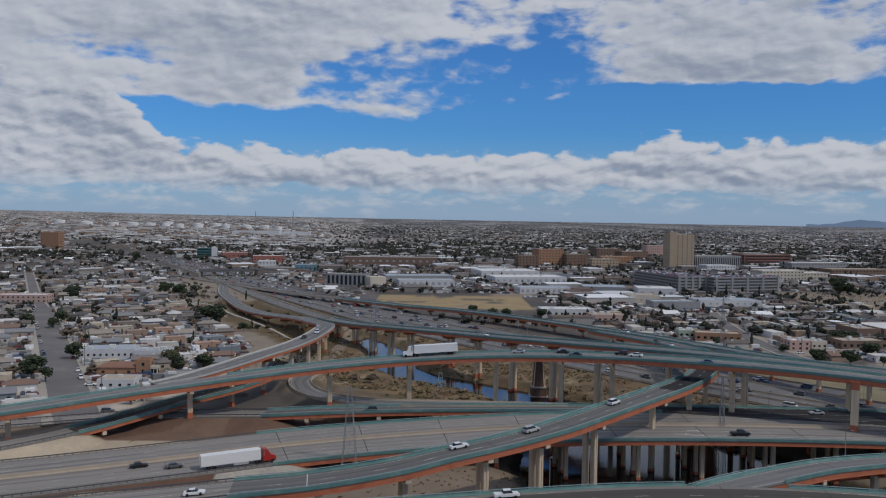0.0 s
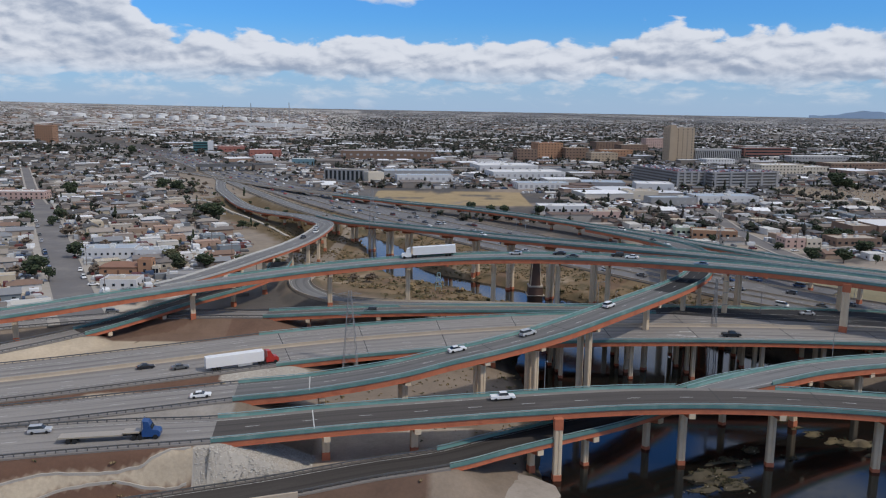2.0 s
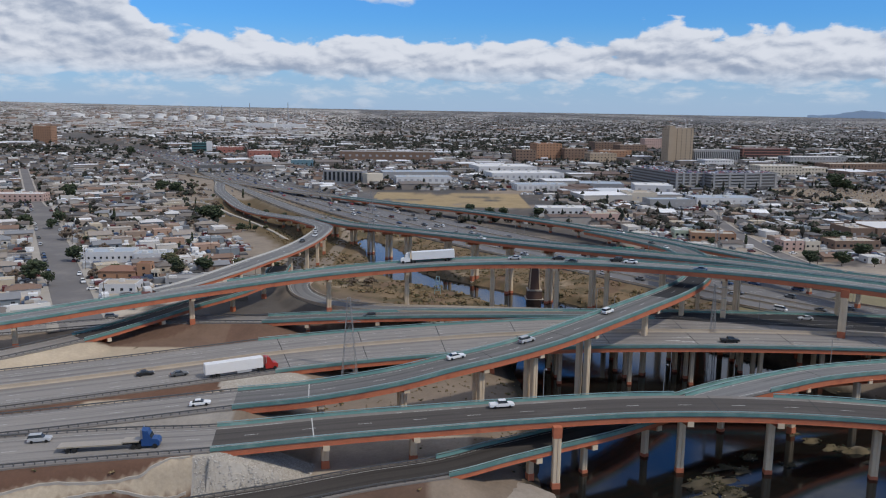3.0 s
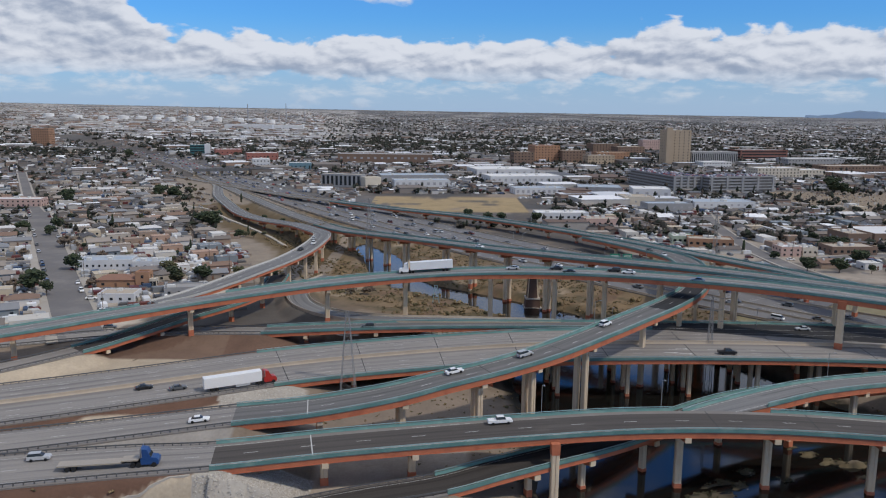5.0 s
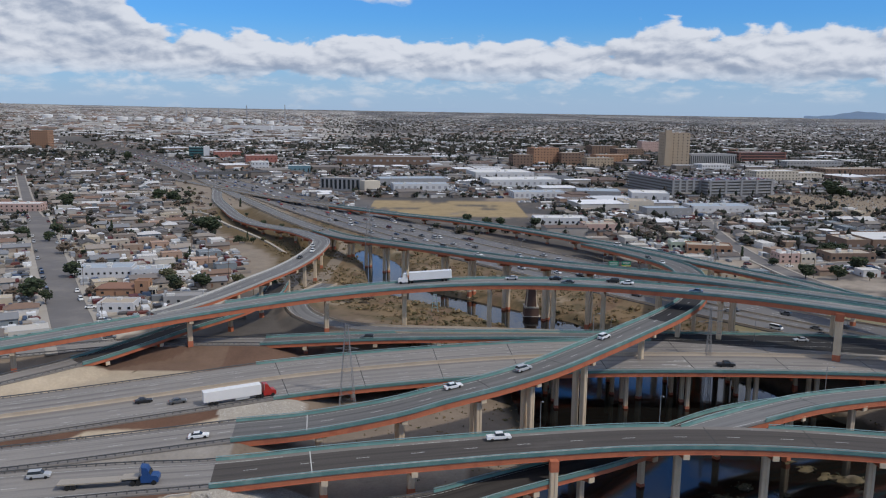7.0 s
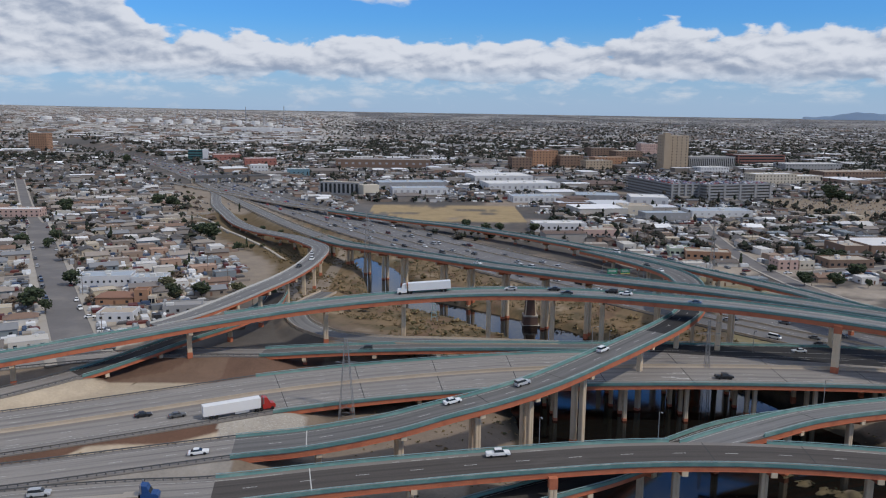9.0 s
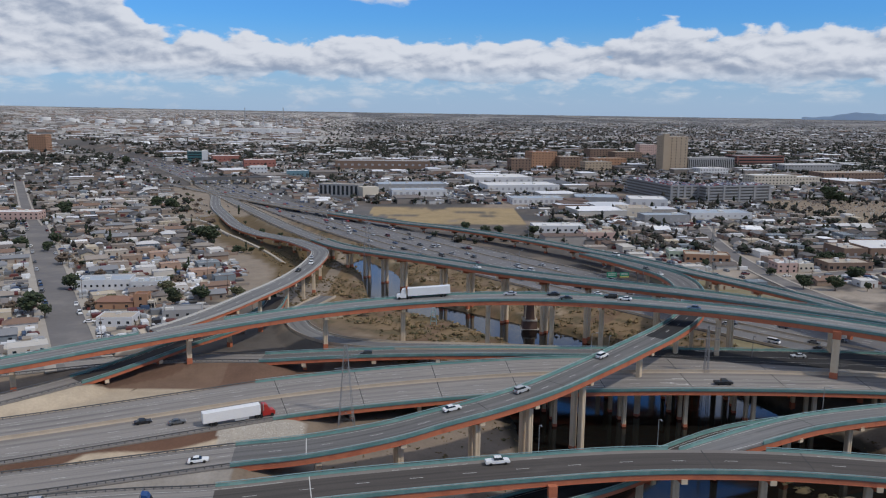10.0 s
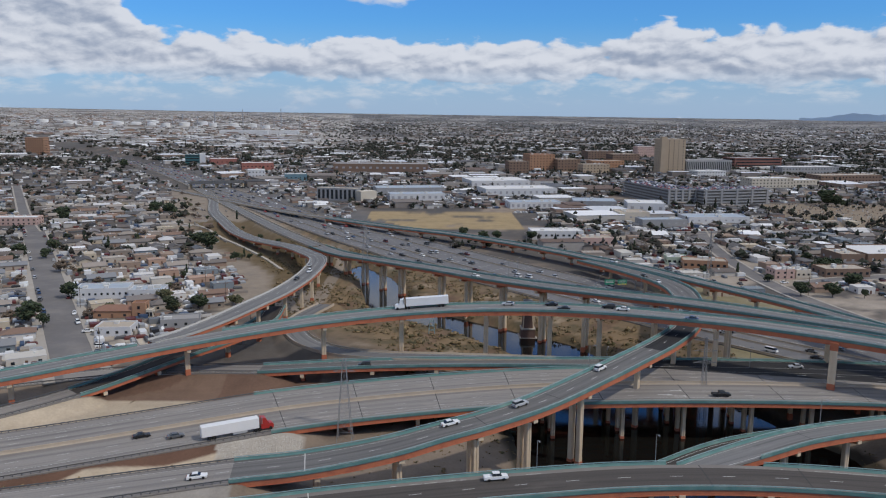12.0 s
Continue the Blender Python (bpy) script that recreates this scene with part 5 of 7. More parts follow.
B("apartment_tower", "orange brick apartment tower standing over houses", (-752, 1556), 34, 24, 32, 0.0, MB["orange"], MB["roofg"], 10, 8, 5, win=(2.0, 1.4))
B("glass_office", "small teal glass office block with white frame", (-415, 1405), 24, 22, 18, 0.25, MB["teal"], MB["roofw"], 4, 0, 0, band=True)
B("stair_core", "white panel wing of the glass office", (-399, 1409), 9, 22, 19, 0.25, MB["white"], MB["roofw"], 4, 0, 0)
B("warehouse", "white metal warehouse with a broad white roof", (82, 1072), 78, 56, 8, 0.2, MB["white"], MB["roofw"], 1, 8, 4, win=(3, 2.4))
B("warehouse", "white metal warehouse with loading doors", (98, 955), 86, 44, 8, 0.19, MB["white"], MB["roofw"], 1, 12, 4, win=(2.6, 3))
B("warehouse", "low grey-blue warehouse with loading doors", (102, 822), 54, 24, 6, 0.15, MB["white"], MB["roofb"], 1, 10, 3, win=(2.6, 3))
B("warehouse", "long low white depot with metal roof", (-19, 882), 60, 22, 7, 0.17, MB["white"], MB["roofb"], 1, 9, 3, win=(3, 3))
B("warehouse", "row of grey metal workshops with pale roofs", (-30, 960), 80, 36, 7, 0.19, MB["grey"], MB["roofb"], 1, 9, 3, win=(3, 3))
B("depot", "very long dark depot with a grey roof and brown wall", (-85, 1318), 150, 46, 12, 0.02, MB["brown"], MB["roofg"], 1, 14, 4, win=(4, 3))
B("brick_block", "tan brick institutional block with pale window bays", (134, 1305), 33, 22, 18, 0.22, MB["brown"], MB["rooft"], 4, 6, 4)
B("brick_block", "large red-brown brick institutional building", (178, 1378), 44, 36, 26, 0.22, MB["orange"], MB["roofr"], 6, 8, 5)
B("brick_block", "lower brown brick institutional wing", (222, 1366), 40, 30, 19, 0.22, MB["brown"], MB["rooft"], 4, 7, 5)
B("brick_block", "tan brick wing with a pale flat roof", (262, 1330), 46, 24, 13, 0.22, MB["tan"], MB["roofg"], 3, 8, 4)
B("brick_block", "long orange brick hall with a flat roof", (300, 1420), 60, 26, 14, 0.22, MB["orange"], MB["rooft"], 3, 10, 4)
B("brick_block", "brown brick block with pale attic band", (333, 1650), 56, 34, 20, 0.22, MB["brown"], MB["roofg"], 5, 9, 5)
B("brick_block", "brown brick block beside the hospital", (372, 1600), 56, 34, 17, 0.22, MB["brown"], MB["rooft"], 4, 9, 5)
B("apartment_block", "pink and white apartment block", (464, 1790), 44, 24, 24, 0.22, MB["pink"], MB["roofw"], 7, 9, 4)
B("brick_block", "dark red brick hospital wing", (568, 1446), 92, 40, 20, 0.2, MB["red"], MB["roofg"], 4, 16, 6, band=True)
B("hospital_wing", "grey concrete hospital wing with tall fins", (452, 1356), 84, 34, 20, 0.22, MB["grey"], MB["roofg"], 1, 24, 8, win=(1.6, 14))
B("clinic", "low white clinic with flat roof", (426, 1258), 48, 26, 9, 0.2, MB["white"], MB["roofw"], 2, 10, 5)
B("clinic", "cream clinic with two rows of windows", (447, 1082), 62, 28, 12, 0.2, MB["cream"], MB["roofw"], 3, 12, 5)
B("clinic", "low white medical office", (500, 1100), 40, 26, 9, 0.2, MB["cream"], MB["roofw"], 2, 8, 5)
B("school", "long grey school with white front", (612, 1335), 104, 34, 12, 0.2, MB["grey"], MB["roofw"], 2, 18, 5)
B("brick_block", "long brown brick hall", (600, 1180), 100, 34, 10, 0.2, MB["brown"], MB["rooft"], 2, 18, 5)
B("warehouse", "white box warehouse with white roof", (209, 798), 36, 34, 9, -0.12, MB["white"], MB["roofw"], 1, 4, 3, win=(3, 3))
B("warehouse", "grey metal warehouse with bluish roof", (165, 830), 44, 36, 7, -0.12, MB["grey"], MB["roofb"], 1, 5, 3, win=(3, 3))
B("workshop", "square tan stucco workshop", (178, 724), 27, 24, 8, 0.05, MB["cream"], MB["rooft"], 1, 4, 3)
B("warehouse", "long shed with pale blue metal roof", (252, 722), 56, 26, 5, 0.1, MB["white"], MB["roofb"], 1, 9, 4)
B("warehouse", "low warehouse with pale roof", (196, 690), 40, 18, 6, 0.12, MB["grey"], MB["roofb"], 1, 6, 3)
B("warehouse", "wide white-roofed warehouse beside a car park", (312, 534), 66, 38, 6.5, 0.08, MB["brown"], MB["roofw"], 1, 8, 5)
B("workshop", "dark brown flat-roofed workshop", (268, 520), 16, 24, 7, 0.08, MB["brown"], MB["rooft"], 1, 3, 3)
B("shop_row", "long tan shop row with flat roof", (246, 478), 28, 16, 4.6, 0.08, MB["brown"], MB["rooft"], 1, 7, 3)
B("shop", "pink stucco shop building", (206, 470), 12, 12, 5.2, 0.05, MB["pink"], MB["roofw"], 2, 3, 3, win=(1.2, 1.1))
B("shop", "cream stucco shop with square windows", (218, 471), 9, 10, 4.6, 0.05, MB["cream"], MB["roofw"], 1, 3, 3, win=(1.2, 1.1))
B("shop_row", "orange stucco shop row with flat roof", (170, 499), 27, 14, 4.8, -0.2, MB["orange"], MB["rooft"], 1, 7, 3)
B("shop", "pale green stucco shop", (156, 512), 13, 12, 4.6, -0.1, MB["green"], MB["roofw"], 1, 4, 3)
B("shop_row", "white shop row with pink front and stepped gables", (94, 616), 40, 18, 6, 0.05, MB["white"], MB["roofw"], 1, 9, 3)
B("shop", "tan shop with white roof", (118, 583), 25, 16, 6, 0.05, MB["pink"], MB["rooft"], 1, 6, 3)
B("store", "red-fronted store with flat roof", (-365, 1418), 46, 28, 11, 0.35, MB["redpaint"], MB["roofw"], 1, 6, 3)
B("store", "red and white strip mall", (-287, 1324), 50, 28, 11, 0.3, MB["redpaint"], MB["roofw"], 1, 8, 3)
B("warehouse", "long white refinery shed with a pale roof", (-610, 2640), 150, 50, 11, 0.1, MB["white"], MB["roofw"], 1, 8, 2)
B("warehouse", "wide pale refinery shed", (-500, 2700), 110, 44, 10, 0.1, MB["white"], MB["roofw"], 1, 6, 2)
B("store", "white box store beside the interstate", (-254, 1165), 24, 22, 11, 0.25, MB["white"], MB["roofw"], 2, 5, 3)
B("store", "blue-fronted store beside the interstate", (-190, 1118), 30, 20, 9, 0.2, MB["bluew"], MB["roofw"], 1, 5, 3)
B("motel", "long low motel with white roof and pink walls", (-346, 668), 40, 16, 6, 0.1, MB["pink"], MB["roofw"], 2, 10, 3, win=(1.3, 1.2))
B("hall", "white hall with pale blue metal roof", (-168.5, 408.5), 26, 14, 4.8, 0.17, MB["white"], MB["roofb"], 1, 9, 3, win=(1.0, 1.1))
B("hall_wing", "white wing with pale blue metal roof", (-146, 408.5), 17, 12, 4.2, 0.1, MB["white"], MB["roofb"], 1, 4, 3, win=(1.0, 1.1))
villa = house("hip", 17, 9, 3.5, (-147.5, 368), 0.06, "orange stucco villa with a rust tiled hip roof")
for ob in villa.children:
    if ob.name.startswith(("wall", "roof")):
        ob.data.materials[0] = MB["orange" if ob.name.startswith("wall") else "roofr"]
BUSY.append((-147, 368, 10))
B("tower_house", "square orange stucco tower of the villa", (-135.3, 367), 6.2, 6.2, 6.3, 0.06, MB["orange"], MB["roofr"], 2, 1, 1, win=(1.2, 1.4), units=0)
B("garage", "cream porch building with white arches", (-130.4, 365.8), 3, 4, 3.2, 0.06, MB["cream"], MB["roofw"], 1, 2, 1, win=(1.2, 2), units=0)
B("bungalow", "white bungalow with pale flat roof", (-135.5, 338.5), 15, 11, 3.4, 0.06, MB["white"], MB["rooft"], 1, 4, 2, win=(1.2, 1.1), units=1)
B("bungalow", "grey bungalow with pale metal roof", (-112, 352), 17, 10, 3.4, 0.25, MB["grey"], MB["roofg"], 1, 4, 2, win=(1.2, 1.1), units=1)
# refinery and tanks on the far rise
TANKS = ((-1364, 2874, 18, 12), (-1258, 2847, 22, 11), (-1165, 2855, 17, 11), (-1110, 2890, 20, 11), (-1050, 2900, 18, 10), (-985, 2870, 15, 11), (-930, 2851, 15, 13), (-886, 2921, 19, 13), (-830, 2960, 16, 14),
         (-780, 2900, 14, 15), (-720, 2960, 17, 12), (-660, 2990, 15, 13), (-1020, 2990, 20, 12), (-600, 2940, 13, 12))
for x, y, h in ((-905, 2960, 42), (-860, 2990, 34), (-800, 3000, 50), (-742, 2990, 38), (-700, 3010, 62), (-640, 3040, 44), (-560, 3010, 70), (-590, 3030, 36), (-950, 2990, 30), (-500, 3060, 40)):
    bm = bmesh.new()
    prism(bm, [(2.2 * math.cos(a), 2.2 * math.sin(a), -3) for a in np.linspace(0, 5.5, 8)], [(1.3 * math.cos(a), 1.3 * math.sin(a), h) for a in np.linspace(0, 5.5, 8)])
    stack = part("chimney", bm, M["steel"])
    stack.location = (x, y, gz(x, y))
    tagged(stack, "slim grey steel refinery chimney among the tanks", "chimney", "chimneys of the refinery")
for x, y, r, h in TANKS:
    z = gz(x, y)
    bm = bmesh.new()
    ring = [(r * math.cos(a), r * math.sin(a)) for a in np.linspace(0, 2 * math.pi, 24, endpoint=False)]
    prism(bm, [(p, q, -3) for p, q in ring], [(p, q, h) for p, q in ring], cap=False)
    top = bm.verts.new((0, 0, h + r * 0.12))
    bm.verts.ensure_lookup_table()
    for i in range(24):
        bm.faces.new((bm.verts[24 + i], bm.verts[24 + (i + 1) % 24], top))
    tank = part("storage_tank", bm, MB["roofw"])
    tank.location = (x, y, z)
    tagged(tank, "round white steel storage tank on the far rise", "tank", "tanks of the refinery")

# car park garage: two wings that meet at a corner, open decks
def deck_garage(c, w, d, rot, storeys=5):
    z = gz(*c)
    root = empty("parking_garage", (*c, z), "grey concrete parking garage with open horizontal decks", "garage")
    root.rotation_euler = (0, 0, rot)
    for s in range(storeys + 1):
        bm = bmesh.new()
        box(bm, -w / 2, -d / 2, s * 3.2 - 0.3, w / 2, d / 2, s * 3.2)
        part("deck", bm, MB["grey"], root)
        for x0, y0, x1, y1 in ((-w / 2, -d / 2 - 0.02, w / 2, -d / 2 + 0.3), (-w / 2 - 0.02, -d / 2 + 0.3, -w / 2 + 0.3, d / 2), (w / 2 - 0.3, -d / 2 + 0.3, w / 2 + 0.02, d / 2)):
            bm = bmesh.new()
            box(bm, x0, y0, s * 3.2 - 0.6, x1, y1, s * 3.2 + 1.0)
            part("spandrel", bm, MB["grey"], root)
    for q in (-0.46, -0.23, 0.0, 0.23, 0.46):
        bm = bmesh.new()
        box(bm, q * w - 1.2, -d / 2 - 0.35, -2, q * w + 1.2, -d / 2 + 0.8, storeys * 3.2 + 1)
        part("column", bm, MB["grey"], root)
    bm = bmesh.new()
    box(bm, -w / 2 + 2, -d / 2 + 2, 0, w / 2 - 2, d / 2 - 2, storeys * 3.2 - 0.4)
    part("core", bm, M["slab"], root)
    BUSY.append((c[0], c[1], max(w, d) / 2))
    return root


GAR = [deck_garage((318, 872), 84, 34, 0.30), deck_garage((252, 905), 34, 108, 0.22)]
# striped office slab beside the interstate
root = B("office_block", "grey concrete office slab with dark vertical window strips", (-102, 872), 44, 16, 13, -0.22, MB["grey"], MB["rooft"], 1, 9, 0, win=(2.6, 10))
bm = bmesh.new()
box(bm, -9, -6, -2, 9, 6, 12)
ob = part("annex", bm, MB["cream"])
ob.location, ob.rotation_euler = (-71, 856, gz(-71, 856)), (0, 0, 0.5)
tagged(ob, "plain cream stucco annex of the office slab", "building")
# street overpass across the interstate
ov = empty("overpass", (0, 0, 0), "dark grey street overpass crossing the interstate", "bridge")
bm = bmesh.new()
A0, A1 = Vector((-297, 987, 9.5)), Vector((-238, 1015, 9.5))
dd = (A1 - A0).normalized()
nn = Vector((-dd.y, dd.x, 0)) * 7
prism(bm, [A0 - nn, A0 + nn, A0 + nn + Vector((0, 0, 1.6)), A0 - nn + Vector((0, 0, 1.6))], [A1 - nn, A1 + nn, A1 + nn + Vector((0, 0, 1.6)), A1 - nn + Vector((0, 0, 1.6))])
part("deck", bm, M["slab"], ov)
for sd in (-1, 1):
    bm = bmesh.new()
    o = nn * sd * 1.02
    prism(bm, [A0 + o, A0 + o * 0.95, A0 + o * 0.95 + Vector((0, 0, 2.8)), A0 + o + Vector((0, 0, 2.8))], [A1 + o, A1 + o * 0.95, A1 + o * 0.95 + Vector((0, 0, 2.8)), A1 + o + Vector((0, 0, 2.8))])
    part("parapet", bm, M["guard"], ov)
for q in (0.02, 0.25, 0.5, 0.75, 0.98):
    p = A0.lerp(A1, q)
    bm = bmesh.new()
    box(bm, p.x - 1, p.y - 5, 2, p.x + 1, p.y + 5, 9.6)
    part("pier", bm, M["pier"], ov)

# houses: the near neighbourhood as things of their own
spots = []
ang = math.atan2(ST_U.y, ST_U.x)
for v in np.arange(-10, 640, 20.5):
    for u in np.arange(-190, 190, 17.5):
        x, y = town(u + rnd.uniform(-2.5, 2.5) + (8 if int(v / 20.5) % 2 else 0), v + rnd.uniform(-3, 3))
        if abs(u) < 15 or x < -0.60 * y - 10 or y < 285 or x > -84 - 0.28 * (y - 380) or rnd.random() < 0.10:
            continue
        if abs(v - 151) < 9 and u < 0 or abs(v - 377) < 9 or (abs(v - 560) < 9 and u > 0) or 388 < v < 412:
            continue
        spots.append((x, y, ang + rnd.choice((0, 0, 0, math.pi, math.pi / 2)) + rnd.uniform(-0.06, 0.06)))
ramp_xy = WAY["S"].p[:, :2]
spots = [q for q in spots if ((ramp_xy[:, 0] - q[0]) ** 2 + (ramp_xy[:, 1] - q[1]) ** 2).min() > 44 ** 2]
n_left = scatter_houses(spots, 215)
spots = []
for y in np.arange(405, 700, 23):
    for x in np.arange(110, 430, 20):
        px, py = x + rnd.uniform(-4, 4), y + rnd.uniform(-4, 4) + 0.12 * x
        if px > 0.60 * py + 10 or rnd.random() < 0.25:
            continue
        spots.append((px, py, 0.12 + rnd.choice((0, math.pi, math.pi / 2)) + rnd.uniform(-0.1, 0.1)))
n_right = scatter_houses(spots, 90, ("flat", "flat", "gable"))

# far houses and sheds, joined; on the slow climb to the far mesas they get smaller, as the true plain runs on for many miles
def shrink(q):
    t = min(max((q - 1900) / 3050, 0), 1)
    return max(0.22, 1 - 0.95 * t * t * (3 - 2 * t))


def far_town(count, r0, r1, seed, name, label, size):
    rs = np.random.RandomState(seed)
    r = random.Random(seed)
    qs = r0 * np.exp(rs.rand(count) * math.log(r1 / r0))
    ths = rs.uniform(-0.58, 0.58, count)
    xs, ys = qs * np.sin(ths), qs * np.cos(ths)
    built, trade = fbm(xs, ys, 210.0, 61), fbm(xs, ys, 330.0, 67)
    verts, faces, mats = [], [], []
    for q, x, y, bu, tr_ in zip(qs.tolist(), xs.tolist(), ys.tolist(), built.tolist(), trade.tolist()):
        left = x < -0.14 * y
        works = left and 2000 < y < 3900
        if bu < -0.35 or (not left and q > 1650 and r.random() < 0.35):
            continue
        big = r.random() < ((0.16 if tr_ > 0.0 else 0.03) if not left else (0.3 if works else 0.02)) * (1.0 if q < 1700 or works else 0.4)
        k = shrink(q)
        a = r.uniform(*size) * k * (r.uniform(2.4, 4.6) if big else 1.0)
        b = a * r.uniform(0.45, 0.9)
        if q < 1500 and not free(x, y, a * 0.45):
            continue
        if ((I10.p[:, 0] - x) ** 2 + (I10.p[:, 1] - y) ** 2).min() < (34 + a / 2) ** 2:
            continue
        if (-75 < x < 100 and 570 < y < 800) or (x > 330 and 640 < y < 880 and x > 0.30 * y + 90):
            continue
        if q < 1100 and ((ramp_xy[:, 0] - x) ** 2 + (ramp_xy[:, 1] - y) ** 2).min() < (34 + a / 2) ** 2:
            continue
        h = r.uniform(2.6, 3.8) * k * (1.9 if big else 1.0)
        rot = (ang if left else 0.15) + r.choice((0, math.pi / 2)) + r.uniform(-0.05, 0.05)
        z = gz(x, y)
        c, s = math.cos(rot), math.sin(rot)

        def tr(px, py, pz):
            return (x + c * px - s * py, y + s * px + c * py, z + pz)
        i = len(verts)
        verts += [tr(px, py, pz) for pz in (-1, h) for px, py in ((-a / 2, -b / 2), (a / 2, -b / 2), (a / 2, b / 2), (-a / 2, b / 2))]
        faces += [(i, i + 1, i + 5, i + 4), (i + 1, i + 2, i + 6, i + 5), (i + 2, i + 3, i + 7, i + 6), (i + 3, i, i + 4, i + 7)]
        i = len(verts)
        e = 0.4 * k
        rise = 0.25 * k if big or r.random() < 0.4 else b * 0.2
        verts += [tr(px, py, pz) for px, py, pz in ((-a / 2 - e, -b / 2 - e, h - 0.05), (a / 2 + e, -b / 2 - e, h - 0.05), (a / 2 + e, b / 2 + e, h - 0.05), (-a / 2 - e, b / 2 + e, h - 0.05), (-a / 2 - e, 0, h + rise), (a / 2 + e, 0, h + rise))]
        faces += [(i, i + 1, i + 5, i + 4), (i + 2, i + 3, i + 4, i + 5), (i + 1, i + 2, i + 5), (i + 3, i, i + 4)]
        mats += [0] * 4 + [2 if r.random() < (0.7 if works else 0.6 if big else 0.18 if q < 2000 else 0.42 if left else 0.36) else 1] * 4
    me = bpy.data.meshes.new(name)
    me.from_pydata(verts, [], faces)
    for mm in (FAR_WALLS, FAR_ROOFS, WHITE_ROOFS):
        me.materials.append(mm)
    me.polygons.foreach_set("material_index", np.array(mats, dtype=np.int32))
    me.update()
    tagged(new(name, me), label, "houses", "", "stuff")


far_town(3300, 560, 1500, 11, "distant_houses", "many small low houses with grey and tan roofs", (8.0, 12.5))
far_town(15000, 1400, 4900, 12, "far_city_roofs", "hazy far city of low pale roofs", (8.5, 14))
far_town(11000, 3000, 4930, 13, "farthest_city_roofs", "hazy farthest edge of the city under the horizon", (11, 20))

# parked cars, sheds and yard clutter, joined
CLUTTER = palette("parked_car_paint", [(0.62, 0.62, 0.61), (0.30, 0.31, 0.32), (0.03, 0.03, 0.032), (0.08, 0.08, 0.085), (0.05, 0.08, 0.14), (0.11, 0.03, 0.027), (0.72, 0.72, 0.71), (0.28, 0.24, 0.19), (0.16, 0.17, 0.18), (0.45, 0.45, 0.44)], 0.5, "island")
rs = np.random.RandomState(77)
verts, faces = [], []
for _ in range(15000):
    q = 300 * math.exp(rs.rand() * math.log(1650 / 300))
    th = rs.uniform(-0.57, 0.57)
    x, y = q * math.sin(th), q * math.cos(th)
    town_side = x < -84 - 0.28 * (y - 380)
    if not (town_side or x > 120 or y > 720) or (x > 330 and 640 < y < 880 and x > 0.30 * y + 90) or (-75 < x < 95 and 640 < y < 800) or (x < 215 and 285 < y < 465 and x > 100) or (x > 0 and y < 430) or not free(x, y, 1.6):
        continue
    if ((ramp_xy[:, 0] - x) ** 2 + (ramp_xy[:, 1] - y) ** 2).min() < 42 ** 2 or ((I10.p[:, 0] - x) ** 2 + (I10.p[:, 1] - y) ** 2).min() < 36 ** 2:
        continue
    rows_of = 1 if rs.rand() < 0.7 or town_side or y < 640 else rs.randint(3, 9)
    rot = (ang if town_side else 0.15) + (math.pi / 2 if rs.rand() < 0.5 else 0.0)
    c, s = math.cos(rot), math.sin(rot)
    for n in range(rows_of):
        shed = rs.rand() < 0.2
        a, b, h = (rs.uniform(1.2, 3), rs.uniform(1, 2), rs.uniform(1.8, 2.6)) if shed else (2.25, 0.9, 1.42)
        ox, oy = x - s * n * 2.7, y + c * n * 2.7
        z, i = gz(ox, oy), len(verts)
        for dz, e in ((-0.1, 1.0), (h * 0.62, 1.0), (h, 0.98 if shed else 0.66)):
            verts += [(ox + c * px * e - s * py * e, oy + s * px * e + c * py * e, z + dz) for px, py in ((-a, -b), (a, -b), (a, b), (-a, b))]
        for k in (0, 4):
            faces += [(i + k + j, i + k + (j + 1) % 4, i + k + 4 + (j + 1) % 4, i + k + 4 + j) for j in range(4)]
        faces.append((i + 8, i + 9, i + 10, i + 11))
mesh_part("parked_cars", verts, faces, CLUTTER)
tagged(bpy.data.objects["parked_cars"], "many small parked cars and sheds in the yards", "parked cars", "", "stuff")

# pale broken edge of the canal below the curved ramp
canal = Road([(-226, 690, 4.2, 2.2, G_), (-204, 672, 4.2, 2.2, G_), (-186, 655, 4.2, 2.4, G_), (-161, 607, 4.1, 2.4, G_), (-135, 566, 3.9, 2.4, G_), (-109, 520, 3.5, 2.2, G_), (-91, 482, 3.4, 2.0, G_)], 3.0)
canal.p[:, 2] = ground(canal.p[:, 0], canal.p[:, 1]) + 0.3
root = empty("canal_edge", (0, 0, 0), "pale broken concrete edge of a dry canal", "canal", "", "structure")
canal.sweep("coping", [(-1, 0, -0.8), (-1, 0.3, 0.35), (1, -0.3, 0.45), (1, 0, -0.8)], M["riprap"], root)

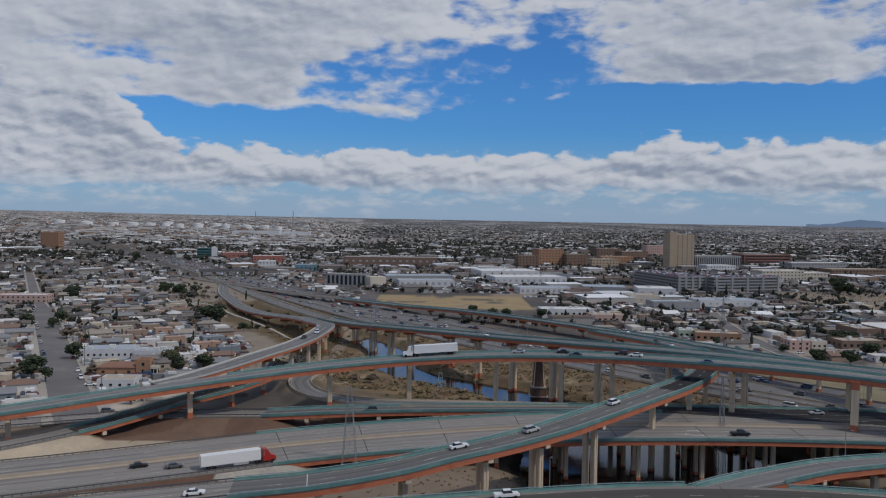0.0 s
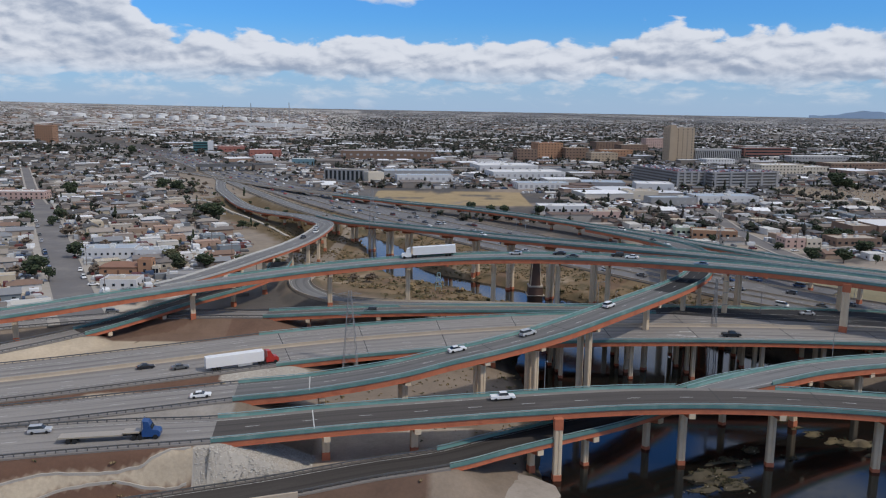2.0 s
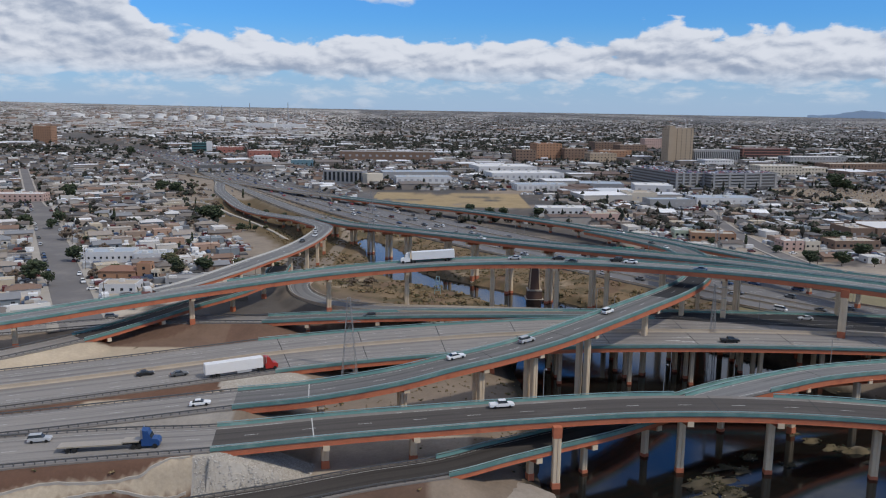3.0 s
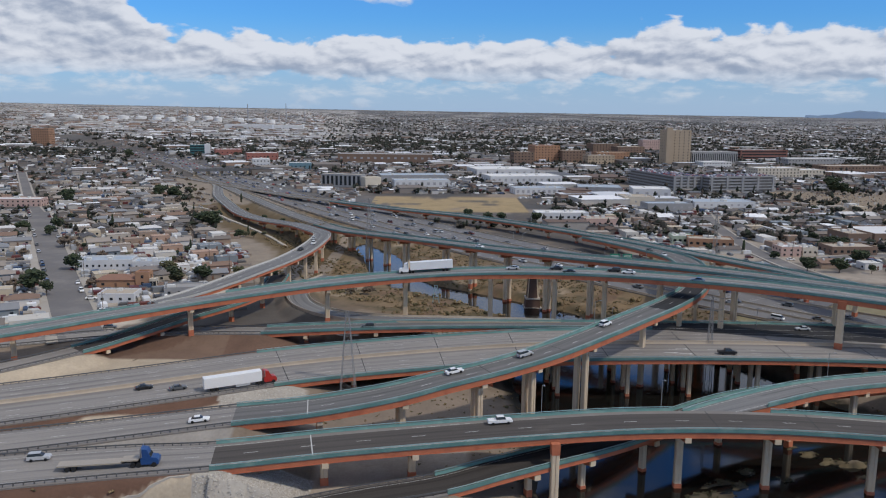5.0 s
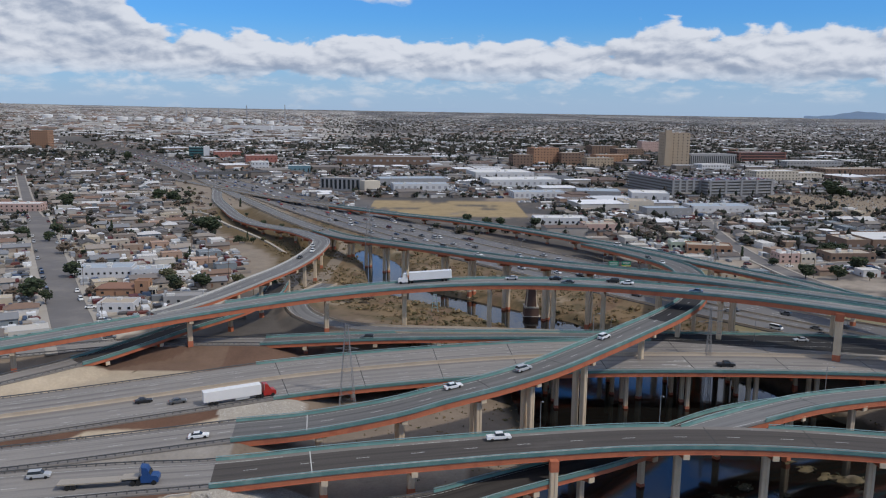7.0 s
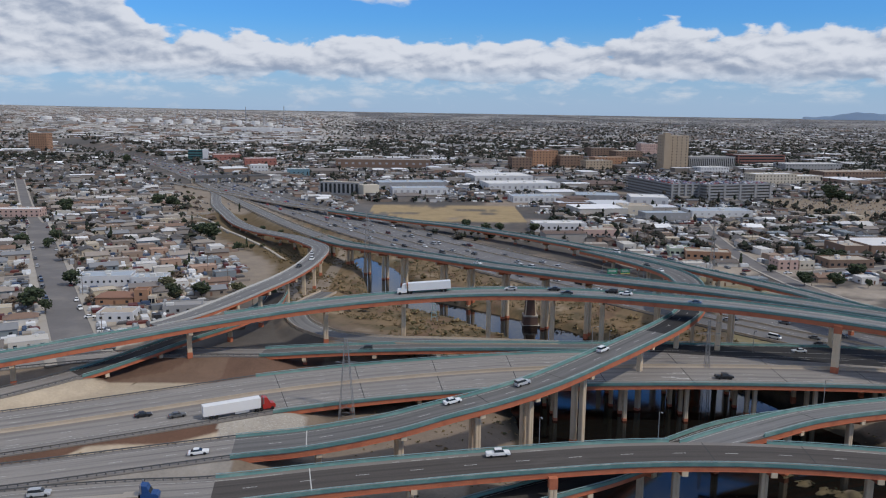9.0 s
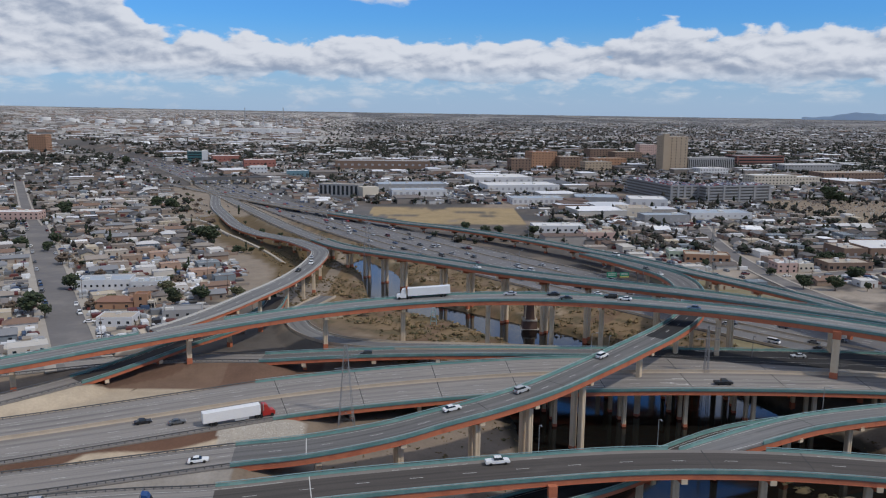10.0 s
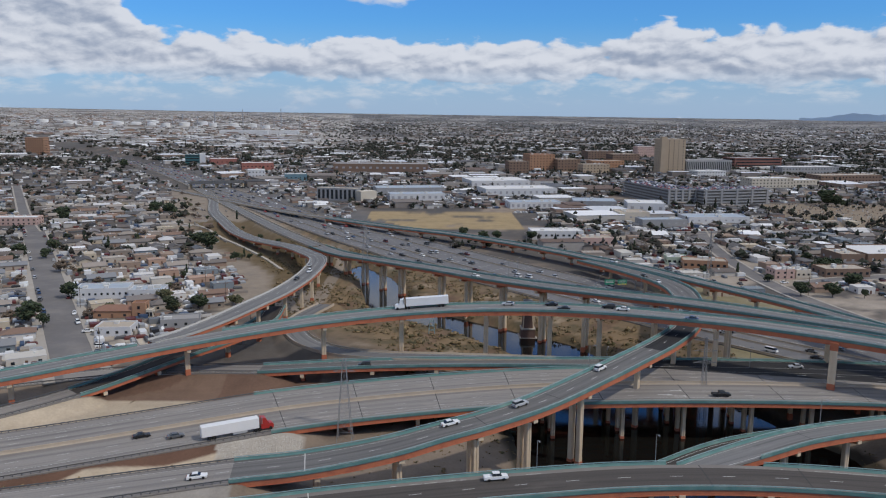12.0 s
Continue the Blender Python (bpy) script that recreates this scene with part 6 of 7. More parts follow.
# low yard walls and fences between the lots
verts, faces = [], []
for v in np.arange(0, 520, 10.25):
    for u in np.arange(-185, 185, 8.75):
        if abs(u) < 15 or rnd.random() < 0.45:
            continue
        x, y = town(u, v)
        if x < -0.6 * y - 5 or y < 288 or x > -88 - 0.28 * (y - 380) or not free(x, y, 0.5):
            continue
        L, along = rnd.uniform(4, 9), rnd.random() < 0.5
        d = (ST_U if along else ST_V) * L / 2
        q = (ST_V if along else ST_U) * 0.1
        h, z = rnd.uniform(0.9, 1.7), gz(x, y)
        i = len(verts)
        for dz in (-0.4, h):
            verts += [(x + a * d.x + b * q.x, y + a * d.y + b * q.y, z + dz) for a, b in ((-1, -1), (1, -1), (1, 1), (-1, 1))]
        faces += [(i, i + 1, i + 5, i + 4), (i + 1, i + 2, i + 6, i + 5), (i + 2, i + 3, i + 7, i + 6), (i + 3, i, i + 4, i + 7), (i + 4, i + 5, i + 6, i + 7)]
mesh_part("yard_walls", verts, faces, FAR_WALLS)
tagged(bpy.data.objects["yard_walls"], "low block walls and fences between the yards", "walls", "", "stuff")


# ---- trees ----
LEAF = {
    "dark": palette("dark_foliage", [(0.035, 0.05, 0.025), (0.045, 0.06, 0.03), (0.03, 0.04, 0.025), (0.055, 0.065, 0.035)], 0.9, "island", 0.3),
    "bare": palette("bare_twigs", [(0.13, 0.10, 0.075), (0.10, 0.08, 0.06), (0.15, 0.11, 0.08)], 0.95, "island", 0.3),
    "olive": palette("olive_foliage", [(0.08, 0.085, 0.045), (0.10, 0.095, 0.05), (0.07, 0.07, 0.04)], 0.9, "island", 0.3),
    "scrub": palette("island_scrub_leaves", [(0.05, 0.045, 0.022), (0.075, 0.062, 0.032), (0.035, 0.035, 0.018), (0.11, 0.085, 0.045)], 0.95, "island", 0.3),
    "brush": palette("dry_brush", [(0.20, 0.14, 0.075), (0.15, 0.112, 0.058), (0.095, 0.085, 0.042), (0.24, 0.175, 0.095), (0.17, 0.125, 0.068), (0.07, 0.066, 0.034)], 0.95, "island", 0.3),
}
BARK = material("bark", (0.12, 0.09, 0.07), 0.95, 0.3, 1.0, 8.0, 0.3)


def clump(verts, faces, c, r, rg, flat=0.8):
    """A small uneven tuft of leaves."""
    i = len(verts)
    for d in ((1, 0, 0), (0, 1, 0), (-1, 0, 0), (0, -1, 0), (0, 0, 1), (0, 0, -1)):
        k = r * rg.uniform(0.6, 1.35)
        verts.append((c[0] + d[0] * k + rg.uniform(-.25, .25) * r, c[1] + d[1] * k + rg.uniform(-.25, .25) * r, c[2] + (d[2] * k + rg.uniform(-.25, .25) * r) * flat))
    for a, b in ((0, 1), (1, 2), (2, 3), (3, 0)):
        faces.append((i + a, i + b, i + 4))
        faces.append((i + b, i + a, i + 5))


def tree(kind, h, spread, at, label, seed, shape="round", n=250):
    rg = random.Random(seed)
    root = empty("tree", (*at, gz(*at) - 0.1), label, "tree", "trees of the town")
    bm = bmesh.new()
    th = h * (0.22 if shape == "round" else 0.15)
    r0 = 0.035 * h
    ring = lambda r, z, dx=0, dy=0: [(dx + r * math.cos(a), dy + r * math.sin(a), z) for a in np.linspace(0, 6.283, 7, endpoint=False)]
    prism(bm, ring(r0, -0.3), ring(r0 * 0.6, th))
    for i in range(6):
        a = i * 1.05 + rg.random()
        k = spread * rg.uniform(0.25, 0.4)
        prism(bm, ring(r0 * 0.45, th * 0.85), ring(r0 * 0.15, th + h * rg.uniform(0.2, 0.4), k * math.cos(a), k * math.sin(a)))
    part("trunk", bm, BARK, root)
    verts, faces = [], []
    lobes = [(rg.uniform(-.3, .3) * spread, rg.uniform(-.3, .3) * spread, rg.uniform(0.40, 0.76) * h, rg.uniform(0.5, 0.85)) for _ in range(7)]
    for i in range(n):
        if shape == "round":
            lx, ly, lz, lr = rg.choice(lobes)
            v = Vector((rg.gauss(0, 1), rg.gauss(0, 1), rg.gauss(0, 1))).normalized() * (rg.random() ** 0.4)
            c = (lx + v.x * spread * 0.45 * lr * 1.2, ly + v.y * spread * 0.45 * lr * 1.2, max(h * 0.12, lz + v.z * h * 0.3 * lr))
        else:
            z = rg.random() ** 0.8
            q = spread * 0.5 * (1 - z) ** 0.6 * rg.random() ** 0.5 + 0.1
            a = rg.random() * 6.283
            c = (q * math.cos(a), q * math.sin(a), h * (0.1 + 0.9 * z))
        clump(verts, faces, c, spread * rg.uniform(0.07, 0.14) if shape == "round" else 0.28 + 0.03 * h, rg, 0.8 if shape == "round" else 1.4)
    mesh_part("crown", verts, faces, LEAF[kind], root)
    return root


T = [tree("dark", 9, 8, (-183, 403), "round dark evergreen tree beside the street", 1),
     tree("dark", 11, 9.5, (-179, 351), "broad dark evergreen tree beside a house", 2, n=300),
     tree("dark", 8, 5, (-170, 345), "small dense dark evergreen tree", 3),
     tree("olive", 7, 7, (-134, 396), "grey-green tree with an open crown", 4),
     tree("bare", 8, 8, (-219, 470), "bare winter tree with brown twigs", 5, n=120),
     tree("dark", 13, 3, (-313, 690), "tall narrow dark cypress", 6, "column", 120),
     tree("olive", 6, 6.5, (-97, 390), "small grey-green yard tree", 7),
     tree("dark", 10, 9, (-166, 566), "broad dark pine with an uneven crown", 8)]
rg = random.Random(31)


def plant(proto, x, y, k=1.0):
    t = copy_thing(proto, Matrix.Translation((x, y, gz(x, y) - 0.1)) @ Matrix.Rotation(rg.uniform(0, 6.28), 4, "Z") @ Matrix.Scale(k, 4))
    return t


for i, x, y, k in ((1, 23, 616, 0.75), (0, 37, 604, 0.85), (1, 48, 604, 0.65), (1, 74, 602, 0.7), (7, 194, 456, 0.5), (1, 196, 420, 0.75), (1, 211, 416, 0.75), (7, 241, 489, 0.9), (0, 234, 488, 0.7), (7, 250, 492, 0.8),
                   (1, 234, 440, 0.8), (5, 182, 474, 0.6), (1, -255, 540, 0.8), (1, -268, 520, 0.8), (7, -255, 742, 1.3), (0, -240, 738, 1.3), (1, -313, 684, 1.2), (1, 416, 850, 1.7), (0, 425, 846, 1.5), (7, -248, 514, 0.7),
                   (3, -152, 372, 0.8), (3, -122, 372, 0.8), (1, -112, 380, 0.7), (2, -123, 372, 1.2), (0, -500, 1312, 1.6), (1, -155, 553, 1.15)):
    plant(T[i], x, y, k)
count = 0
for _ in range(900):
    if count >= 125:
        break
    if rg.random() < 0.86:
        u, v = rg.uniform(-190, 180), rg.uniform(0, 640)
        x, y = town(u, v)
        if x < -0.6 * y - 10:
            continue
    else:
        x, y = rg.uniform(115, 400), rg.uniform(400, 700)
        if x > 0.6 * y + 10:
            continue
    if free(x, y, 2.0):
        plant(rg.choice([T[0], T[2], T[3], T[4], T[4], T[5], T[6], T[4], T[2], T[4]]), x, y, rg.uniform(0.38, 0.72))
        BUSY.append((x, y, 1.5))
        count += 1


def far_trees(count, r0, r1, seed, name, label, size):
    rs = np.random.RandomState(seed)
    r = random.Random(seed)
    qs = r0 * np.exp(rs.rand(count) * math.log(r1 / r0))
    ths = rs.uniform(-0.58, 0.58, count)
    xs, ys = qs * np.sin(ths), qs * np.cos(ths)
    grove = fbm(xs, ys, 150.0, 71) + 0.6 * fbm(xs, ys, 700.0, 73)
    verts, faces = [], []
    for q, x, y, gr in zip(qs.tolist(), xs.tolist(), ys.tolist(), grove.tolist()):
        left = x < -0.14 * y
        if gr < r.uniform(-0.7, 0.35) or (left and x > -0.5 * y and 2200 < y < 3500 and r.random() < 0.8) or (left and q < 2300 and r.random() < 0.4):
            continue
        if q < 1500 and not free(x, y, 0.6):
            continue
        if ((I10.p[:, 0] - x) ** 2 + (I10.p[:, 1] - y) ** 2).min() < 34 ** 2 or (-75 < x < 95 and 590 < y < 800) or (q < 1100 and ((ramp_xy[:, 0] - x) ** 2 + (ramp_xy[:, 1] - y) ** 2).min() < 26 ** 2):
            continue
        k = r.uniform(*size) * shrink(q)
        z = gz(x, y)
        tall = r.random() < (0.10 if q < 1500 else 0.03)
        for _ in range(2 if tall or q > 2500 else 4):
            clump(verts, faces, (x + r.uniform(-.6, .6) * k * (0.2 if tall else 1), y + r.uniform(-.6, .6) * k * (0.2 if tall else 1), z + k * r.uniform(0.4, 1.1) * (2 if tall else 1)), k * (0.6 if not tall else 0.4), r, 0.8 if not tall else 2.0)
    mesh_part(name, verts, faces, palette(name + "_leaves", [(0.020, 0.027, 0.018), (0.028, 0.033, 0.021), (0.052, 0.046, 0.038), (0.024, 0.031, 0.021), (0.066, 0.057, 0.046), (0.038, 0.036, 0.030)], 0.95, "island", 0.3))
    tagged(bpy.data.objects[name], label, "trees", "", "stuff")


far_trees(7500, 560, 1500, 21, "distant_trees", "many small dark and bare trees between houses", (2.0, 4.2))
far_trees(32000, 1400, 4900, 22, "far_tree_canopy", "hazy far tree canopy of the city", (3.0, 5.6))
far_trees(16000, 3000, 4930, 23, "farthest_tree_canopy", "hazy farthest trees under the horizon", (3.6, 6.5))
# rows of stones and shrubs on the burial ground
verts, faces = [], []
for _ in range(900):
    x, y = rg.uniform(330, 520), rg.uniform(650, 870)
    if x < 0.30 * y + 100 or not free(x, y, 1.0):
        continue
    y, i, z = round(y / 6.0) * 6.0, len(verts), gz(x, y)
    a, h = rg.uniform(0.35, 0.8), rg.uniform(0.7, 1.5)
    for dz in (-0.3, h):
        verts += [(x - a, y - 0.12, z + dz), (x + a, y - 0.12, z + dz), (x + a, y + 0.12, z + dz), (x - a, y + 0.12, z + dz)]
    faces += [(i, i + 1, i + 5, i + 4), (i + 1, i + 2, i + 6, i + 5), (i + 2, i + 3, i + 7, i + 6), (i + 3, i, i + 4, i + 7), (i + 4, i + 5, i + 6, i + 7)]
mesh_part("grave_stones", verts, faces, FAR_WALLS)
tagged(bpy.data.objects["grave_stones"], "rows of small pale stones on dry ground", "stones", "", "stuff")
# brush on the river flats and banks
verts, faces = [], []
for _ in range(19000):
    x, y = rg.uniform(-110, 130), rg.uniform(140, 560)
    d, hw = poly_dist(np.array([x]), np.array([y]), RIVER)
    z = gz(x, y)
    if z < -0.25 or d[0] > hw[0] + 50 or (y < 200 and x < -5) or (y < 262 and rg.random() < 0.55) or (0 < x < 28 and 149 < y < 170):
        continue
    bad = False
    for w in list(WAY.values()) + [I10]:
        d2 = (w.p[:, 0] - x) ** 2 + (w.p[:, 1] - y) ** 2
        i = int(np.argmin(d2))
        if d2[i] < (w.p[i, 3] / 2 + 1) ** 2 and w.flag[i] == G_:
            bad = True
    if bad or fbm(np.array([x]), np.array([y]), 40.0, 9)[0] < (-0.3 if y > 290 else -0.9):
        continue
    k = rg.uniform(0.25, 0.8) * (2.4 if rg.random() < 0.07 else 1.0) * (0.55 if y < 262 else 1.0)
    for _ in range(3):
        clump(verts, faces, (x + rg.uniform(-1, 1) * k, y + rg.uniform(-1, 1) * k, z + k * rg.uniform(0.2, 0.8)), k * 0.6, rg, 0.8)
mesh_part("river_brush", verts, faces, LEAF["brush"])
tagged(bpy.data.objects["river_brush"], "dry yellow-brown brush on the river banks", "brush", "", "stuff")
verts, faces, pale, pfaces = [], [], [], []
for ix, iy, ir in ISLANDS:
    for _ in range(70 if ix < 90 else 26):
        x, y = ix + rg.gauss(0, 0.42) * ir, iy + rg.gauss(0, 0.36) * ir
        z = gz(x, y)
        if z < -0.5:
            continue
        r = rg.uniform(0.18, 0.6)
        for _ in range(4):
            clump(verts, faces, (x + rg.uniform(-1, 1) * r, y + rg.uniform(-1, 1) * r, max(z, -0.35) + r * rg.uniform(0.1, 0.8)), r * 0.55, rg, 0.7)
        if rg.random() < 0.22 and ix < 90:
            px, py = x + rg.uniform(-2, 2), y + rg.uniform(-2, 2)
            clump(pale, pfaces, (px, py, max(gz(px, py), -0.35) + 0.08), rg.uniform(0.12, 0.3), rg, 0.5)
mesh_part("island_scrub", verts, faces, LEAF["scrub"])
tagged(bpy.data.objects["island_scrub"], "low dark scrub on the river islands", "scrub", "", "stuff")
mesh_part("river_litter", pale, pfaces, palette("washed_stones", [(0.26, 0.22, 0.16), (0.18, 0.15, 0.10), (0.36, 0.32, 0.25)], 0.9))
tagged(bpy.data.objects["river_litter"], "pale stones and washed-up litter on the islands", "litter", "", "stuff")
verts, faces = [], []
for _ in range(420):
    x, y = rg.uniform(-110, -20), rg.uniform(138, 215)
    if not (150 < y < 0.26 * (x + 60) + 160 or 183 < y - 0.26 * (x + 60) < 200 or y < 152):
        continue
    k = rg.uniform(0.25, 0.7)
    if x > -50.5 and y < 171 or any(((w.p[:, 0] - x) ** 2 + (w.p[:, 1] - y) ** 2).min() < (w.p[np.argmin((w.p[:, 0] - x) ** 2 + (w.p[:, 1] - y) ** 2), 3] / 2 + 1.2) ** 2 for w in (WAY["A"], WAY["B"], WAY["F"], WAY["U"])):
        continue
    for _ in range(3):
        clump(verts, faces, (x + rg.uniform(-1, 1) * k, y + rg.uniform(-1, 1) * k, gz(x, y) + k * rg.uniform(0.2, 0.7)), k * 0.6, rg, 0.8)
mesh_part("roadside_shrubs", verts, faces, LEAF["brush"])
tagged(bpy.data.objects["roadside_shrubs"], "small dry shrubs on the sandy embankments", "shrubs", "", "stuff")


# ---- vehicles ----
PAINT = {n: material("car_paint_" + n, c, 0.3, 0.1, 0.5, 4.0, 0.0, spec=0.5) for n, c in
         (("white", (0.75, 0.75, 0.74)), ("silver", (0.42, 0.43, 0.44)), ("black", (0.015, 0.015, 0.017)), ("grey", (0.10, 0.105, 0.11)), ("blue", (0.03, 0.07, 0.16)), ("red", (0.38, 0.03, 0.025)), ("maroon", (0.12, 0.025, 0.025)), ("tan", (0.35, 0.30, 0.23)), ("deepblue", (0.015, 0.06, 0.19)))}
TYRE = material("tyre_rubber", (0.02, 0.02, 0.02), 0.9, 0.2)
RIM = material("wheel_rim", (0.4, 0.4, 0.4), 0.35, 0.2, metal=0.7)
LAMP_R = material("tail_lamp", (0.3, 0.01, 0.01), 0.3, 0.1)
LAMP_W = material("head_lamp", (0.7, 0.7, 0.68), 0.2, 0.1)


def wheel_mesh(r=0.34, w=0.24):
    bm = bmesh.new()
    n = 14
    ring = lambda rr, y: [(rr * math.cos(a), y, rr * math.sin(a)) for a in np.linspace(0, 6.2832, n, endpoint=False)]
    prism(bm, ring(r, -w / 2), ring(r, w / 2))
    me = bpy.data.meshes.new("wheel")
    bm.to_mesh(me)
    bm.free()
    me.materials.append(TYRE)
    return me


WHEEL, BIG_WHEEL = wheel_mesh(), wheel_mesh(0.52, 0.5)


def profile_solid(pts, half, inset=0.0):
    """A body from a side outline (x, z), narrower towards the top by inset."""
    bm = bmesh.new()
    zs = [z for _, z in pts]
    lo, hi = min(zs), max(zs)
    k = lambda z: half - inset * (z - lo) / (hi - lo + 1e-6)
    prism(bm, [(x, -k(z), z) for x, z in pts], [(x, k(z), z) for x, z in pts])
    bmesh.ops.recalc_face_normals(bm, faces=bm.faces[:])
    bmesh.ops.bevel(bm, geom=bm.edges[:], offset=0.05, segments=1, affect="EDGES")
    return bm


SHAPES = {
    "sedan": ([(-2.35, 0.3), (2.35, 0.3), (2.4, 0.62), (2.2, 0.78), (0.95, 0.95), (-1.5, 0.98), (-2.3, 0.92), (-2.4, 0.6)], [(0.95, 0.93), (0.25, 1.4), (-1.0, 1.43), (-1.75, 0.96)], 4.8),
    "suv": ([(-2.3, 0.35), (2.3, 0.35), (2.35, 0.75), (2.1, 0.98), (1.0, 1.08), (-2.25, 1.12), (-2.35, 0.7)], [(1.05, 1.06), (0.4, 1.7), (-2.0, 1.74), (-2.25, 1.1)], 4.7),
    "pickup": ([(-2.9, 0.42), (2.75, 0.42), (2.8, 0.85), (2.5, 1.08), (1.35, 1.15), (-2.85, 1.15), (-2.95, 0.7)], [(1.4, 1.13), (0.85, 1.78), (-0.75, 1.8), (-0.95, 1.13)], 5.7),
    "van": ([(-2.6, 0.35), (2.5, 0.35), (2.55, 0.8), (2.2, 1.15), (-2.6, 1.2), (-2.65, 0.7)], [(2.1, 1.13), (1.3, 1.95), (-2.5, 2.0), (-2.6, 1.18)], 5.2),
}
CARS = {}


def car(kind, paint, m, far=False):
    """A parked or driving car: painted body, glass cabin with roof, lamps and four wheels with rims."""
    if (kind, paint, far) in CARS:
        return copy_thing(CARS[(kind, paint, far)], m)
    words = {"sedan": "sedan", "suv": "sport utility car", "pickup": "pickup truck with an open bed", "van": "van"}[kind]
    root = empty(kind if kind != "suv" else "car", (0, 0, 0), paint.replace("deepblue", "bright blue") + " painted " + words + " on the road", "car", "vehicles on the roads")
    body, cabin, length = SHAPES[kind]
    part("body", profile_solid(body, 0.92, 0.06), PAINT[paint], root)
    part("glasshouse", profile_solid(cabin, 0.80, 0.14), GLASS, root)
    bm = bmesh.new()
    tops = sorted(cabin, key=lambda p: -p[1])[:2]
    x0, x1 = min(tops[0][0], tops[1][0]), max(tops[0][0], tops[1][0])
    z = max(tops[0][1], tops[1][1])
    box(bm, x0 - 0.05, -0.68, z - 0.03, x1 + 0.05, 0.68, z + 0.035)
    bmesh.ops.bevel(bm, geom=bm.edges[:], offset=0.02, segments=1, affect="EDGES")
    part("roof", bm, PAINT[paint], root)
    for x in (-length * 0.30, length * 0.31):
        for y in (-0.82, 0.82):
            w = shared("wheel", WHEEL, root, Matrix.Translation((x, y, 0.34)))
    for y in () if far else (-0.62, 0.62):
        bm = bmesh.new()
        box(bm, length / 2 - 0.12, y - 0.2, 0.6, length / 2 + 0.02, y + 0.2, 0.74)
        part("head_light", bm, LAMP_W, root)
        bm = bmesh.new()
        box(bm, -length / 2 - 0.02, y - 0.2, 0.68, -length / 2 + 0.12, y + 0.2, 0.84)
        part("tail_light", bm, LAMP_R, root)
    root.matrix_basis = m
    CARS[(kind, paint, far)] = root
    return root


def truck(paint, load, m, label):
    """A semi-trailer truck: cab with sleeper, chassis, wheels and a box, flat bed or tank."""
    root = empty("semi_truck", (0, 0, 0), label, "truck", "vehicles on the roads")
    part("cab", profile_solid([(4.0, 0.55), (7.6, 0.55), (7.7, 1.5), (7.3, 1.95), (6.2, 2.1), (5.7, 3.1), (5.4, 3.75), (4.1, 3.95), (4.0, 3.9)], 1.22, 0.12), PAINT[paint], root)
    part("windshield", profile_solid([(6.22, 2.15), (5.85, 2.9), (5.5, 2.9), (5.5, 2.15)], 1.16, 0.04), GLASS, root)
    bm = bmesh.new()
    box(bm, 3.0, -0.5, 0.7, 4.1, 0.5, 1.05)
    box(bm, -12.5, -0.5, 0.85, 3.2, 0.5, 1.1)
    part("chassis", bm, TYRE, root)
    for y in (-1.24, 1.24):
        bm = bmesh.new()
        box(bm, 4.15, y - 0.1, 2.2, 4.35, y + 0.1, 4.3)
        part("exhaust_pipe", bm, RIM, root)
        for x in (6.7, 3.6, 2.4, -9.2, -10.5):
            shared("wheel", BIG_WHEEL, root, Matrix.Translation((x, y * 0.82, 0.52)))
    bm = bmesh.new()
    if load == "box":
        box(bm, -12.7, -1.3, 1.12, 3.4, 1.3, 4.1)
        bmesh.ops.bevel(bm, geom=bm.edges[:], offset=0.05, segments=1, affect="EDGES")
        part("trailer", bm, PAINT["white"], root, "white box trailer")
        bm = bmesh.new()
        box(bm, -4, -1.34, 0.5, 0, -1.28, 1.12)
        part("side_skirt", bm, PAINT["silver"], root)
    elif load == "flat":
        box(bm, -12.5, -1.3, 1.12, 0.2, 1.3, 1.4)
        box(bm, 0.2, -1.3, 1.5, 3.6, 1.3, 1.75)
        part("flat_bed", bm, PAINT["tan"], root, "bare timber flat bed")
    root.matrix_basis = m
    return root


def drive(key, x, y, kind, paint, back=False, park=None):
    """Puts a car on a road at the place nearest to (x, y), headed along the way or against it."""
    way = I10 if key == "I" else WAY[key]
    s = way.near(x, y)
    at, h, w = way.at(s)
    i = int(np.argmin(np.abs(way.s - s)))
    off = (x - at.x) * way.nor[i][0] + (y - at.y) * way.nor[i][1]
    off = max(-w / 2 + 2.0, min(w / 2 - 2.0, off))
    at, h, w = way.at(s, off, 0.02)
    slope = math.atan2(float(np.interp(s + 2, way.s, way.p[:, 2]) - np.interp(s - 2, way.s, way.p[:, 2])), 4)
    m = Matrix.Translation(at) @ Matrix.Rotation(h + (math.pi if back else 0), 4, "Z") @ Matrix.Rotation(-slope if not back else slope, 4, "Y")
    return m if kind == "pose" else car(kind, paint, m)


drive("C", 28.0, 298.0, "sedan", "silver", True)
drive("C", 43.2, 296.3, "sedan", "black", True)
drive("C", 49.0, 287.9, "sedan", "black", True)
drive("C", 64.5, 290.4, "suv", "black", True)
drive("C", 68.2, 285.4, "sedan", "white", True)
drive("C", 88.4, 270.7, "sedan", "blue", True)
drive("B", 50.7, 233.8, "suv", "white")
drive("B", 23.0, 206.3, "suv", "silver")
drive("B", 3.0, 201.1, "sedan", "white")
drive("B", -55.7, 180.6, "sedan", "white")
drive("F", 89.1, 239.0, "pickup", "black")
drive("F", -83.4, 217.7, "sedan", "black")
drive("F", -72.5, 218.0, "sedan", "grey")
drive("G", 125.1, 267.1, "sedan", "silver", True)
drive("G", -23.1, 273.9, "suv", "black", True)
drive("A", 13.9, 177.4, "pickup", "white")
drive("A", -84.0, 162.3, "suv", "silver")
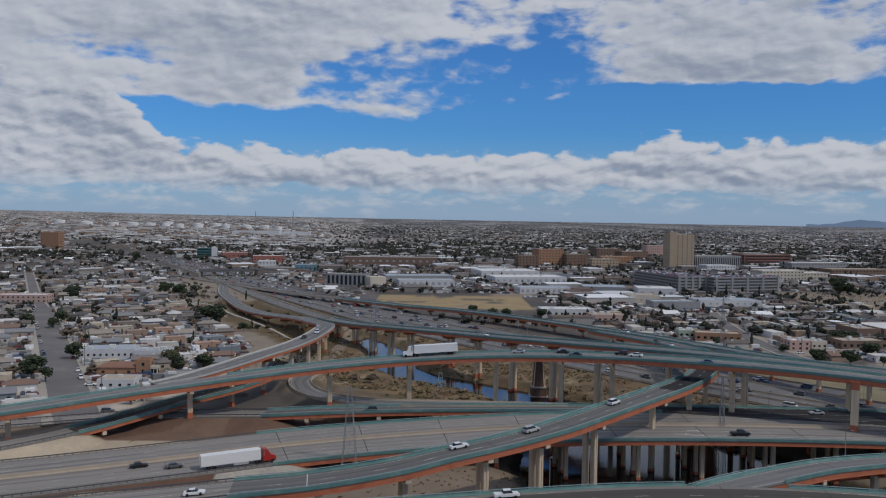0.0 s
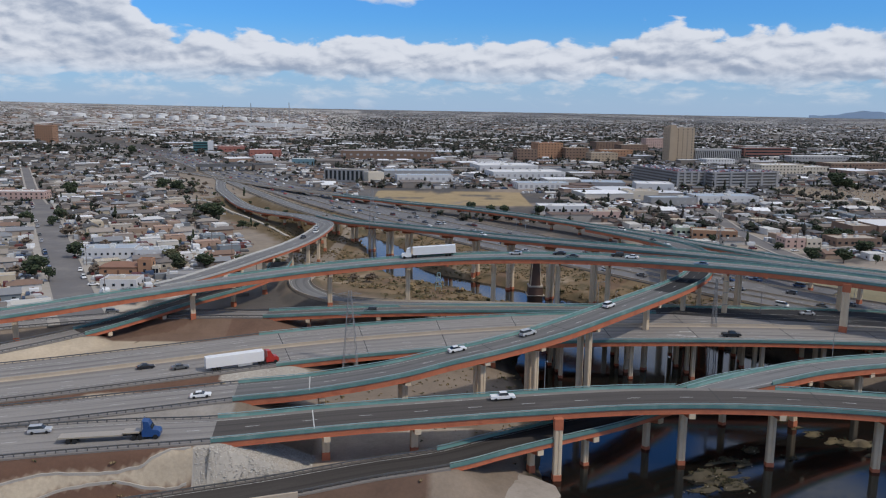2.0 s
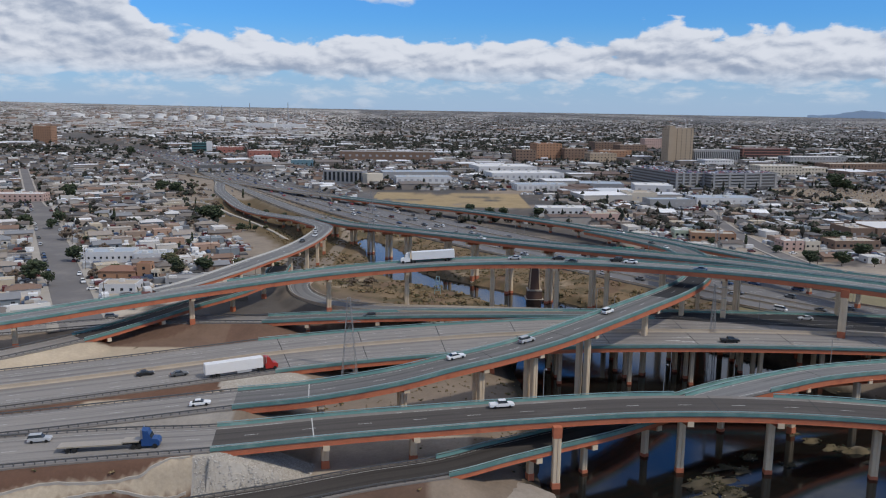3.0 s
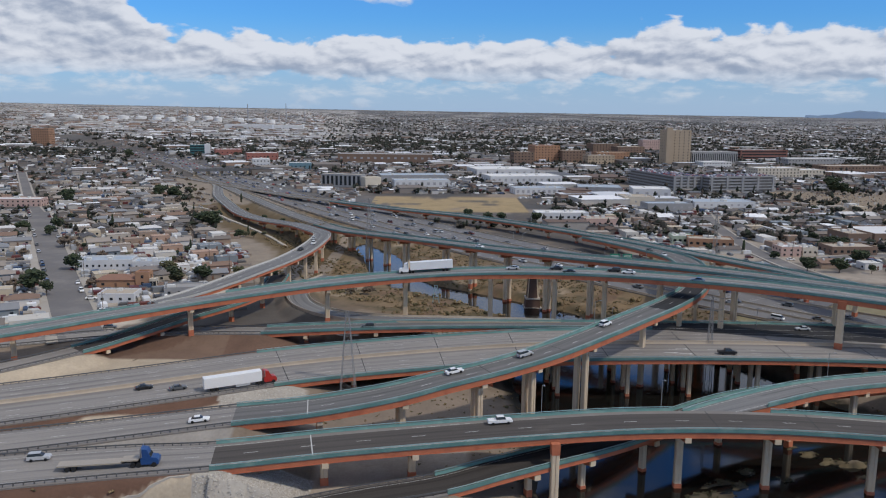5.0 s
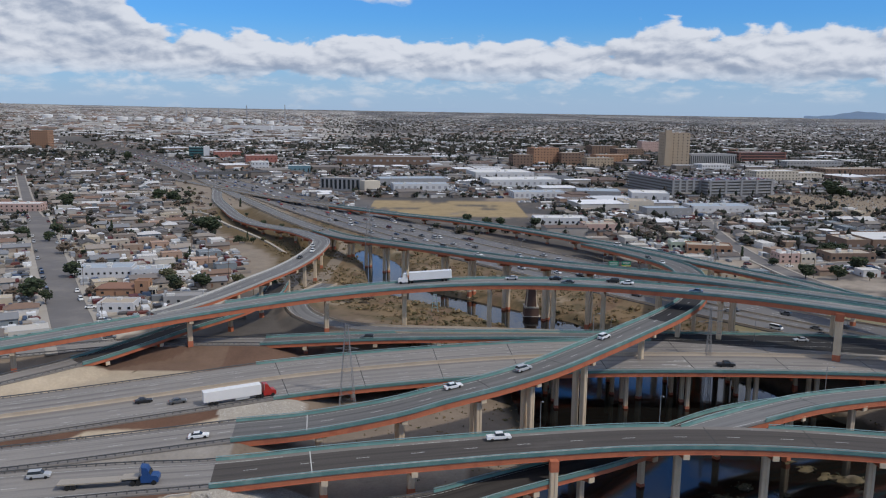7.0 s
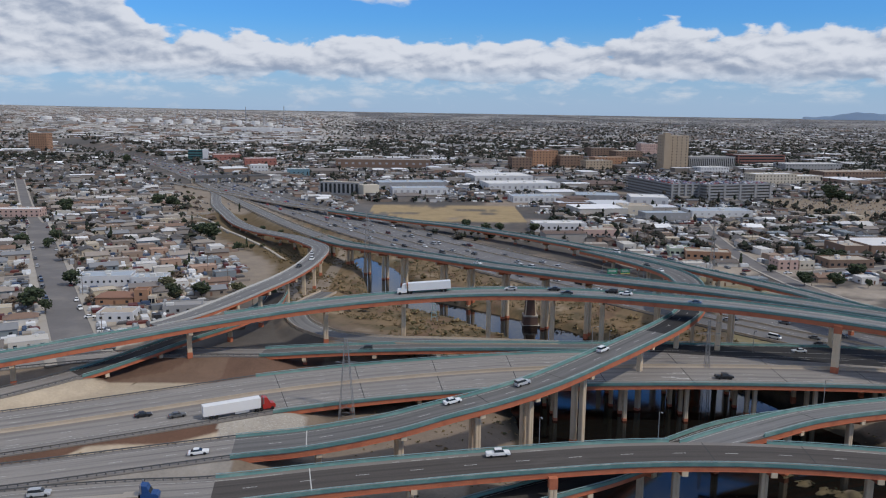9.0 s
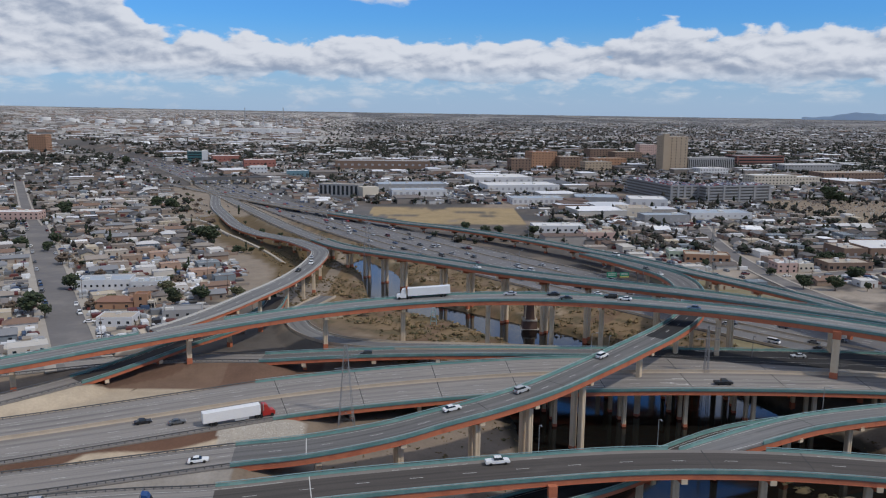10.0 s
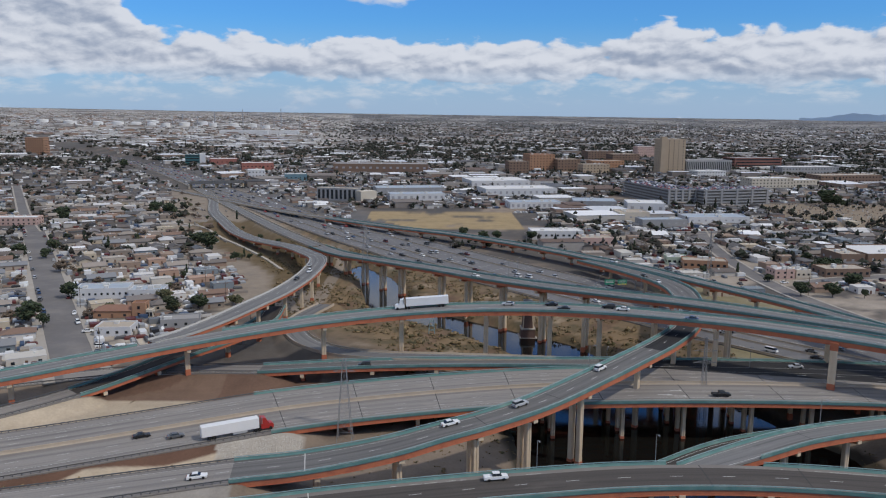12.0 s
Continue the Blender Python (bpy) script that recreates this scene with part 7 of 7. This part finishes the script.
drive("S", -66.3, 416.5, "sedan", "silver", True)
drive("S", -61.8, 396.8, "suv", "white", True)
drive("S", -64.9, 376.9, "sedan", "black", True)
drive("D", 20.4, 375.2, "sedan", "white")
drive("W", 107.2, 474.0, "van", "white")
drive("B", 110.8, 416.6, "sedan", "black", True)
drive("B", 112.0, 395.2, "sedan", "white", True)
truck("white", "box", drive("C", -7.3, 307.7, "pose", "", True), "white semi truck with a long white box trailer")
truck("red", "box", drive("F", -53.0, 221.5, "pose", ""), "red semi truck with a long white box trailer")
truck("deepblue", "flat", drive("A", -65.0, 158.6, "pose", ""), "blue semi truck with an empty flat bed trailer")
# traffic on the interstate
DISTANT = []
rg = random.Random(9)
kinds = ["sedan", "suv", "sedan", "pickup", "suv", "van"]
paints = ["white", "silver", "black", "grey", "white", "silver", "blue", "maroon", "grey"]
for lane, back in ((-15.0, False), (-11.3, False), (-3.4, False), (0.2, False), (7.4, True), (11.0, True), (14.6, True), (24.0, True), (27.8, True)):
    s = I10.near(180, 290) - rg.uniform(0, 30)
    while s > 350:
        at, h, w = I10.at(s, lane, 0.02)
        if at.y < 640:
            car(rg.choice(kinds), rg.choice(paints), Matrix.Translation(at) @ Matrix.Rotation(h + (math.pi if back else 0), 4, "Z"), True)
        else:
            DISTANT.append((at, h))
        s -= rg.uniform(24, 85) if abs(lane) > 2 else rg.uniform(30, 110)
# parked cars along the street and in yards
n = 0
for v in np.arange(-8, 420, 9.0):
    for u in (-6.4, 6.4):
        if rg.random() < (0.55 if v < 90 and u > 0 else 0.25):
            x, y = town(u + (rg.uniform(0, 5) if v < 60 and u > 0 else 0), v)
            if y < 284:
                continue
            car(rg.choice(kinds), rg.choice(paints), Matrix.Translation((x, y, gz(x, y) + 0.2)) @ Matrix.Rotation(math.atan2(ST_V.y, ST_V.x) + (0 if u < 0 else math.pi) + (rg.uniform(-0.2, 0.2) if u < 0 or v > 60 else 1.3), 4, "Z"), True)
for _ in range(260):
    if n > 70:
        break
    x, y = rg.uniform(110, 400), rg.uniform(410, 690)
    if x < 0.6 * y and free(x, y, 2.2):
        n += 1
        BUSY.append((x, y, 2.0))
        car(rg.choice(kinds), rg.choice(paints), Matrix.Translation((x, y, gz(x, y))) @ Matrix.Rotation(rg.choice((0.12, 1.69)), 4, "Z"), True)
# cars on the garage roof and in the yards behind, joined because they are past counting
verts, faces = [], []
for g in GAR:
    c, r = g.location, g.rotation_euler.z
    w, d = (84, 34) if g is GAR[0] else (34, 108)
    for _ in range(190):
        px, py = rg.uniform(-w / 2 + 2, w / 2 - 2), rg.uniform(-d / 2 + 2, d / 2 - 2)
        x, y = c.x + math.cos(r) * px - math.sin(r) * py, c.y + math.sin(r) * px + math.cos(r) * py
        z = c.z + 16.0
        i = len(verts)
        for dz, e in ((0.25, 1.0), (0.9, 1.0), (1.45, 0.62)):
            verts += [(x + 0.9 * e, y + 2.2 * e, z + dz), (x - 0.9 * e, y + 2.2 * e, z + dz), (x - 0.9 * e, y - 2.2 * e, z + dz), (x + 0.9 * e, y - 2.2 * e, z + dz)]
        for a in (0, 4):
            for j in range(4):
                faces.append((i + a + j, i + a + (j + 1) % 4, i + a + 4 + (j + 1) % 4, i + a + 4 + j))
        faces.append((i + 8, i + 9, i + 10, i + 11))
SMALL = palette("car_paints", [(0.6, 0.6, 0.6), (0.3, 0.3, 0.31), (0.03, 0.03, 0.03), (0.1, 0.1, 0.11), (0.05, 0.07, 0.15), (0.25, 0.04, 0.04)], 0.35)
mesh_part("rooftop_cars", verts, faces, SMALL)
tagged(bpy.data.objects["rooftop_cars"], "rows of parked cars on the garage roof", "cars", "", "stuff")

verts, faces = [], []
for at, h in DISTANT:
    m = Matrix.Translation(at) @ Matrix.Rotation(h, 4, "Z")
    i = len(verts)
    for dz, e, b in ((0.3, 1.0, 0), (0.95, 1.0, 0), (1.5, 0.62, -0.3)):
        verts += [tuple(m @ Vector((x * 2.3 * e + b, y * 0.92 * e, dz))) for x, y in ((1, 1), (-1, 1), (-1, -1), (1, -1))]
    for a in (0, 4):
        faces += [(i + a + j, i + a + (j + 1) % 4, i + a + 4 + (j + 1) % 4, i + a + 4 + j) for j in range(4)]
    faces.append((i + 8, i + 9, i + 10, i + 11))
mesh_part("distant_traffic", verts, faces, SMALL)
tagged(bpy.data.objects["distant_traffic"], "small far cars in lanes of the interstate", "cars", "", "stuff")


# ---- masts, signs and small structures ----
def strut(bm, a, b, r):
    a, b = Vector(a), Vector(b)
    q = (b - a).to_track_quat("Z", "Y").to_matrix()
    ring = [q @ Vector((r * math.cos(t), r * math.sin(t), 0)) for t in (0.785, 2.356, 3.927, 5.498)]
    prism(bm, [a + v for v in ring], [b + v for v in ring])


def lattice_tower(at, h, foot, label, mat):
    """A four-legged lattice mast with cross arms."""
    root = empty("lattice_tower", at, label, "power tower", "power towers")
    top = foot * 0.16
    corner = lambda i, t: Vector((((1, 1), (-1, 1), (-1, -1), (1, -1))[i % 4][0] * (foot + (top - foot) * t) / 2, ((1, 1), (-1, 1), (-1, -1), (1, -1))[i % 4][1] * (foot + (top - foot) * t) / 2, h * t))
    for i in range(4):
        bm = bmesh.new()
        strut(bm, corner(i, 0) - Vector((0, 0, 0.6)), corner(i, 1), 0.085)
        part("leg", bm, mat, root)
    n = 7
    for s in range(n):
        bm = bmesh.new()
        a, b = s / n, (s + 1) / n
        for i in range(4):
            strut(bm, corner(i, a), corner(i + 1, b), 0.035)
            strut(bm, corner(i + 1, a), corner(i, b), 0.035)
            strut(bm, corner(i, b), corner(i + 1, b), 0.035)
        part("bracing", bm, mat, root, "", "stuff")
    for t in (0.72, 0.85, 0.97):
        bm = bmesh.new()
        for sd in (-1, 1):
            strut(bm, (0, 0, h * t + 0.5), (sd * h * 0.13, 0, h * t), 0.07)
            strut(bm, (0, 0, h * t - 0.3), (sd * h * 0.13, 0, h * t), 0.07)
        part("cross_arm", bm, mat, root)
    return root


GALV = material("dull_galvanised_steel", (0.28, 0.28, 0.28), 0.6, 0.3, 1.0, 5.0, 0.0, metal=0.3)
lattice_tower((-25.4, 223.6, gz(-25.4, 223.6)), 25, 4.6, "galvanised lattice power tower between the roads", GALV)
lattice_tower((87.6, 250.6, gz(87.6, 250.6)), 30, 2.4, "galvanised lattice power tower beside the freeway bridge", GALV)
lattice_tower((-38.6, 452, gz(-38.6, 452)), 38, 5.0, "tall galvanised lattice power tower on the river flat", GALV)
lattice_tower((152, 437, gz(152, 437)), 32, 2.6, "slim galvanised lattice power tower", GALV)


def lamp_post(at, h, arm, rot, label="slim grey street lamp with a single arm"):
    root = empty("street_lamp", at, label, "street lamp", "street lamps")
    root.rotation_euler = (0, 0, rot)
    bm = bmesh.new()
    strut(bm, (0, 0, -0.3), (0, 0, h), 0.09)
    part("pole", bm, GALV, root)
    bm = bmesh.new()
    strut(bm, (0, 0, h - 0.05), (arm, 0, h + 0.5), 0.06)
    part("arm", bm, GALV, root)
    bm = bmesh.new()
    box(bm, arm - 0.3, -0.16, h + 0.42, arm + 0.5, 0.16, h + 0.58)
    part("lamp_head", bm, M["steel"], root)
    return root


for key, x, y, sd in (("A", 24, 180, 1), ("A", 54, 183, 1), ("E", 110, 209, 1), ("F", 60, 268, 1), ("F", 110, 267, 1), ("B", 50, 230, 1), ("D", 30, 365, 1), ("D", 80, 318, 1), ("W", 60, 540, 1), ("W", 130, 425, 1)):
    way = WAY[key]
    s = way.near(x, y)
    at, h, w = way.at(s)
    at, h, w = way.at(s, sd * (w / 2 - 0.1), 0.6)
    lamp_post(at, 7.0, 1.8, h - sd * math.pi / 2)
for s in np.arange(380, I10.s[-1] - 60, 62):
    at, h, w = I10.at(float(s), 2.0, 0.5)
    lamp_post(at, 12, 2.4, h + math.pi / 2, "tall grey freeway lamp on the median")

# wooden power poles through the town
WOOD = material("weathered_pole_wood", (0.13, 0.10, 0.08), 0.95, 0.3)


def power_pole(at, rot):
    root = empty("utility_pole", at, "weathered wooden utility pole with a cross arm", "utility pole", "utility poles")
    root.rotation_euler = (0, 0, rot)
    bm = bmesh.new()
    strut(bm, (0, 0, -0.5), (0, 0, 10.5), 0.15)
    part("pole", bm, WOOD, root)
    bm = bmesh.new()
    box(bm, -1.2, -0.07, 9.5, 1.2, 0.07, 9.65)
    part("cross_arm", bm, WOOD, root)


for u, v in [(10, q) for q in range(10, 560, 42)] + [(75, q) for q in range(30, 330, 45)] + [(-62, q) for q in range(40, 480, 48)]:
    x, y = town(u, v)
    if y > 286 and free(x, y, 0.4):
        power_pole((x, y, gz(x, y)), ang)
for x, y in ((200, 420), (203, 455), (206, 500), (222, 560), (240, 620), (262, 512), (300, 520), (185, 560), (160, 590), (146, 560), (330, 560), (290, 640)):
    if free(x, y, 0.4):
        power_pole((x, y, gz(x, y)), 0.2)

# green sign gantry over the interstate
SIGN = material("green_sign_face", (0.02, 0.20, 0.12), 0.5, 0.1)
EXIT = material("yellow_exit_plate", (0.65, 0.55, 0.08), 0.5, 0.1)
root = empty("sign_gantry", (96, 417, 4.5), "arched grey gantry with green freeway signs", "sign gantry")
root.rotation_euler = (0, 0, math.atan2(-6.3, 18.2) + 0.45)
for x in (-11, 11):
    bm = bmesh.new()
    strut(bm, (x, 0, -0.5), (x, 0, 6.2), 0.22)
    strut(bm, (x, 0, 6.2), (x * 0.82, 0, 7.6), 0.2)
    part("post", bm, GALV, root)
bm = bmesh.new()
strut(bm, (-9.1, 0, 7.6), (9.1, 0, 7.6), 0.2)
strut(bm, (-9.1, 0.5, 7.0), (9.1, 0.5, 7.0), 0.12)
part("truss", bm, GALV, root)
for x0, x1, z0, z1, mm in ((-6, -0.6, 5.6, 8.4, SIGN), (1.2, 6.0, 6.0, 8.2, SIGN), (1.2, 6.0, 5.5, 6.0, EXIT)):
    bm = bmesh.new()
    box(bm, x0, -0.35, z0, x1, -0.25, z1)
    part("sign_panel", bm, mm, root)
    bm = bmesh.new()
    for q in (0.35, 0.62):
        box(bm, x0 + 0.5, -0.37, z0 + (z1 - z0) * q, x1 - 0.6, -0.352, z0 + (z1 - z0) * (q + 0.12))
    part("sign_writing", bm, M["line_white"], root)

# old masonry bridge pier standing in the river
STONE = material("dark_masonry", (0.12, 0.075, 0.06), 0.9, 0.4, 0.4, 3.0, 0.4)
root = empty("stone_pier", (42.5, 353, gz(42.5, 353)), "old dark masonry pier with pale corners on a stepped plinth", "monument")
for name, z0, z1, a0, a1, mm in (("plinth", -2, 1.0, 4.2, 4.0, M["concrete"]), ("base", 1.0, 4.6, 3.3, 3.0, STONE), ("ledge", 4.6, 5.2, 3.25, 3.2, M["concrete"]), ("shaft", 5.2, 16.5, 2.5, 1.7, STONE), ("cap", 16.5, 17.4, 2.0, 2.0, M["concrete"])):
    bm = bmesh.new()
    q = lambda a, z: [(-a, -a, z), (a, -a, z), (a, a, z), (-a, a, z)]
    prism(bm, q(a0, z0), q(a1, z1))
    part(name, bm, mm, root)
for x, y in ((1, -1), (1, 1), (-1, -1)):
    bm = bmesh.new()
    prism(bm, [(x * (2.52 - 0.45 * i), y * (2.52 - 0.45 * j), 5.2) for i, j in ((0, 0), (1, 0), (1, 1), (0, 1))], [(x * (1.72 - 0.35 * i), y * (1.72 - 0.35 * j), 16.5) for i, j in ((0, 0), (1, 0), (1, 1), (0, 1))])
    part("corner_quoin", bm, M["pier"], root)

# small teal wireframe structure by the river
root = empty("gauge_frame", (-0.5, 345, gz(-0.5, 345)), "small teal steel wireframe structure on the river bank", "frame")
for x0, x1 in ((-1.5, -0.6), (1.5, 0.6)):
    for y in (-0.7, 0.7):
        bm = bmesh.new()
        strut(bm, (x0, y, -1), (x1, y * 0.5, 8), 0.14)
        part("leg", bm, M["teal_rail"], root)
for z in (2, 4, 6, 8):
    bm = bmesh.new()
    k = 1.5 - 0.9 * z / 8
    for a, b in (((-k, -k * 0.5), (k, -k * 0.5)), ((-k, k * 0.5), (k, k * 0.5)), ((-k, -k * 0.5), (-k, k * 0.5)), ((k, -k * 0.5), (k, k * 0.5))):
        strut(bm, (*a, z), (*b, z), 0.1)
    part("ring", bm, M["teal_rail"], root)

# concrete apron below the low ramp, and the retaining wall beside it
bm = bmesh.new()
ring = [(3, 163.5), (6, 167), (14, 168), (21, 167), (25.5, 163.5), (26, 159), (22, 154), (14, 151), (5, 152), (1, 157)]
prism(bm, [(x, y, -2) for x, y in ring], [(x, y, max(0.15, 2.8 - (x - 3) * 0.125)) for x, y in ring])
tagged(part("apron", bm, material("apron_concrete", (0.33, 0.285, 0.24), 0.9, 0.45, 0.2, 1.5, 0.15, tint=(0.24, 0.205, 0.17))), "rounded pale concrete apron on the river bank", "apron", "", "structure")
bm = bmesh.new()
box(bm, -17, -0.25, -1.5, 0, 0.25, 2.2)
ob = part("retaining_wall", bm, M["barrier_concrete"])
ob.location, ob.rotation_euler = (-27, 146.6, gz(-30, 146)), (0, 0, 0.33)
tagged(ob, "smooth tan concrete retaining wall beside the ramp", "wall", "", "structure")

# straight raised highway across the far plain
line = Road([(600, 4330, 0, 22, G_), (865, 3792, 0, 22, G_), (1116, 3357, 0, 22, G_), (1321, 3021, 0, 22, G_), (1520, 2500, 0, 22, G_)], 60.0)
line.p[:, 2] = ground(line.p[:, 0], line.p[:, 1]) + 2.5
root = empty("far_highway", (0, 0, 0), "straight dark raised highway across the far plain", "road", "", "structure")
line.sweep("embankment", [(-1, -6, -7), (-1, 0, 0), (1, 0, 0), (1, 6, -7)], M["slab"], root)

# distant mountain behind the plain, with haze put into its blue base colour
verts, faces = [], []
for i in range(41):
    x = 1960 + i * 24
    hgt = 2 + 24 * math.exp(-((i - 12) / 5.0) ** 2) + 27 * math.exp(-((i - 24) / 8.0) ** 2) + 2 * math.sin(i * 1.7)
    verts += [(x, 4380, 60), (x, 4380, 84 + hgt)]
faces = [(2 * i, 2 * i + 2, 2 * i + 3, 2 * i + 1) for i in range(40)]
ob = mesh_part("backdrop", verts, faces, material("far_mountain", (0.33, 0.44, 0.58), 1.0, 0.1, 0.002, 0.01, 0.0))
tagged(ob, "hazy blue mountain ridge far beyond the plain", "mountain", "", "structure")
